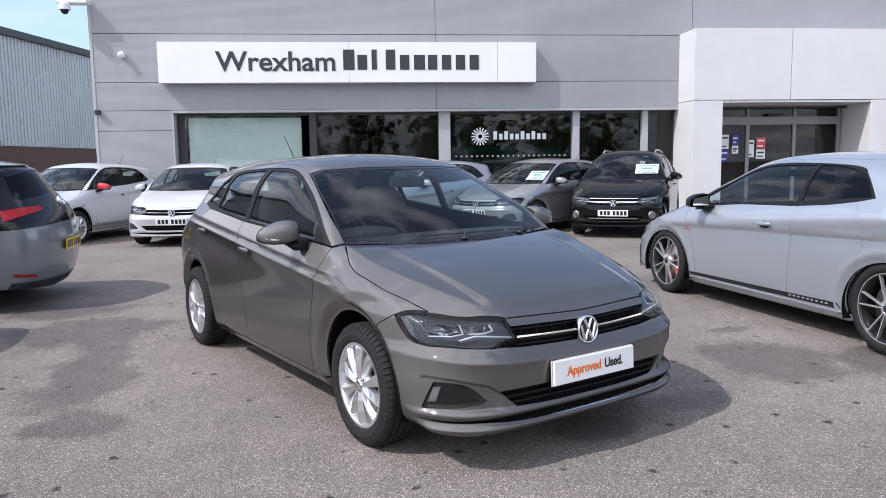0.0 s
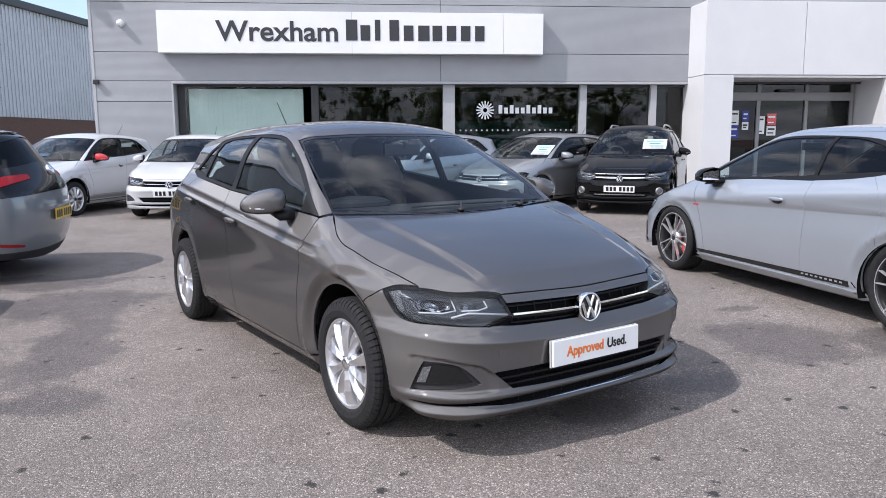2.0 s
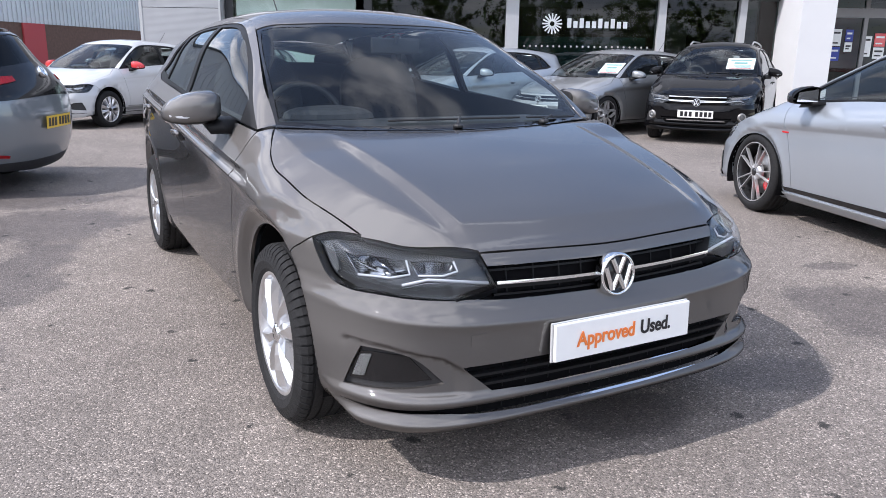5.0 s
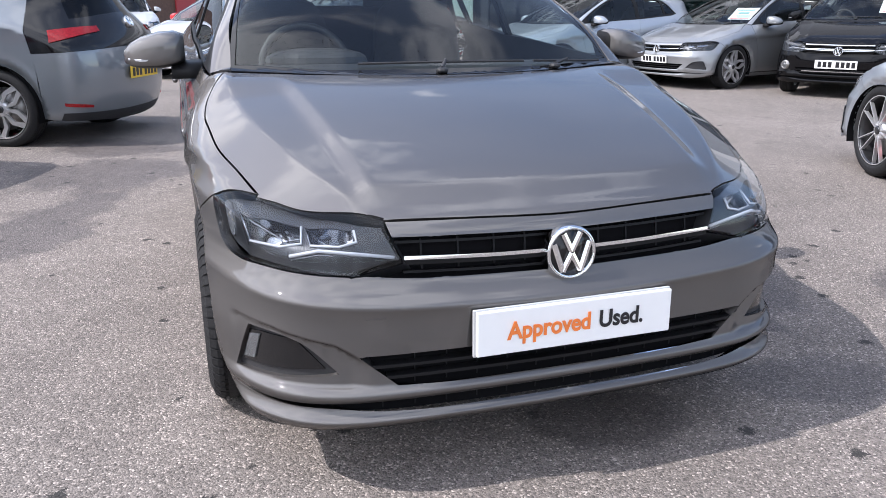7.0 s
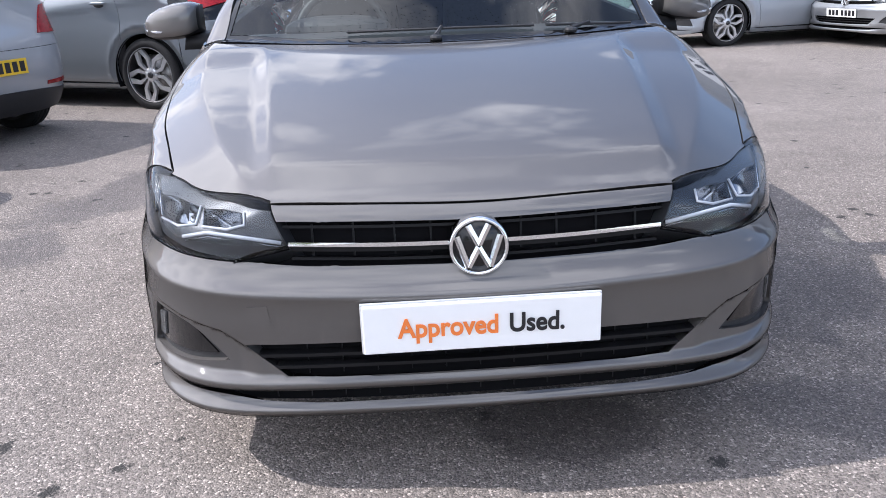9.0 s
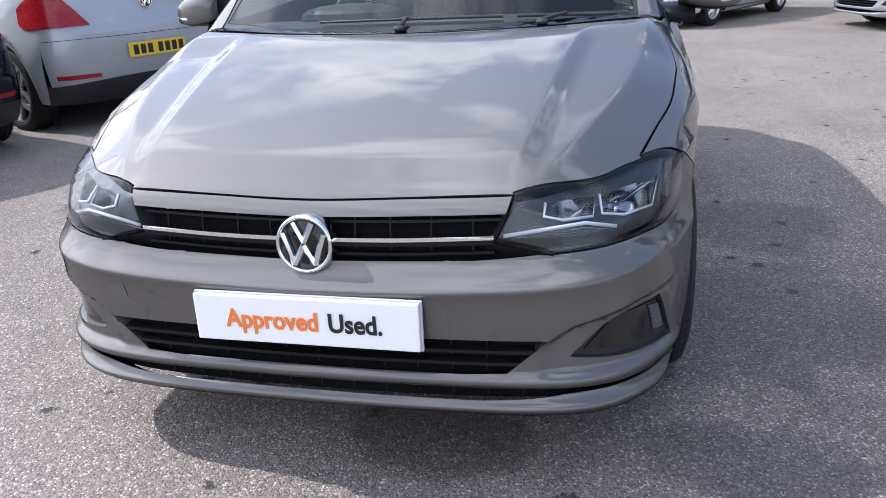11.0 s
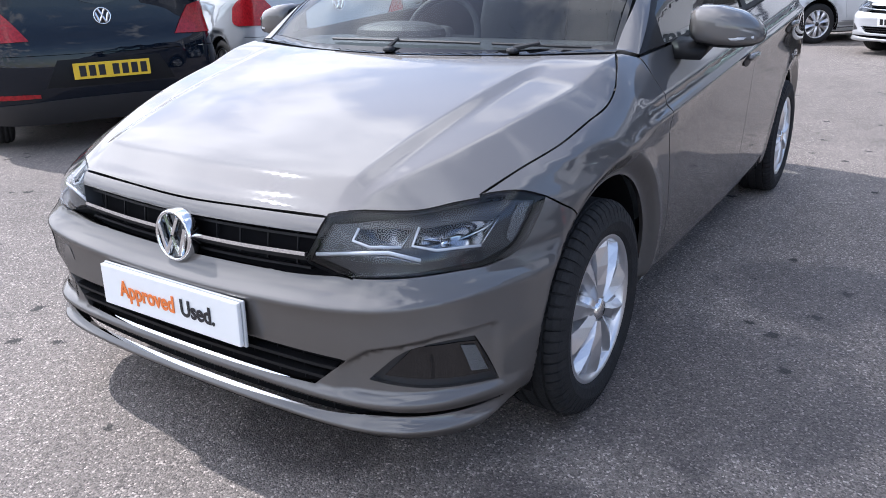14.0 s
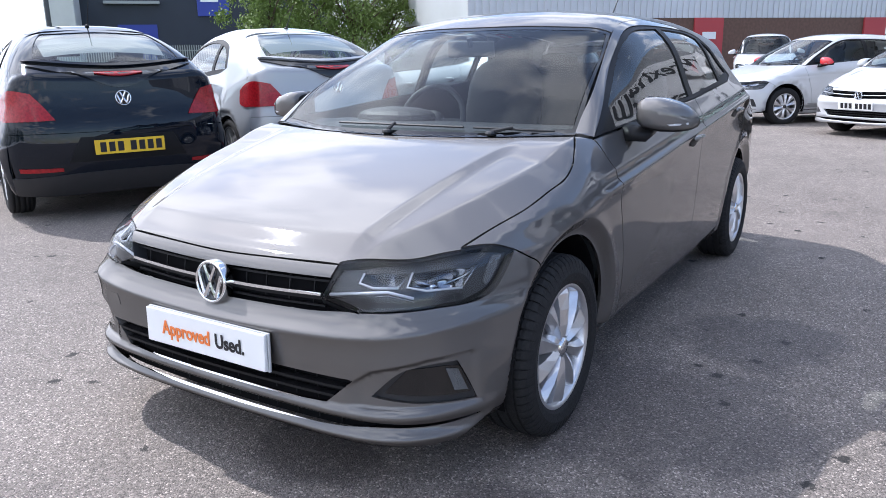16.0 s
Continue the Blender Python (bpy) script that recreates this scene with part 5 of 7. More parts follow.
def handles(root, body, paintm, o):
    s = body.s
    spots = [(o.get("handle_x", 2.11), 0.842)] + ([(2.95, 0.912)] if o.get("doors", 5) == 5 else [])
    for x, z in spots:
        p = body.on_side(x * s["sx"], z * s["sz"])[0]
        for sgn in (1, -1):
            h = part("door_handle", ([(a, sgn * b, c) for a, b, c in blob(p[0], p[1] + 0.022, p[2], 0.088, 0.012, 0.015, 2.6, 16, 8)[0]], [f if sgn > 0 else tuple(reversed(f)) for f in blob(p[0], p[1] + 0.022, p[2], 0.088, 0.012, 0.015, 2.6, 16, 8)[1]]), o.get("handle_paint", paintm), root, "", True)
            part("handle_cup", ([(a, sgn * b, c) for a, b, c in blob(p[0] - 0.01, p[1] - 0.002, p[2] - 0.012, 0.06, 0.006, 0.028, 2.2, 16, 8)[0]], blob(0, 0, 0, 1, 1, 1, 2, 16, 8)[1]), BLACK_TRIM, h)


def number_plate(parent, m, yellow=False):
    """A plate with its characters as plain bars; face towards -x of m, 0.52 wide."""
    pl = part("number_plate", moved(box(-0.004, 0.0, -0.26, 0.26, -0.0555, 0.0555, 0.002), m), PLATE_YELLOW if yellow else PLATE_WHITE, parent, "yellow rear number plate" if yellow else "white front number plate")
    for k in range(7):
        y = -0.215 + k * 0.064 + (0.03 if k > 3 else 0)
        part("character_bar", moved(box(-0.0055, -0.0035, y - 0.022, y + 0.022, -0.037, 0.037), m), INK_BLACK, pl)
    return pl


def round_badge(parent, m, r=0.066):
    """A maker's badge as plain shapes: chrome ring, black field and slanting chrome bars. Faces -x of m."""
    ring = lathe([(r * 1.02, -0.020), (r, 0.004), (r * 0.97, 0.010), (r * 0.90, 0.012), (r * 0.85, 0.008), (r * 0.84, 0.0)], 40, "x")
    ring = ([(-x, y, z) for x, y, z in ring[0]], [tuple(reversed(f)) for f in ring[1]])
    b = part("badge", moved(ring, m), CHROME, parent, "round chrome badge", True)
    field = lathe([(0.0, 0.002), (r * 0.86, 0.002), (r, -0.008)], 32, "x")
    part("badge_field", moved(([(-x, y, z) for x, y, z in field[0]], [tuple(reversed(f)) for f in field[1]]), m), BLACK_GLOSS, b, "", True)
    for y0, z0, y1, z1 in ((-0.34, 0.74, 0.0, 0.06), (0.34, 0.74, 0.0, 0.06), (-0.72, 0.38, -0.36, -0.68), (0.72, 0.38, 0.36, -0.68), (-0.36, -0.68, 0.0, -0.02), (0.36, -0.68, 0.0, -0.02)):
        d = Vector((0, (y1 - y0) * r, (z1 - z0) * r))
        part("badge_bar", moved(tube([(-0.006, y0 * r, z0 * r), (-0.006, y1 * r, z1 * r)], 0.118 * r, 6), m), CHROME, b)
    return b


def on_skin(body, p, mode="front", lift=0.0):
    """A pose on the skin near p: -x looks out of the skin, z up along it."""
    q = body.cast_param(body.to_param([p], mode), mode)[0]
    n = Vector(body.normal(q[None])[0])
    x = -n
    y = Vector((0, 0, 1)).cross(x).normalized()
    z = x.cross(y)
    return Matrix.Translation(Vector(q) + n * lift) @ Matrix((x, y, z)).transposed().to_4x4()

# ---------------------------------------------------------------- ground
def asphalt():
    m = bpy.data.materials.new("worn_asphalt")
    m.use_nodes = True
    nt, b = m.node_tree, m.node_tree.nodes["Principled BSDF"]
    co = nt.nodes.new("ShaderNodeTexCoord")

    def tex(kind, scale, detail=4, rough=0.5):
        t = nt.nodes.new(kind)
        t.inputs["Scale"].default_value = scale
        if kind == "ShaderNodeTexNoise":
            t.inputs["Detail"].default_value, t.inputs["Roughness"].default_value = detail, rough
        nt.links.new(co.outputs["Object"], t.inputs["Vector"])
        return t

    def ramp(src, stops):
        r = nt.nodes.new("ShaderNodeValToRGB")
        for i, (at, c) in enumerate(stops):
            e = r.color_ramp.elements[i] if i < 2 else r.color_ramp.elements.new(at)
            e.position, e.color = at, (*((c,) * 3 if isinstance(c, float) else c), 1)
        nt.links.new(src, r.inputs[0])
        return r.outputs["Color"]

    def mix(kind, fac, a, c):
        x = nt.nodes.new("ShaderNodeMix")
        x.data_type, x.blend_type = "RGBA", kind
        for key, v in (("Factor", fac), ("A", a), ("B", c)):
            if isinstance(v, (int, float)):
                x.inputs[key].default_value = v
            elif isinstance(v, tuple):
                x.inputs[key].default_value = (*v, 1)
            else:
                nt.links.new(v, x.inputs[key])
        return x.outputs["Result"]

    chips = tex("ShaderNodeTexVoronoi", 185)
    one = nt.nodes.new("ShaderNodeSeparateColor")
    nt.links.new(chips.outputs["Color"], one.inputs[0])
    base = ramp(one.outputs[0], [(0.0, (0.105, 0.092, 0.083)), (1.0, (0.60, 0.52, 0.465)), (0.3, (0.183, 0.160, 0.144)), (0.88, (0.286, 0.249, 0.223))])
    fine = tex("ShaderNodeTexNoise", 260, 3)
    base = mix("MULTIPLY", 1.0, base, ramp(fine.outputs["Fac"], [(0.3, 0.68), (0.7, 1.28)]))
    broad = tex("ShaderNodeTexNoise", 0.55, 6, 0.6)
    base = mix("MULTIPLY", 1.0, base, ramp(broad.outputs["Fac"], [(0.32, 0.80), (0.66, 1.10)]))
    mid = tex("ShaderNodeTexNoise", 4.0, 5, 0.65)
    base = mix("MULTIPLY", 1.0, base, ramp(mid.outputs["Fac"], [(0.3, 0.90), (0.7, 1.07)]))
    # damp patches where water has stood: centre, radius
    wet = None
    wob = tex("ShaderNodeTexNoise", 2.2, 9, 0.68)
    for cx, cy, rx, ry, turn in STAINS:
        mp, ln, ad = nt.nodes.new("ShaderNodeMapping"), nt.nodes.new("ShaderNodeVectorMath"), nt.nodes.new("ShaderNodeMath")
        mp.vector_type = "TEXTURE"
        mp.inputs["Location"].default_value, mp.inputs["Rotation"].default_value, mp.inputs["Scale"].default_value = (cx, cy, 0), (0, 0, turn), (rx, ry, 1)
        nt.links.new(co.outputs["Object"], mp.inputs["Vector"])
        ln.operation = "LENGTH"
        nt.links.new(mp.outputs[0], ln.inputs[0])
        ad.operation, ad.inputs[1].default_value = "MULTIPLY_ADD", 1.9
        nt.links.new(wob.outputs["Fac"], ad.inputs[0])
        nt.links.new(ln.outputs["Value"], ad.inputs[2])
        chip = nt.nodes.new("ShaderNodeMath")  # single stones break the edge
        chip.operation, chip.inputs[1].default_value = "MULTIPLY_ADD", 0.16
        nt.links.new(one.outputs[1], chip.inputs[0])
        nt.links.new(ad.outputs[0], chip.inputs[2])
        mr = nt.nodes.new("ShaderNodeMapRange")
        mr.inputs["From Min"].default_value, mr.inputs["From Max"].default_value = 1.68, 1.86
        mr.inputs["To Min"].default_value, mr.inputs["To Max"].default_value = 1.0, 0.0
        nt.links.new(chip.outputs[0], mr.inputs["Value"])
        if wet is None:
            wet = mr.outputs["Result"]
        else:
            mx = nt.nodes.new("ShaderNodeMath")
            mx.operation = "MAXIMUM"
            nt.links.new(wet, mx.inputs[0])
            nt.links.new(mr.outputs["Result"], mx.inputs[1])
            wet = mx.outputs[0]
    base = mix("MIX", wet, base, mix("MULTIPLY", 1.0, base, (0.62, 0.62, 0.64)))
    # small dark crumbs and drips
    spots = tex("ShaderNodeTexVoronoi", 4.6)
    sp = nt.nodes.new("ShaderNodeMath")
    sp.operation, sp.inputs[1].default_value = "MULTIPLY_ADD", 0.55
    wob2 = tex("ShaderNodeTexNoise", 38, 6, 0.8)
    nt.links.new(wob2.outputs["Fac"], sp.inputs[0])
    nt.links.new(spots.outputs["Distance"], sp.inputs[2])
    spot = nt.nodes.new("ShaderNodeMapRange")
    spot.inputs["From Min"].default_value, spot.inputs["From Max"].default_value = 0.372, 0.390
    spot.inputs["To Min"].default_value, spot.inputs["To Max"].default_value = 0.92, 0.0
    nt.links.new(sp.outputs[0], spot.inputs["Value"])
    where = tex("ShaderNodeTexNoise", 0.9, 3, 0.6)  # the crumbs lie in groups
    lot = nt.nodes.new("ShaderNodeMapRange")
    lot.inputs["From Min"].default_value, lot.inputs["From Max"].default_value = 0.37, 0.44
    nt.links.new(where.outputs["Fac"], lot.inputs["Value"])
    both_m = nt.nodes.new("ShaderNodeMath")
    both_m.operation = "MULTIPLY"
    nt.links.new(spot.outputs["Result"], both_m.inputs[0])
    nt.links.new(lot.outputs["Result"], both_m.inputs[1])
    base = mix("MIX", both_m.outputs[0], base, (0.030, 0.029, 0.028))
    nt.links.new(base, b.inputs["Base Color"])
    rg = nt.nodes.new("ShaderNodeMapRange")
    rg.inputs["To Min"].default_value, rg.inputs["To Max"].default_value = 0.86, 0.62
    nt.links.new(wet, rg.inputs["Value"])
    nt.links.new(rg.outputs["Result"], b.inputs["Roughness"])
    b.inputs["Specular IOR Level"].default_value = 0.35
    bp = nt.nodes.new("ShaderNodeBump")
    bp.inputs["Strength"].default_value, bp.inputs["Distance"].default_value = 0.65, 0.005
    bp.invert = True
    nt.links.new(chips.outputs["Distance"], bp.inputs["Height"])
    nt.links.new(bp.outputs["Normal"], b.inputs["Normal"])
    return m


STAINS = [(0.90, 4.80, 0.62, 0.62, 0.3), (0.50, 5.55, 0.42, 0.5, 0.2), (0.80, 3.62, 0.35, 0.20, 0.4), (-3.15, 5.75, 0.8, 0.75, 0.3), (-2.48, 4.55, 0.36, 1.05, 0.33), (-2.0, 3.58, 0.34, 0.30, 0.2), (2.1, 4.95, 0.62, 0.66, -0.3), (2.9, 5.0, 0.62, 0.42, 0.15), (1.35, 4.1, 0.34, 0.22, 0.6), (-3.9, 6.6, 0.9, 0.5, 0.1), (2.1, 5.9, 0.2, 0.12, 0.3), (-0.95, 2.1, 0.16, 0.10, 0.2)]
ASPHALT = asphalt()
ground = part("ground", ([(-400, -300, 0), (400, -300, 0), (400, 500, 0), (-400, 500, 0)], [(0, 1, 2, 3)]), ASPHALT)
tagged(ground, "worn grey asphalt forecourt with damp dark patches", "ground", kind="structure")

# ---------------------------------------------------------------- the showroom front
FRONT = pose(-1.124, 18.075, 0, 0, 0, 10.2)
CLAD = material("grey_cladding", (0.325, 0.333, 0.349), 0.55, 0.1, grain=0.03, size=3, stain=0.05, stain_size=0.35, bump=0.03, bump_size=30)
cn = CLAD.node_tree  # fine level ribs in the sheet
cw, cb, cc = cn.nodes.new("ShaderNodeTexWave"), cn.nodes.new("ShaderNodeBump"), cn.nodes.new("ShaderNodeTexCoord")
cw.bands_direction, cw.inputs["Scale"].default_value = "Z", 13.0
cb.inputs["Strength"].default_value, cb.inputs["Distance"].default_value = 0.2, 0.006
cn.links.new(cc.outputs["Object"], cw.inputs["Vector"])
cn.links.new(cw.outputs["Fac"], cb.inputs["Height"])
cn.links.new(cb.outputs["Normal"], cn.nodes["Principled BSDF"].inputs["Normal"])
CLAD_LIGHT = material("pale_grey_frame", (0.42, 0.428, 0.44), 0.5, grain=0.03, size=5)
POST_GREY = material("grey_door_frame", (0.24, 0.245, 0.25), 0.45, grain=0.03, size=5)
WHITE_PANEL = material("white_composite_panel", (0.82, 0.82, 0.825), 0.4, coat=0.1, grain=0.015, size=2, stain=0.03, stain_size=0.5)
FRAME_DARK = material("dark_window_frame", (0.03, 0.032, 0.035), 0.4)
# dark tint holds the room's dimness; only the pane before the blind is clear
SHOP_GLASS = glass("dimmed_shop_glass", (0.45, 0.49, 0.48), 1.42)
CLEAR_PANE = glass("clear_window_glass", (0.92, 0.95, 0.94), 1.4)
PORTAL_PANEL = material("pale_composite_panel", (0.66, 0.662, 0.668), 0.4, coat=0.1, grain=0.015, size=2, stain=0.03, stain_size=0.5)
SIGN_INK = material("charcoal_sign_letters", (0.035, 0.035, 0.04), 0.45)
# near black: the unlit room's shade is put into the wall and ceiling colour
INNER = material("dim_showroom_walls", (0.026, 0.028, 0.030), 0.8, grain=0.05, size=2)
BLIND = material("pale_green_blind", (0.62, 0.71, 0.675), 0.8, grain=0.04, size=6)
TEAL = material("dark_teal_vinyl", (0.035, 0.15, 0.17), 0.6)
RED_WALL = material("red_interior_wall", (0.36, 0.02, 0.03), 0.6)


def front_part(name, geo, mat, parent, label="", smooth=False, kind=""):
    return part(name, geo, mat, parent, label, smooth, kind)


front = thing("showroom_front", FRONT, "grey clad showroom front with wide shop windows", "building", kind="structure")
# cladding courses with fine grooves between them, above the windows and left of them
COURSES = [2.66, 3.30, 4.40, 5.50]
for i in range(len(COURSES) - 1):
    for x0, x1 in ((-8.0, -0.15), (-0.14, 6.2), (6.21, 24.0)):
        front_part("panel", box(x0, x1, 0.0, 0.3, COURSES[i] + 0.006, COURSES[i + 1] - 0.006, 0.006), CLAD, front)
for z0, z1 in ((0.0, 1.1), (1.1, 2.2), (2.2, 2.66)):
    front_part("panel", box(-8.0, -6.31, 0.0, 0.3, z0 + 0.006, z1 - 0.006, 0.006), CLAD, front)
front_part("backing_wall", box(-7.98, 24, 0.04, 0.28, 2.62, 5.5), FRAME_DARK, front)
front_part("backing_wall", box(-7.98, -6.33, 0.04, 0.28, 0.0, 2.62), FRAME_DARK, front)
front_part("corner_trim", box(-8.06, -7.995, -0.012, 14, 0, 5.55, 0.004), CLAD_LIGHT, front)
front_part("soffit_trim", box(-6.32, 5.9, -0.02, 0.32, 2.60, 2.66, 0.004), CLAD_LIGHT, front)
front_part("reveal", box(-6.33, -6.29, -0.01, 0.45, 0, 2.6, 0.003), CLAD_LIGHT, front)
for x0, x1 in ((-6.27, -6.09), (-3.19, -3.02), (-0.08, 0.2), (3.25, 3.42), (5.02, 5.17)):
    front_part("mullion", box(x0, x1, 0.12 if x0 > -6 else 0.3, 0.42, 0, 2.6, 0.006), FRAME_DARK if -3.3 < x0 < -3 or x0 < -6 else CLAD_LIGHT, front)
front_part("window_frame", box(-6.09, 5.9, 0.2, 0.3, 2.54, 2.6, 0.004), FRAME_DARK, front)
front_part("plinth", box(-6.3, 6.0, 0.1, 0.34, 0, 0.22, 0.005), CLAD_LIGHT, front)
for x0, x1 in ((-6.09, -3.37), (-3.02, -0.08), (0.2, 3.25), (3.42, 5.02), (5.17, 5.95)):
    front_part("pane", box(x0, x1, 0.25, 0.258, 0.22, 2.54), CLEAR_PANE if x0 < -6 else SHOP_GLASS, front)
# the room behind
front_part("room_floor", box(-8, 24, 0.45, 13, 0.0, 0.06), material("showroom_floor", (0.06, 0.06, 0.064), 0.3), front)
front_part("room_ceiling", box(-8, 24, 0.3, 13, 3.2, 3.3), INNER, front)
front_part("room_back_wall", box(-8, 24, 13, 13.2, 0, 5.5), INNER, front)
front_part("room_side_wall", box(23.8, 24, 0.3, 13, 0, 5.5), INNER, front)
front_part("room_side_wall", box(-8, -7.8, 0.3, 13, 0, 5.5), CLAD, front)
front_part("roof", box(-8, 24, 0.02, 13.2, 5.42, 5.6), CLAD, front)
front_part("blind", box(-6.05, -3.4, 0.40, 0.43, 0.2, 2.5), BLIND, front)
front_part("teal_screen", box(0.2, 3.2, 0.9, 0.95, 0.4, 1.75), TEAL, front)
CEIL_STRIP = material("pale_ceiling_strip", (0.5, 0.5, 0.5), 0.6)
for x in np.arange(-5.0, 12.0, 2.4):
    front_part("ceiling_batten", box(x, x + 0.14, 0.8, 9.0, 3.10, 3.19, 0.01), CEIL_STRIP, front)
front_part("ceiling_batten", box(-2.9, 5.6, 2.2, 2.35, 2.96, 3.08, 0.01), CEIL_STRIP, front)
for x, y0, h in ((-2.3, 3.0, 2.2), (-0.9, 4.0, 1.9), (4.4, 3.4, 2.3)):
    front_part("room_panel", box(x, x + 0.5, y0, y0 + 0.08, 0.06, h, 0.01), POST_GREY, front)
front_part("red_wall", box(6.3, 8.9, 2.2, 2.3, 1.0, 3.1), RED_WALL, front)
front_part("reception_desk", box(6.4, 8.2, 1.5, 2.0, 0.06, 1.05, 0.02), POST_GREY, front)
for k in range(22):
    front_part("vinyl_dot", moved(lathe([(0.0, 0.0), (0.022, 0.001)], 10), Matrix.Translation((0.35 + k * 0.13, 0.246, 1.52))), CLAD_LIGHT, front)

# white portal round the entrance
portal = thing("entrance_portal", FRONT @ Matrix.Translation((0.08, 0, 0)), "white panelled portal framing the automatic glass doors", "portal", kind="structure")
front_part("fascia", box(5.81, 8.21, -0.9, 0.35, 2.76, 4.42, 0.008), PORTAL_PANEL, portal)
front_part("fascia", box(8.225, 12.2, -0.9, 0.35, 2.76, 4.42, 0.008), PORTAL_PANEL, portal)
front_part("column", box(5.81, 6.53, -0.9, 0.35, 0, 2.748, 0.008), PORTAL_PANEL, portal)
front_part("column", box(10.29, 11.0, -0.9, 0.35, 0, 2.748, 0.008), PORTAL_PANEL, portal)
front_part("soffit", box(6.53, 10.29, -0.88, 0.3, 2.70, 2.748), PORTAL_PANEL, portal)
for x in (6.6, 7.75, 9.0, 10.2):
    front_part("door_post", box(x - 0.045, x + 0.045, 0.2, 0.3, 0, 2.7, 0.004), POST_GREY, portal)
front_part("door_head", box(6.6, 10.2, 0.18, 0.3, 2.22, 2.42, 0.005), POST_GREY, portal)
for x0, x1 in ((6.65, 7.7), (7.8, 8.95), (9.05, 10.15)):
    front_part("door_pane", box(x0, x1, 0.24, 0.25, 0.05, 2.22), SHOP_GLASS, portal)
    front_part("fanlight", box(x0, x1, 0.24, 0.25, 2.42, 2.7), SHOP_GLASS, portal)

# the white sign board
board = thing("sign_board", FRONT, "long white sign board with charcoal lettering on the showroom front", "sign")
for x0, x1 in ((-6.51, -2.2), (-2.195, 1.30), (1.305, 2.235)):
    part("board_panel", box(x0, x1, -0.28, -0.03, 3.26, 4.18, 0.006), WHITE_PANEL, board)
part("board_rail", box(-6.4, 2.1, -0.03, 0.0, 3.4, 4.0), FRAME_DARK, board)


def lettering(name, text, size, mat, parent, m, depth=0.004, label="", width=None, bold=0.014):
    """Words as a mesh, standing upright in the plane of x and z of the parent, read from -y."""
    cu = bpy.data.curves.new(name, "FONT")
    cu.body, cu.size, cu.extrude, cu.align_x, cu.align_y = text, size, depth, "CENTER", "CENTER"
    cu.offset = size * bold
    tmp = bpy.data.objects.new("tmp", cu)
    scene.collection.objects.link(tmp)
    dg = bpy.context.evaluated_depsgraph_get()
    me = bpy.data.meshes.new_from_object(tmp.evaluated_get(dg))
    bpy.data.objects.remove(tmp)
    me.name = name
    if width:
        xs = [v.co.x for v in me.vertices]
        k = width / (max(xs) - min(xs))
        for v in me.vertices:
            v.co.x *= k
    me.materials.clear()
    me.materials.append(mat)
    ob = new(name, me)
    ob.parent, ob.matrix_basis = parent, m
    return tagged(ob, label)


lettering("lettering", "Wrexham", 0.62, SIGN_INK, board, pose(-3.85, -0.286, 3.72, 90), width=2.72, bold=0.018)
# a maker's name beside it, as plain bars
for k in range(10):
    h = 0.46 if k in (0, 2, 3) else 0.34
    part("name_bar", box(-2.33 + k * 0.329, -2.33 + k * 0.329 + (0.26 if k in (0, 5) else 0.12 if k == 2 else 0.22), -0.292, -0.282, 3.55, 3.55 + h, 0.01), SIGN_INK, board)
# vinyl mark and bars on the third pane
mark = thing("window_vinyl", FRONT, "white flower mark and lettering bars on shop window", "sticker")
for k in range(16):
    a = 2 * math.pi * k / 16
    part("petal", moved(box(0.05, 0.22, -0.016, 0.016, -0.0015, 0.0015), Matrix.Translation((0.95, 0.246, 2.0)) @ pose(0, 0, 0, 90) @ Matrix.Rotation(a, 4, "Z")), PAPER, mark)
for k in range(10):
    h = 0.20 if k in (0, 2, 5, 7) else 0.14
    part("name_bar", box(1.28 + k * 0.137, 1.28 + k * 0.137 + 0.09, 0.244, 0.247, 1.92, 1.92 + h), PAPER, mark)

# ---------------------------------------------------------------- the long shed beyond
SHED = material("grey_ribbed_sheet", (0.56, 0.58, 0.60), 0.55, 0.2, grain=0.03, size=1, stain=0.06, stain_size=0.2)
SHED_BASE = material("brown_brick_base", (0.13, 0.075, 0.055), 0.85, grain=0.15, size=8)
SHED_ROOF = material("dark_eaves", (0.05, 0.055, 0.06), 0.5)
shed = thing("long_shed", pose(-26, 0, 0), "long grey ribbed warehouse on a brown brick base", "warehouse")
part("brick_base", box(-12, 0, 14, 70, 0, 2.6), SHED_BASE, shed)
ribs = []
for k in range(180):
    ribs.append(box(-0.02, 0.05, 14 + k * 0.3, 14 + k * 0.3 + 0.16, 2.6, 8.4))
part("cladding", join(box(-12, 0.0, 14, 70, 2.6, 8.4), *ribs), SHED, shed)
part("eave", box(-12.2, 0.25, 13.8, 70.2, 8.4, 8.8, 0.03), SHED_ROOF, shed)

# ---------------------------------------------------------------- the grey hatchback in the middle
HERO = pose(0.7014, 3.2955, 0, 0, 0, 129.2)
PLATE_CLEAR = material("pale_plastic", (0.55, 0.56, 0.57), 0.25, coat=0.5)
HEADLINING = material("pale_headlining", (0.30, 0.30, 0.29), 0.9)
hero_body = Body(brow=0.014)
hero_wheel = make_wheel("hero", 0.302, 0.19, "ten", ALLOY, ALLOY)
hero = thing("hatchback_car", HERO, "grey-brown metallic five-door hatchback parked on the asphalt", "car")
hero_bumper = build_car(hero, hero_body, PAINT_GREY, dict(hero=True, grid=0.016, edge=0.015, wheel=hero_wheel, wheel_r=0.297, wheel_x=(0.730, 3.325), track=0.761, headlining_made=HEADLINING))
round_badge(hero, on_skin(hero_body, (0.05, 0.0, 0.578), "front", 0.012))
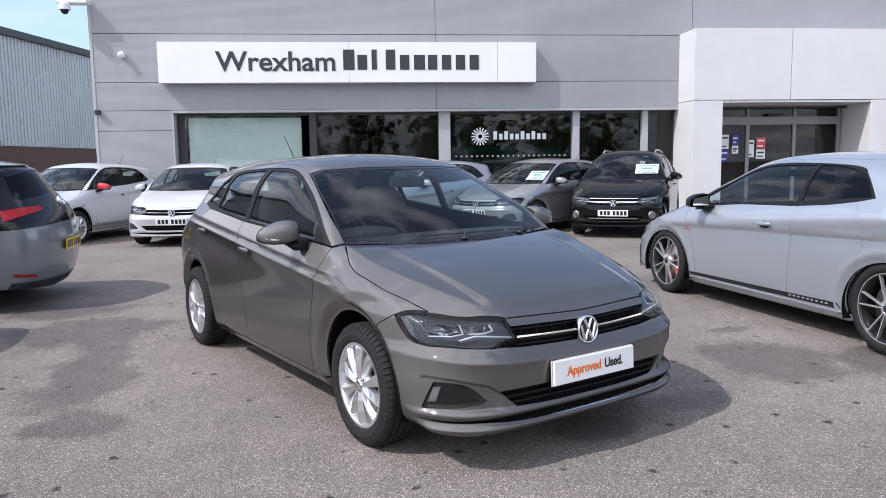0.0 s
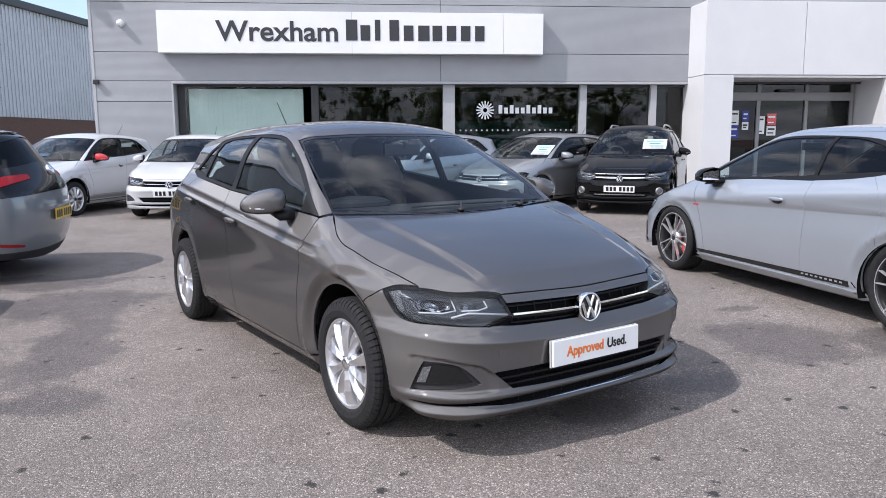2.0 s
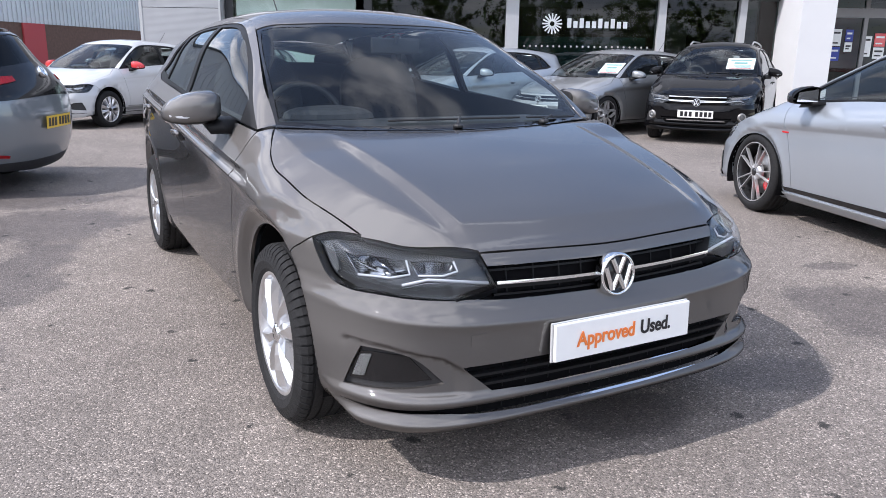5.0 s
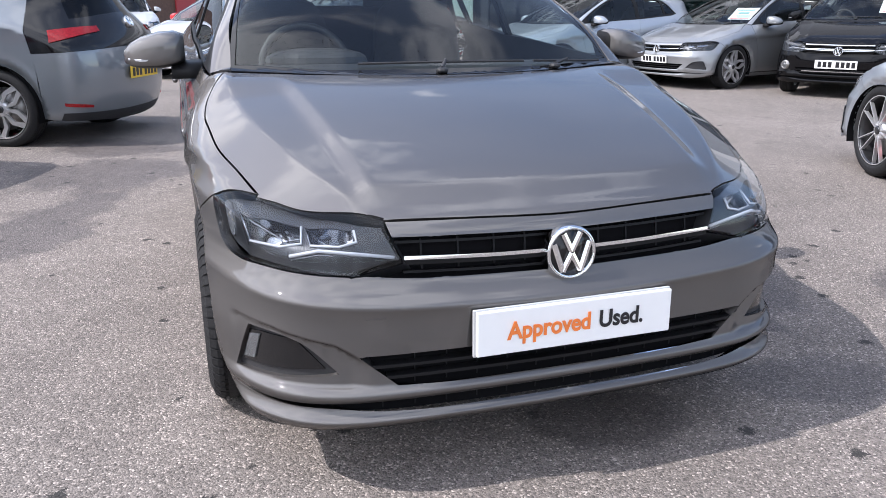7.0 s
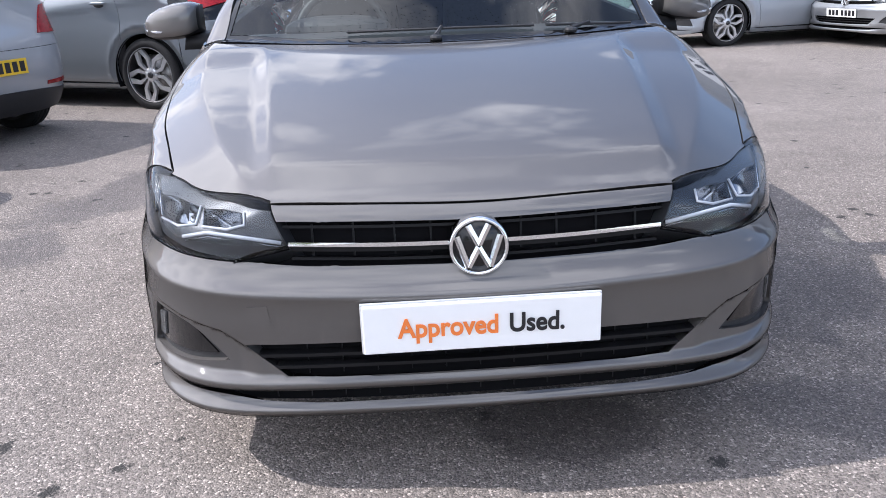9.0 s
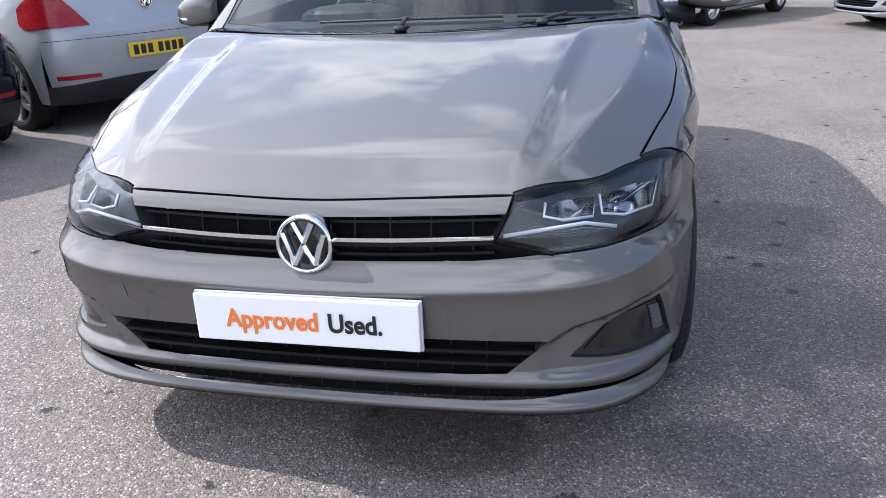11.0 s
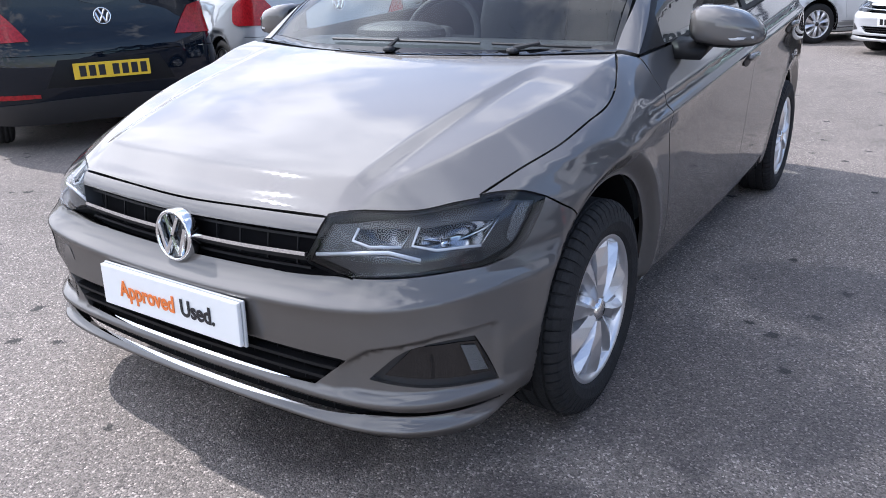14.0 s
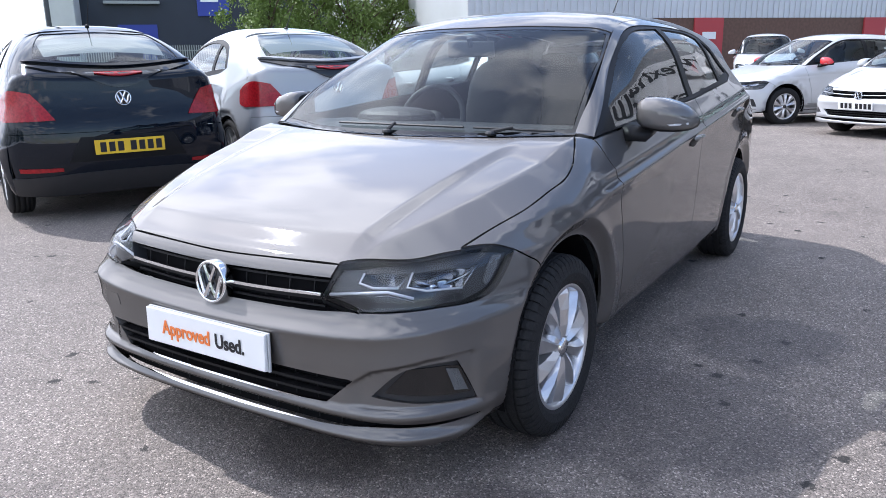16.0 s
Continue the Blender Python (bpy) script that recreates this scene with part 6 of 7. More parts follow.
part("plate_backing", moved(box(-0.004, 0.004, -0.264, 0.264, -0.059, 0.059, 0.003), Matrix.Translation((-0.004, 0, 0.416)) @ Matrix.Rotation(radians(2), 4, "Y")), PLATE_CLEAR, hero, "pale backing board")
plate = part("plate_board", moved(box(-0.006, 0.006, -0.26, 0.26, -0.0555, 0.0555, 0.004), Matrix.Translation((-0.016, 0, 0.418)) @ Matrix.Rotation(radians(2), 4, "Y")), PLATE_WHITE, hero, "white dealer plate with orange and black words")
lettering("word", "Approved", 0.062, INK_ORANGE, plate, Matrix.Translation((-0.024, 0.074, 0.418)) @ pose(0, 0, 0, 90, 0, -90), 0.0008, "orange word", width=0.218, bold=0.024)
lettering("word", "Used.", 0.062, INK_BLACK, plate, Matrix.Translation((-0.024, -0.118, 0.418)) @ pose(0, 0, 0, 90, 0, -90), 0.0008, "black word", width=0.120, bold=0.024)

# ---------------------------------------------------------------- the other cars
SIDE_WHEEL = make_wheel("alloy", 0.308, 0.19, "plain", ALLOY, ALLOY)
THIN_WHEEL = make_wheel("thin", 0.325, 0.21, "thin", ALLOY_DARK, ALLOY_CUT, RED_TRIM)
BLADE_WHEEL = make_wheel("blade", 0.335, 0.20, "blade", ALLOY_DARK, ALLOY_CUT)
LOW = dict(grid=0.052, edge=0.035, headlining_made=HEADLINING)


def front_plate(root, body, z=0.44):
    number_plate(root, on_skin(body, (0.0, 0.0, z), "front", 0.012))


def rear_plate(root, body, z, x=4.0):
    m = on_skin(body, (x, 0.0, z), "back", 0.012)
    number_plate(root, m, True)


def heading(nose, deg):
    """The pose of a car whose nose is at a place and which faces that way (degrees from +x)."""
    return pose(nose[0], nose[1], 0, 0, 0, deg + 180)


def parked(name, nose, deg, label, body, paintm, group="parked cars", badge_z=0.578, **o):
    root = thing(name, heading(nose, deg), label, "car", group)
    build_car(root, body, paintm, {**LOW, **o})
    round_badge(root, on_skin(body, (0.05, 0.0, badge_z * 1.0), "front", 0.010), 0.06)
    return root


def along(p, deg, d):
    return (p[0] + d * math.cos(radians(deg)), p[1] + d * math.sin(radians(deg)))


family_body = Body(spear=False, sx=1.055, sy=1.02, sz=1.0, line=(0.735, 0.035))
sport_body = Body(spear=False, sx=1.08, sy=1.02, sz=0.985, line=(0.735, 0.035))
suv_body = Body(spear=False, sx=1.0, sy=1.0, sz=1.075, top=[(0.80, 0.86), (0.95, 0.950), (1.2, 1.12), (1.5, 1.30), (1.68, 1.385), (1.80, 1.42), (2.0, 1.450), (2.3, 1.461), (2.8, 1.458), (3.3, 1.44), (3.7, 1.40), (3.9, 1.37), (4.1, 1.33)])
big_body = Body(spear=False, sx=1.05, sy=1.03, sz=1.06, rear=[(0.15, 4.02), (0.25, 4.10), (0.40, 4.16), (0.60, 4.18), (0.80, 4.16), (0.95, 4.10), (1.10, 4.00), (1.25, 3.90), (1.36, 3.82), (1.5, 3.70)])
dome_body = Body(spear=False, tuck=0.0, sx=1.057, sy=1.035, sz=1.05, back_axis=2.6, back_round=True, bulge=0.045, rear_plan=(0.16, 0.42, 0.16, 0.42),
                   top=[(0.85, 0.86), (1.0, 0.96), (1.2, 1.09), (1.5, 1.27), (1.75, 1.385), (2.0, 1.445), (2.4, 1.475), (2.8, 1.462), (3.1, 1.415), (3.4, 1.33), (3.65, 1.225), (3.85, 1.105), (3.98, 0.98), (4.1, 0.80), (4.3, 0.5)],
                   rear=[(0.15, 3.86), (0.25, 3.96), (0.40, 4.03), (0.55, 4.05), (0.70, 4.04), (0.85, 4.0), (1.0, 3.98), (1.3, 3.97), (1.5, 3.97)],
                   side=[(0.10, 0.72), (0.17, 0.775), (0.25, 0.82), (0.45, 0.845), (0.62, 0.845), (0.76, 0.838), (0.846, 0.826), (0.90, 0.806), (0.985, 0.772), (1.20, 0.69), (1.38, 0.580), (1.46, 0.50)])
DOME = dict(liner=0.78, grid=0.04, edge=0.03, no_rear=True, doors=3, mid=2.55, handle_x=2.3, roof_end=3.08, pane_rear=[[(2.66, 1.06), (3.02, 1.075)], [(3.02, 1.075), (2.95, 1.19), (2.80, 1.265), (2.66, 1.30)], [(2.66, 1.30), (2.66, 1.06)]], pane_quarter=None,
              pane_front=[[(1.45, 0.972), (2.58, 1.052)], [(2.58, 1.052), (2.58, 1.312)], [(2.58, 1.312), (2.3, 1.33), (2.0, 1.305), (1.7, 1.205), (1.45, 1.07)], [(1.45, 1.07), (1.45, 0.972)]],
              dlo=[(3.021, 1.06), (3.10, 1.085), (3.02, 1.2), (2.87, 1.295), (2.5, 1.355), (2.2, 1.35), (1.95, 1.312), (1.67, 1.215), (1.4, 1.075), (1.13, 0.937)],
              pillar=[(1.10, 0.72, 0.958), (1.24, 0.69, 1.05), (1.51, 0.64, 1.19), (1.77, 0.585, 1.315), (1.95, 0.56, 1.37), (2.4, 0.535, 1.41), (2.75, 0.51, 1.40), (3.03, 0.46, 1.37)],
              tail=[(3.07, 1.355), (3.30, 1.275), (3.52, 1.16), (3.68, 1.02), (3.77, 0.86), (3.82, 0.6), (3.78, 0.22)],
              rear_window=[[(3.14, 0.40, 1.37), (3.18, 0.0, 1.39), (3.14, -0.40, 1.37)], [(3.14, -0.40, 1.37), (3.42, -0.49, 1.27), (3.66, -0.52, 1.12)], [(3.66, -0.52, 1.12), (3.80, 0.0, 1.115), (3.66, 0.52, 1.12)], [(3.66, 0.52, 1.12), (3.42, 0.49, 1.27), (3.14, 0.40, 1.37)]],
              split=0.66, tail_lamps=[[[(3.60, 0.86, 0.90), (3.68, 0.81, 0.95), (3.80, 0.72, 0.968), (3.88, 0.60, 0.945)], [(3.88, 0.60, 0.945), (3.93, 0.54, 0.86), (3.96, 0.47, 0.752)], [(3.96, 0.47, 0.752), (3.88, 0.64, 0.742), (3.74, 0.82, 0.752)], [(3.74, 0.82, 0.752), (3.64, 0.86, 0.79), (3.60, 0.86, 0.90)]]], aerial_x=2.9)


def price_card(root, body, x=1.32, y=-0.42, w=0.42, h=0.28):
    """A paper price card standing inside the windscreen; its writing as plain bars."""
    q = body.on_top(x * body.s["sx"], y * body.s["sy"])[0]
    m = Matrix.Translation((q[0] + 0.05, q[1], q[2] - 0.05)) @ Matrix.Rotation(radians(-52), 4, "Y").inverted()
    card = part("price_card", moved(box(-0.002, 0.002, -w / 2, w / 2, -h / 2, h / 2), m), PAPER, root, "white price card with printed bars")
    part("print_bar", moved(box(-0.0035, -0.002, -0.10, 0.10, -0.01, 0.035), m), INK_GREEN, card)
    part("print_bar", moved(box(-0.0035, -0.002, -0.16, 0.16, 0.07, 0.10), m), INK_GREEN, card)
    for z in (-0.045, -0.07, -0.095):
        part("print_bar", moved(box(-0.0035, -0.002, -0.16, 0.15 + z, z - 0.006, z + 0.004), m), INK_GREEN, card)
    part("print_bar", moved(box(-0.0035, -0.002, -0.17, 0.17, -0.128, -0.115), m), RED_TRIM, card)


def rear_badge(root, body, p, r=0.055):
    m = on_skin(body, p, "back", 0.014)
    return round_badge(root, m, r)


INK_GREEN = material("grey_green_print", (0.20, 0.36, 0.34), 0.6)
suv = parked("small_suv", (2.22, 13.1), -107, "black small suv with a white price card inside the windscreen", suv_body, PAINT_BLACK, wheel=SIDE_WHEEL)
front_plate(suv, suv_body, 0.42)
price_card(suv, suv_body)
for z, h in ((0.655, 0.006), (0.60, 0.005), (0.33, 0.006)):
    part("chrome_bar", skin(suv_body, [[(0.08, 0.42, z + h), (0.06, 0, z + h), (0.08, -0.42, z + h)], [(0.08, -0.42, z - h), (0.06, 0, z - h), (0.08, 0.42, z - h)]], "front", off=0.008, gap=0.0, rim=0.01, grid=0.06, edge=0.05), CHROME, suv, smooth=True)
for sg in (1, -1):
    fm = on_skin(suv_body, (0.16, sg * 0.62, 0.40), "front", 0.012) @ Matrix.Rotation(math.pi, 4, "Z")
    fog = part("fog_lamp", moved(lathe([(0.0, 0.004), (0.042, 0.003), (0.048, 0.010), (0.058, 0.010), (0.066, -0.02)], 24, "x"), fm), STEEL, suv, "round metal-ringed fog lamp", True)
    part("lens", moved(lathe([(0.0, 0.012), (0.03, 0.010), (0.042, 0.005)], 20, "x"), fm), LENS_GRID, fog, "", True)
    bar = skin(suv_body, [[(0.10, 0.47, 0.650), (0.20, 0.64, 0.668), (0.32, 0.73, 0.675)], [(0.32, 0.73, 0.640), (0.20, 0.65, 0.628), (0.10, 0.48, 0.622)]], "front", off=0.003, gap=0.0, rim=0.006, grid=0.04, edge=0.03)
    part("light_guide", bar if sg > 0 else mirrored(bar), LENS_GRID, suv, "clear lamp unit", True)
for sg in (1, -1):
    rail = [suv_body.on_top(x, sg * 0.50)[0] + np.array((0, 0, 0.045 * min(1, 6 * (x - 1.95), 6 * (3.65 - x)))) for x in np.linspace(1.96, 3.64, 9)]
    part("roof_rail", tube(rail, 0.014, 6), ALLOY, suv)
mid_hatch = parked("hatchback_car", (-0.23, 13.97), -128, "mid grey hatchback with a price card inside the windscreen", family_body, PAINT_MID, wheel=BLADE_WHEEL)
front_plate(mid_hatch, family_body, 0.43)
price_card(mid_hatch, family_body)
silver = parked("hatchback_car", (-2.75, 13.3), -128, "silver hatchback parked before the showroom", family_body, PAINT_SILVER, wheel=BLADE_WHEEL)
front_plate(silver, family_body, 0.43)
PLAIN_BODY, CITY_BODY = Body(spear=False, line=(0.775, 0.05)), Body(spear=False, sx=0.97, sz=1.02, line=(0.775, 0.05))
plain_hatch = parked("hatchback_car", (-5.30, 12.1), -82, "white hatchback facing out before the showroom", PLAIN_BODY, PAINT_WHITE, wheel=SIDE_WHEEL)
front_plate(plain_hatch, PLAIN_BODY, 0.44)
CITY_DEG = -97
city = parked("hatchback_car", along(along((-7.3, 12.72), CITY_DEG, 0.76), CITY_DEG - 90, 0.82), CITY_DEG, "white hatchback with bright red door mirrors", CITY_BODY, PAINT_WHITE, wheel=SIDE_WHEEL, mirror_paint=RED_TRIM)
front_plate(city, CITY_BODY, 0.44)
for sg in (1, -1):
    for z0, z1 in ((0.262, 0.312), (0.322, 0.333)):
        st = skin(CITY_BODY, [[(1.20, z0), (2.93, z0)], [(2.93, z0), (2.92, z1)], [(2.92, z1), (1.19, z1)]], "roll", off=0.003, gap=0.0, rim=0.004, grid=0.06, edge=0.05)
        part("side_stripe", st if sg > 0 else mirrored(st), PAINT_MID, city, "grey side stripe", True)
SPORT_DEG = 109.6
sport_hatch = parked("hatchback_car", along(along((1.98, 7.68), SPORT_DEG, 0.842), SPORT_DEG - 90, 0.84), SPORT_DEG, "silver three-door hatchback with black side stripe and red calipers", sport_body, PAINT_SILVER, wheel=THIN_WHEEL, doors=3, mid=2.46, handle_x=2.22, mirror_paint=BLACK_GLOSS, privacy=True, grid=0.028, edge=0.02,
              pane_front=[[(1.30, 0.960), (2.47, 1.043)], [(2.47, 1.043), (2.475, 1.332)], [(2.475, 1.332), (2.0, 1.322), (1.82, 1.280), (1.66, 1.218), (1.30, 1.024)], [(1.30, 1.024), (1.30, 0.960)]],
              pane_rear=[[(2.51, 1.046), (3.12, 1.100)], [(3.12, 1.100), (2.99, 1.248), (2.86, 1.294), (2.72, 1.322), (2.515, 1.333)], [(2.515, 1.333), (2.51, 1.046)]], pane_quarter=None)
for sg in (1, -1):
    st = skin(sport_body, [[(1.15, 0.262), (2.95, 0.262)], [(2.95, 0.262), (2.93, 0.302)], [(2.93, 0.302), (1.15, 0.290)]], "roll", off=0.003, gap=0.0, rim=0.004, grid=0.07, edge=0.06)
    stripe = part("side_stripe", st if sg > 0 else mirrored(st), BLACK_GLOSS, sport_hatch, "black side stripe with plain silver bars", True)
    for k in range(9):
        x = 2.48 + k * 0.045
        q0 = sport_body.on_side(x * 1.08, 0.281 * 0.985)[0]
        part("name_bar", box(q0[0] - 0.016, q0[0] + 0.010, sg * (q0[1] + 0.004) - 0.001, sg * (q0[1] + 0.004) + 0.001, q0[2] - 0.006, q0[2] + 0.006), POST_GREY, stripe)
    ln = skin(sport_body, [[(1.18, 0.245), (2.96, 0.245)], [(2.96, 0.232), (1.18, 0.232)]], "roll", off=0.012, gap=0.0, rim=0.012, grid=0.07, edge=0.06)
    part("sill_strip", ln if sg > 0 else mirrored(ln), PAINT_SILVER, sport_hatch, "", True)
    q0 = sport_body.on_side(1.22 * 1.08, 0.70 * 0.985)[0]
    part("wing_flash", box(q0[0] - 0.10, q0[0] - 0.02, sg * q0[1] - 0.006, sg * q0[1] + 0.006, q0[2], q0[2] + 0.012), RED_TRIM, sport_hatch)
fin = skin(sport_body, [[(0.13, 0.66, 0.43), (0.24, 0.77, 0.44)], [(0.24, 0.77, 0.44), (0.31, 0.81, 0.24)], [(0.31, 0.81, 0.24), (0.14, 0.68, 0.23)], [(0.14, 0.68, 0.23), (0.13, 0.66, 0.43)]], "front", off=0.010, gap=0.0, rim=0.014, grid=0.04, edge=0.03)
both("bumper_fin", fin, BLACK_GLOSS, sport_hatch)
ROW = 195.5
ELECTRIC_POSE = along((-4.35, 7.3), ROW, 4.25)
electric = parked("hatchback_car", ELECTRIC_POSE, ROW, "slate grey hatchback with a gloss black tailgate", big_body, PAINT_SLATE, wheel=BLADE_WHEEL, grid=0.028, edge=0.02, gate_paint=BLACK_GLOSS, privacy=True, roof_paint=PAINT_BLACK, split=0.74,
                  tail_lamps=[[[(3.82, 0.80, 0.955), (3.96, 0.60, 0.955), (4.02, 0.42, 0.94)], [(4.02, 0.42, 0.94), (4.02, 0.42, 0.88)], [(4.02, 0.42, 0.88), (3.96, 0.60, 0.85), (3.83, 0.80, 0.82)], [(3.83, 0.80, 0.82), (3.82, 0.80, 0.955)]]])
rear_plate(electric, big_body, 0.57)
rear_badge(electric, big_body, (4.05, 0.0, 0.95))
part("roof_spoiler", skin(big_body, [[(3.45, 0.52, 1.3), (3.45, -0.52, 1.3)], [(3.45, -0.52, 1.3), (3.66, -0.50, 1.3), (3.80, 0.0, 1.3), (3.66, 0.50, 1.3), (3.45, 0.52, 1.3)]], "top", off=0.014, gap=0.0, rim=0.035, grid=0.05, edge=0.04), BLACK_GLOSS, electric, smooth=True)
both("rear_reflector", skin(big_body, [[(3.87, 0.76, 0.36), (3.98, 0.60, 0.345)], [(3.98, 0.60, 0.325), (3.87, 0.76, 0.335)]], "back", off=0.006, gap=0.0, rim=0.006, grid=0.05, edge=0.04), LAMP_RED, electric)
part("rear_skirt", skin(big_body, [[(3.86, 0.79, 0.27), (4.02, 0.30, 0.29), (4.02, -0.30, 0.29), (3.86, -0.79, 0.27)], [(3.82, -0.79, 0.20), (4.0, 0, 0.20), (3.82, 0.79, 0.20)]], "back", off=0.005, gap=0.0, rim=0.01, grid=0.07, edge=0.05), BLACK_TRIM, electric, smooth=True)


def dome_car(at, paintm, label, wheel):
    dome = parked("rounded_coupe", along(at, ROW, 4.28), ROW, label, dome_body, paintm, wheel=wheel, **DOME)
    number_plate(dome, on_skin(dome_body, (4.0, 0.0, 0.555), "back", 0.016), True)
    rear_badge(dome, dome_body, (4.0, 0.0, 0.90), 0.06)
    sp = skin(dome_body, [[(3.60, 0.575, 1.10), (3.80, 0.0, 1.105), (3.60, -0.575, 1.10)], [(3.66, -0.57, 1.055), (3.84, -0.30, 0.985), (3.92, 0.0, 0.965), (3.84, 0.30, 0.985), (3.66, 0.57, 1.055)]], "back", off=0.010, gap=0.0, rim=0.02, grid=0.035, edge=0.025)
    part("spoiler_panel", sp, BLACK_GLOSS, dome, "gloss black panel under the rear window", True)
    lip = skin(dome_body, [[(3.62, 0.575, 1.115), (3.80, 0.0, 1.12), (3.62, -0.575, 1.115)], [(3.63, -0.575, 1.09), (3.82, 0.0, 1.092), (3.63, 0.575, 1.09)]], "back", off=0.028, gap=0.0, rim=0.035, grid=0.035, edge=0.025)
    part("tail_spoiler", lip, paintm, dome, "", True)
    part("brake_lamp", skin(dome_body, [[(3.90, 0.17, 1.040), (3.91, 0.0, 1.042), (3.90, -0.17, 1.040)], [(3.91, -0.17, 1.020), (3.93, 0.0, 1.022), (3.91, 0.17, 1.020)]], "back", off=0.016, gap=0.0, rim=0.01, grid=0.04, edge=0.03), LAMP_RED, dome, smooth=True)
    both("rear_reflector", skin(dome_body, [[(3.82, 0.70, 0.43), (3.95, 0.46, 0.425)], [(3.95, 0.46, 0.402), (3.82, 0.70, 0.402)]], "back", off=0.006, gap=0.0, rim=0.006, grid=0.05, edge=0.04), LAMP_RED, dome)
    part("plate_recess", skin(dome_body, [[(4.0, 0.33, 0.63), (4.04, 0.0, 0.635), (4.0, -0.33, 0.63)], [(3.98, -0.42, 0.46), (4.02, 0.0, 0.455), (3.98, 0.42, 0.46)]], "back", off=0.002, gap=0.0, rim=0.004, grid=0.04, edge=0.03), BLACK_SATIN if paintm is PAINT_NAVY else paintm, dome, smooth=True)
    part("rear_skirt", skin(dome_body, [[(3.80, 0.79, 0.345), (3.97, 0.40, 0.375), (4.02, 0.0, 0.38), (3.97, -0.40, 0.375), (3.80, -0.79, 0.345)], [(3.76, -0.79, 0.19), (3.90, -0.4, 0.185), (3.94, 0, 0.185), (3.90, 0.4, 0.185), (3.76, 0.79, 0.19)]], "back", off=0.006, gap=0.0, rim=0.02, grid=0.035, edge=0.025), BLACK_TRIM, dome, smooth=True)
    for y in (-0.33, -0.43):
        part("exhaust_pipe", moved(lathe([(0.028, -0.10), (0.036, -0.10), (0.036, 0.02), (0.028, 0.02), (0.026, -0.08)], 20, "x"), Matrix.Translation((4.13, y, 0.285))), ALLOY_DARK, dome, "", True)
    return dome


dome_car((-3.45, 2.83), PAINT_NAVY, "blue-black rounded coupe with red tail lamps and a yellow plate", SIDE_WHEEL)
dome_car((-4.30, 4.68), PAINT_PALE, "silver-white rounded coupe with red tail lamps and dark skirts", BLADE_WHEEL)

# ---------------------------------------------------------------- distance: trees, far buildings, fence, small cars
GRASS = material("rough_grass", (0.09, 0.14, 0.035), 0.9, grain=0.35, size=6, bump=0.5, bump_size=20)
LEAF = material("spring_leaves", (0.15, 0.21, 0.05), 0.7, grain=0.4, size=3)
BARK = material("brown_bark", (0.09, 0.065, 0.045), 0.9, grain=0.3, size=12)
DARK_BLOCK = material("navy_cladding", (0.022, 0.028, 0.042), 0.6, grain=0.05, size=1)
BLUE_SIGN = material("blue_sign", (0.03, 0.05, 0.30), 0.5)
FENCE = material("galvanised_steel", (0.32, 0.33, 0.33), 0.5, 0.6)
PALE_BLOCK = material("pale_render", (0.55, 0.55, 0.53), 0.7, grain=0.04, size=1)
RED_POST = material("red_door", (0.40, 0.045, 0.05), 0.6)


def ray_place(deg, far):
    """A place on the ground so far from the walk's end, in degrees from +y to the left."""
    a = radians(deg)
    return 2.95 - far * math.sin(a), 3.31 + far * math.cos(a)


def bush_tree(at, height, spread, seed, label):
    rnd = random.Random(seed)
    root = thing("tree", pose(at[0], at[1], 0), label, "tree", "trees beyond the fence")
    limbs = [tube([(0, 0, 0), (0.1, 0.05, height * 0.3), (0.0, 0.1, height * 0.6)], [0.16, 0.12, 0.05], 8)]
    tips = []
    for k in range(9):
        a, h = rnd.uniform(0, 6.28), rnd.uniform(0.2, 0.55) * height
        p = (math.cos(a) * spread * 0.7, math.sin(a) * spread * 0.7, h + rnd.uniform(0.15, 0.4) * height)
        tips.append(p)
        limbs.append(tube([(0.05, 0.05, h), (p[0] * 0.5, p[1] * 0.5, (h + p[2]) / 2 + 0.1), p], [0.06, 0.04, 0.015], 6))
    part("trunk", join(*limbs), BARK, root)
    v, f = [], []
    clumps = [(rnd.gauss(0, spread * 0.45), rnd.gauss(0, spread * 0.45), height * rnd.uniform(0.22, 0.98), rnd.uniform(0.35, 0.8)) for _ in range(70)]
    for cx, cy, cz_, r in clumps:
        r *= 1.1 - 0.5 * cz_ / height
        for _ in range(110):
            d = Vector((rnd.gauss(0, 1), rnd.gauss(0, 1), rnd.gauss(0, 1))).normalized() * r * rnd.uniform(0.4, 1.05)
            c = Vector((cx, cy, cz_)) + d
            if c.z < 0.15:
                continue
            a = Vector((rnd.gauss(0, 1), rnd.gauss(0, 1), rnd.gauss(0, 1))).normalized() * 0.075
            b = a.orthogonal().normalized() * 0.04
            n = len(v)
            v += [tuple(c - a), tuple(c + b), tuple(c + a), tuple(c - b)]
            f.append((n, n + 1, n + 2, n + 3))
    part("crown", (v, f), LEAF, root, "fresh green leaves", kind="stuff")
    return root


for k, (deg, far, h, sp) in enumerate(((84.2, 36, 5.2, 1.9), (81.3, 38, 5.8, 2.5), (78.2, 37, 5.4, 2.2), (75.8, 39, 5.0, 1.8), (69.0, 40, 4.6, 1.8), (66.5, 41, 4.8, 2.0))):
    bush_tree(ray_place(deg, far), h, sp, 11 + k, "leafy green tree beyond the car park")

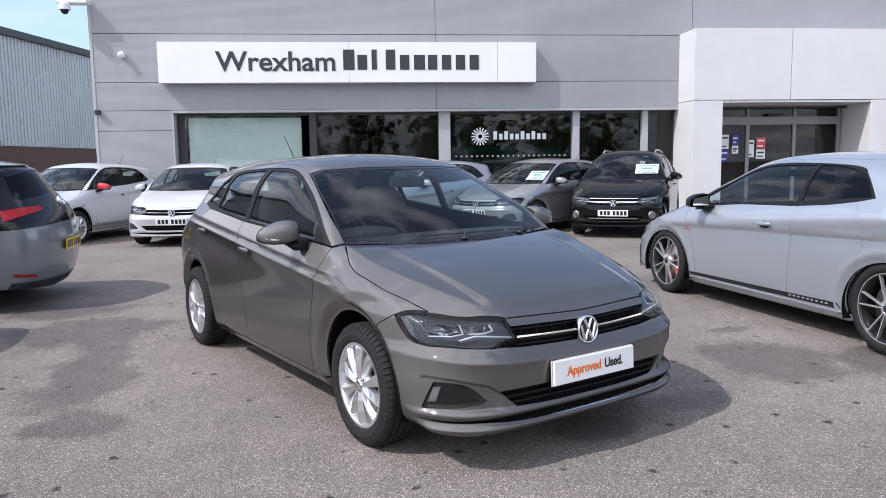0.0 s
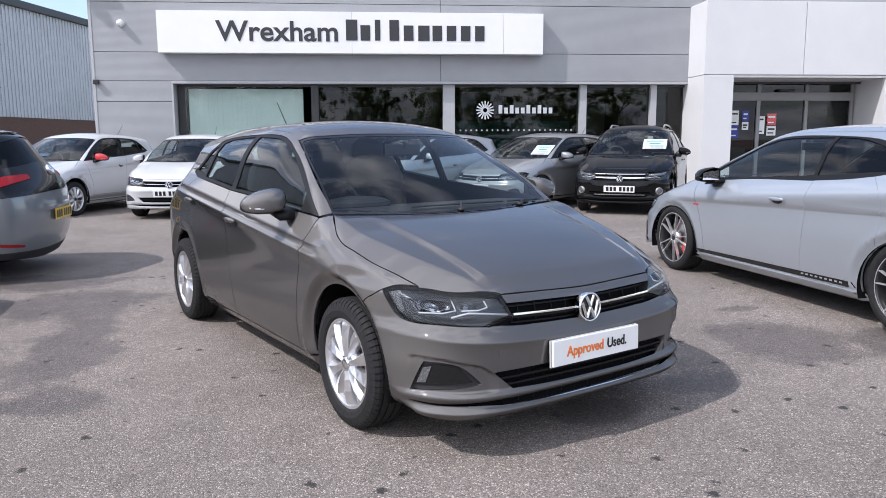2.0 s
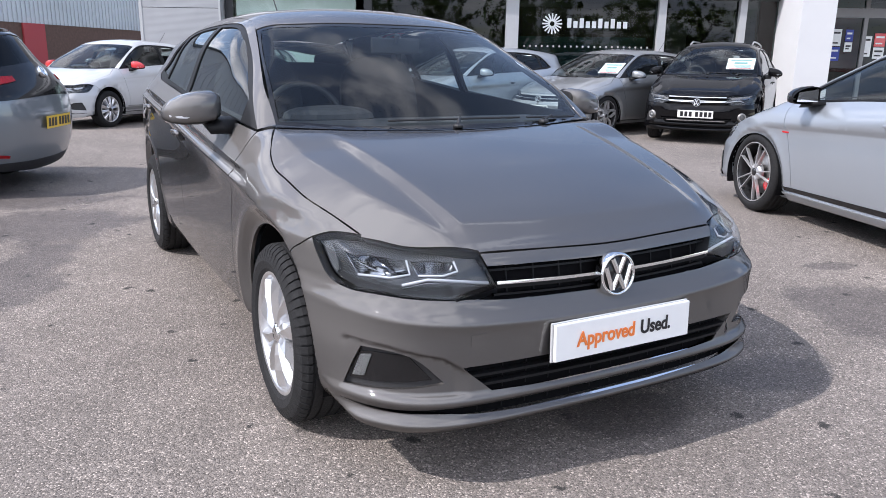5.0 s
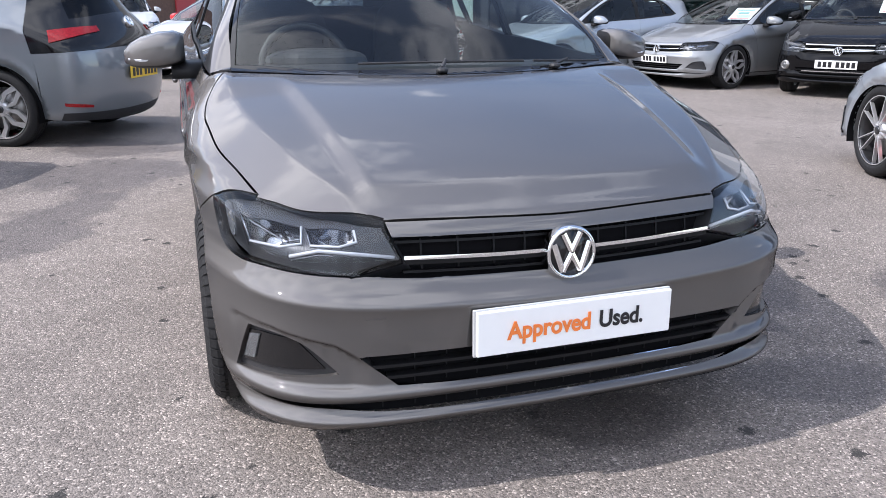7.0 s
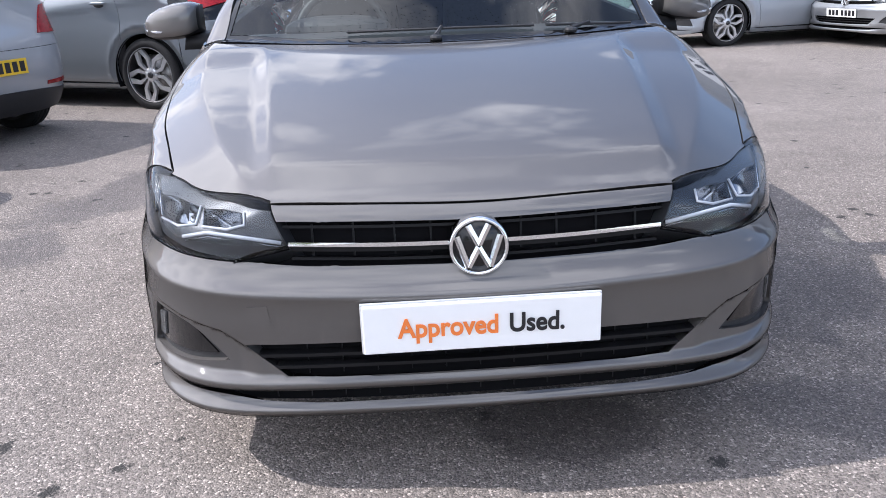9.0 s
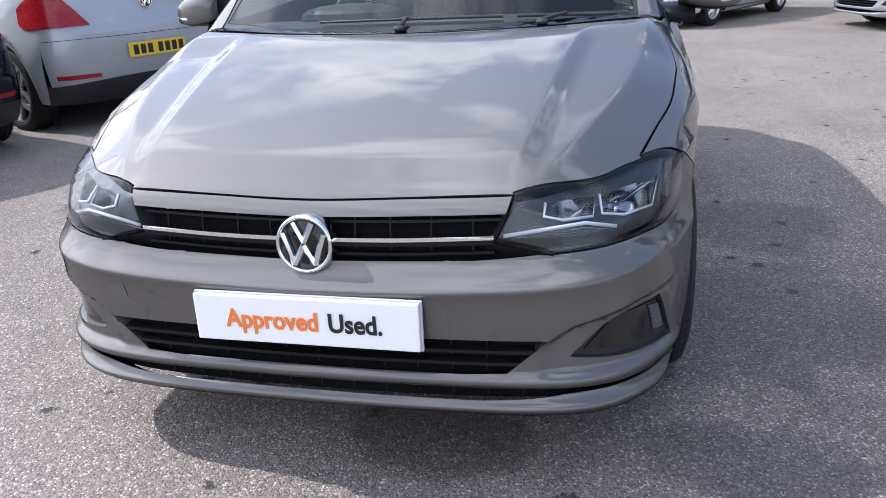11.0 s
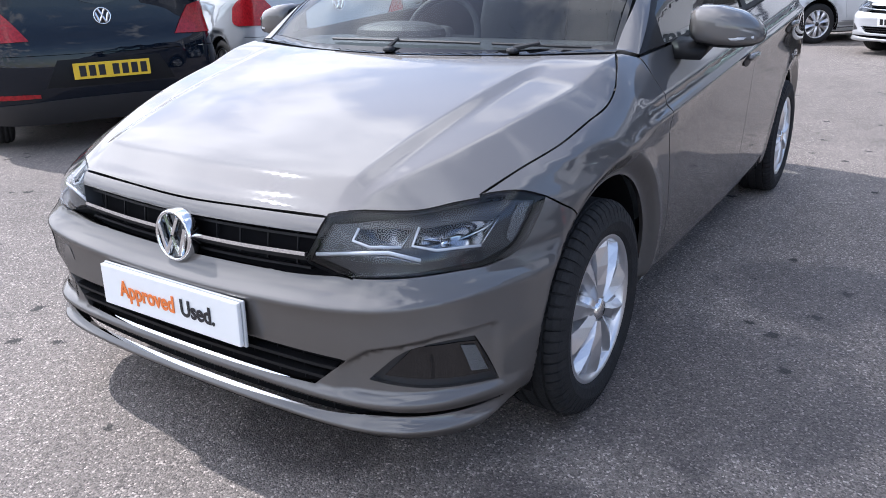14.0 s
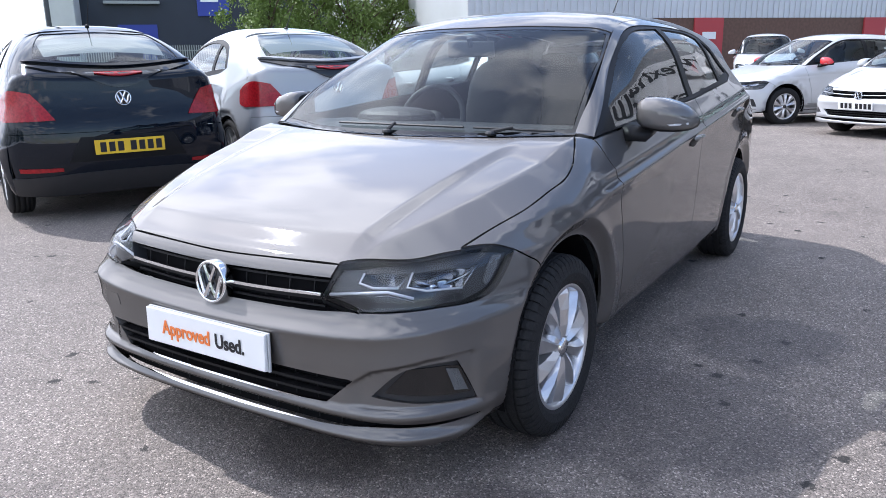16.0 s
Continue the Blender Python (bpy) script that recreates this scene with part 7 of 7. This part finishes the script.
for k in range(11):
    bush_tree((-31 + 6.4 * k, -36.5 - (k * 31 % 5) * 0.6), 5.6 + (k * 23 % 4) * 0.7, 3.0, 70 + k, "leafy green tree along the edge of the car park")
    bush_tree((-34 + 6.4 * k + (k * 37 % 5) * 0.5, -31 - (k * 53 % 7) * 0.8), 6.2 + (k * 29 % 5) * 0.6, 2.7, 40 + k, "leafy green tree along the edge of the car park")

verge = part("grass_verge", box(-62, -24, -30, 14, 0.002, 0.05), GRASS)
tagged(verge, "strip of rough green grass beyond the cars", "grass", kind="structure")
navy = thing("navy_building", pose(-70, 0, 0), "dark navy clad retail building with blue signs", "building")
part("wall", box(-14, 0, -6.6, 16, 0, 9.0), DARK_BLOCK, navy)
part("roof", box(-14.2, 0.3, -6.8, 16.2, 9.0, 9.5, 0.05), SHED_ROOF, navy)
for y0, y1, z0, z1 in ((4.7, 7.4, 4.9, 7.6), (-4.9, -3.2, 6.9, 8.2)):
    sgn_ = part("sign_panel", box(0.02, 0.2, y0, y1, z0, z1, 0.03), BLUE_SIGN, navy, "blue sign with plain pale bars")
    for k in range(2):
        part("name_bar", box(0.21, 0.24, y0 + 0.3, y1 - 0.5 - 0.4 * k, z1 - 0.8 - 0.7 * k, z1 - 0.45 - 0.7 * k), PAPER, sgn_)
part("roller_door", box(0.02, 0.15, -2.0, 1.2, 0, 4.2), BLUE_SIGN, navy)
part("canopy_bar", box(0.02, 0.6, -2.9, 1.6, 5.9, 6.15, 0.03), FENCE, navy)
part("porch", box(0.05, 4.0, -7.0, -4.8, 0, 6.9, 0.05), PALE_BLOCK, navy)
fence = thing("palisade_fence", pose(-56, 0, 0), "grey steel palisade fence", "fence")
pales = [box(0, 0.03, -34 + k * 0.16, -34 + k * 0.16 + 0.07, 0.05, 2.2) for k in range(300)]
part("pales", join(*pales, box(0.03, 0.08, -34, 14, 0.4, 0.46), box(0.03, 0.08, -34, 14, 1.8, 1.86)), FENCE, fence, kind="stuff")
pale = thing("pale_building", pose(-62, 18, 0), "pale rendered building beyond the trees", "building")
part("wall", box(-10, 0, -2.0, 14, 0, 9, 0.05), PALE_BLOCK, pale)
part("roof", box(-10.2, 0.3, -2.2, 14.2, 9, 9.4, 0.05), SHED_ROOF, pale)
mast = thing("lamp_post", pose(*ray_place(98.3, 30), 0), "dark lamp post beyond the parked cars", "lamp post")
part("pole", tube([(0, 0, 0), (0, 0, 9)], [0.09, 0.06], 10), SHED_ROOF, mast)
part("lantern", box(-0.1, 0.6, -0.12, 0.12, 8.9, 9.05, 0.03), SHED_ROOF, mast)
for y in (24.5, 34.0):
    part("red_door", box(0.02, 0.12, y, y + 1.5, 0, 2.6, 0.01), RED_POST, shed)
part("sign_plate", box(0.13, 0.15, 24.9, 25.6, 1.7, 2.0), PAPER, shed)

block_body = Body(sx=1.0, sy=1.02, sz=1.16, top=[(0.80, 0.86), (1.1, 0.955), (1.3, 1.12), (1.5, 1.30), (1.62, 1.39), (1.75, 1.43), (2.0, 1.450), (2.3, 1.461), (2.8, 1.458), (3.3, 1.45), (3.7, 1.43), (3.9, 1.41), (4.1, 1.38)])
jp = ray_place(48.9, 24.0)
block_suv = parked("small_suv", jp, -40, "white boxy small suv with round lamps", block_body, PAINT_WHITE, badge_z=0.75, wheel=SIDE_WHEEL)
for yy in (0.50, -0.50):
    m = on_skin(block_body, (0.08, yy, 0.63), "front", 0.02)
    part("round_lamp", moved(lathe([(0.0, 0.015), (0.07, 0.012), (0.09, 0.0), (0.095, -0.03)], 20, "x"), m @ Matrix.Rotation(math.pi, 4, "Z")), LAMP_SILVER, block_suv, smooth=True)


def repainted(src, m, mat, label):
    """A copy of a parked car elsewhere, in another paint."""
    ob = copy_thing(src, m)
    ob["label"] = label
    for c in ob.children_recursive:
        for slot in c.material_slots:
            if slot.material is PAINT_WHITE:
                slot.link = "OBJECT"
                slot.material = mat
    return ob


for at in ((0.9, 3.2), (3.6, 3.4)):
    q = FRONT @ Vector((at[0], at[1] - 1.6, 0.0))
    ob = repainted(plain_hatch, heading((q.x, q.y), -60), PAINT_NAVY, "dark hatchback on show behind the shop window")
    ob.location.z = 0.06
repainted(plain_hatch, heading(ray_place(85.6, 44.0), -20), RED_TRIM, "small red hatchback by the fence")
repainted(plain_hatch, heading(ray_place(83.0, 47.0), -15), PAINT_SLATE, "dark grey hatchback by the fence")
repainted(plain_hatch, heading(ray_place(88.4, 47.0), -15), PAINT_NAVY, "blue-black hatchback by the fence")
repainted(plain_hatch, heading((-13.5, 22.0), -70), PAINT_SLATE, "dark grey hatchback behind the white cars")

# ---------------------------------------------------------------- small things on the showroom front
cctv = thing("security_camera", FRONT, "white dome security camera on a wall bracket", "camera")
part("bracket", box(-8.62, -7.97, -0.30, 0.02, 5.02, 5.10, 0.01), PAPER, cctv)
part("housing", moved(lathe([(0.0, 0.12), (0.10, 0.11), (0.12, 0.05), (0.12, -0.06)], 20, "z"), Matrix.Translation((-8.45, -0.27, 4.93))), PAPER, cctv, smooth=True)
part("dome", blob(-8.45, -0.27, 4.86, 0.085, 0.085, 0.09, 2.0), DARK_GLASS, cctv, smooth=True)
lampw = thing("wall_light", FRONT, "small white wall light on the cladding", "wall light")
part("lamp_body", moved(lathe([(0.0, -0.16), (0.06, -0.15), (0.08, -0.08), (0.07, 0.0)], 16, "y"), Matrix.Translation((-7.35, 0.0, 3.92))), PAPER, lampw, smooth=True)
boxy = thing("junction_box", FRONT, "small dark box on the corner of the front", "box")
part("box_body", box(-8.02, -7.90, -0.10, -0.014, 2.58, 2.68, 0.01), BLACK_TRIM, boxy)
posters = thing("door_notices", FRONT, "printed notices stuck on the entrance door glass", "poster")
for x0, x1, z0, z1, mt in ((7.12, 7.34, 1.62, 1.98, PAPER), (7.12, 7.34, 1.30, 1.60, BLUE_SIGN), (7.43, 7.60, 1.72, 1.97, BLUE_SIGN), (7.43, 7.60, 1.50, 1.70, PAPER), (7.86, 8.02, 1.40, 1.84, PAPER), (8.08, 8.32, 1.62, 1.90, RED_TRIM), (8.08, 8.32, 1.36, 1.60, PAPER)):
    note = part("notice", box(x0, x1, 0.225, 0.228, z0, z1), mt, posters)
    part("print_bar", box(x0 + 0.03, x1 - 0.03, 0.222, 0.2245, z1 - 0.10, z1 - 0.06), INK_BLACK if mt is PAPER else PAPER, note)
    part("print_bar", box(x0 + 0.03, x1 - 0.06, 0.222, 0.2245, z0 + 0.05, z0 + 0.08), INK_BLACK if mt is PAPER else PAPER, note)
sensor = thing("door_sensor", FRONT, "black sensor over the entrance doors", "sensor")
part("sensor_body", box(8.3, 8.7, 0.10, 0.18, 2.44, 2.5, 0.01), BLACK_TRIM, sensor)
# vertical folds of the blind behind the first window
fold = [box(-6.04 + k * 0.11, -6.04 + k * 0.11 + 0.1085, 0.36, 0.40, 0.2, 2.5) for k in range(24)]
part("blind_fabric", join(*fold), BLIND, front)
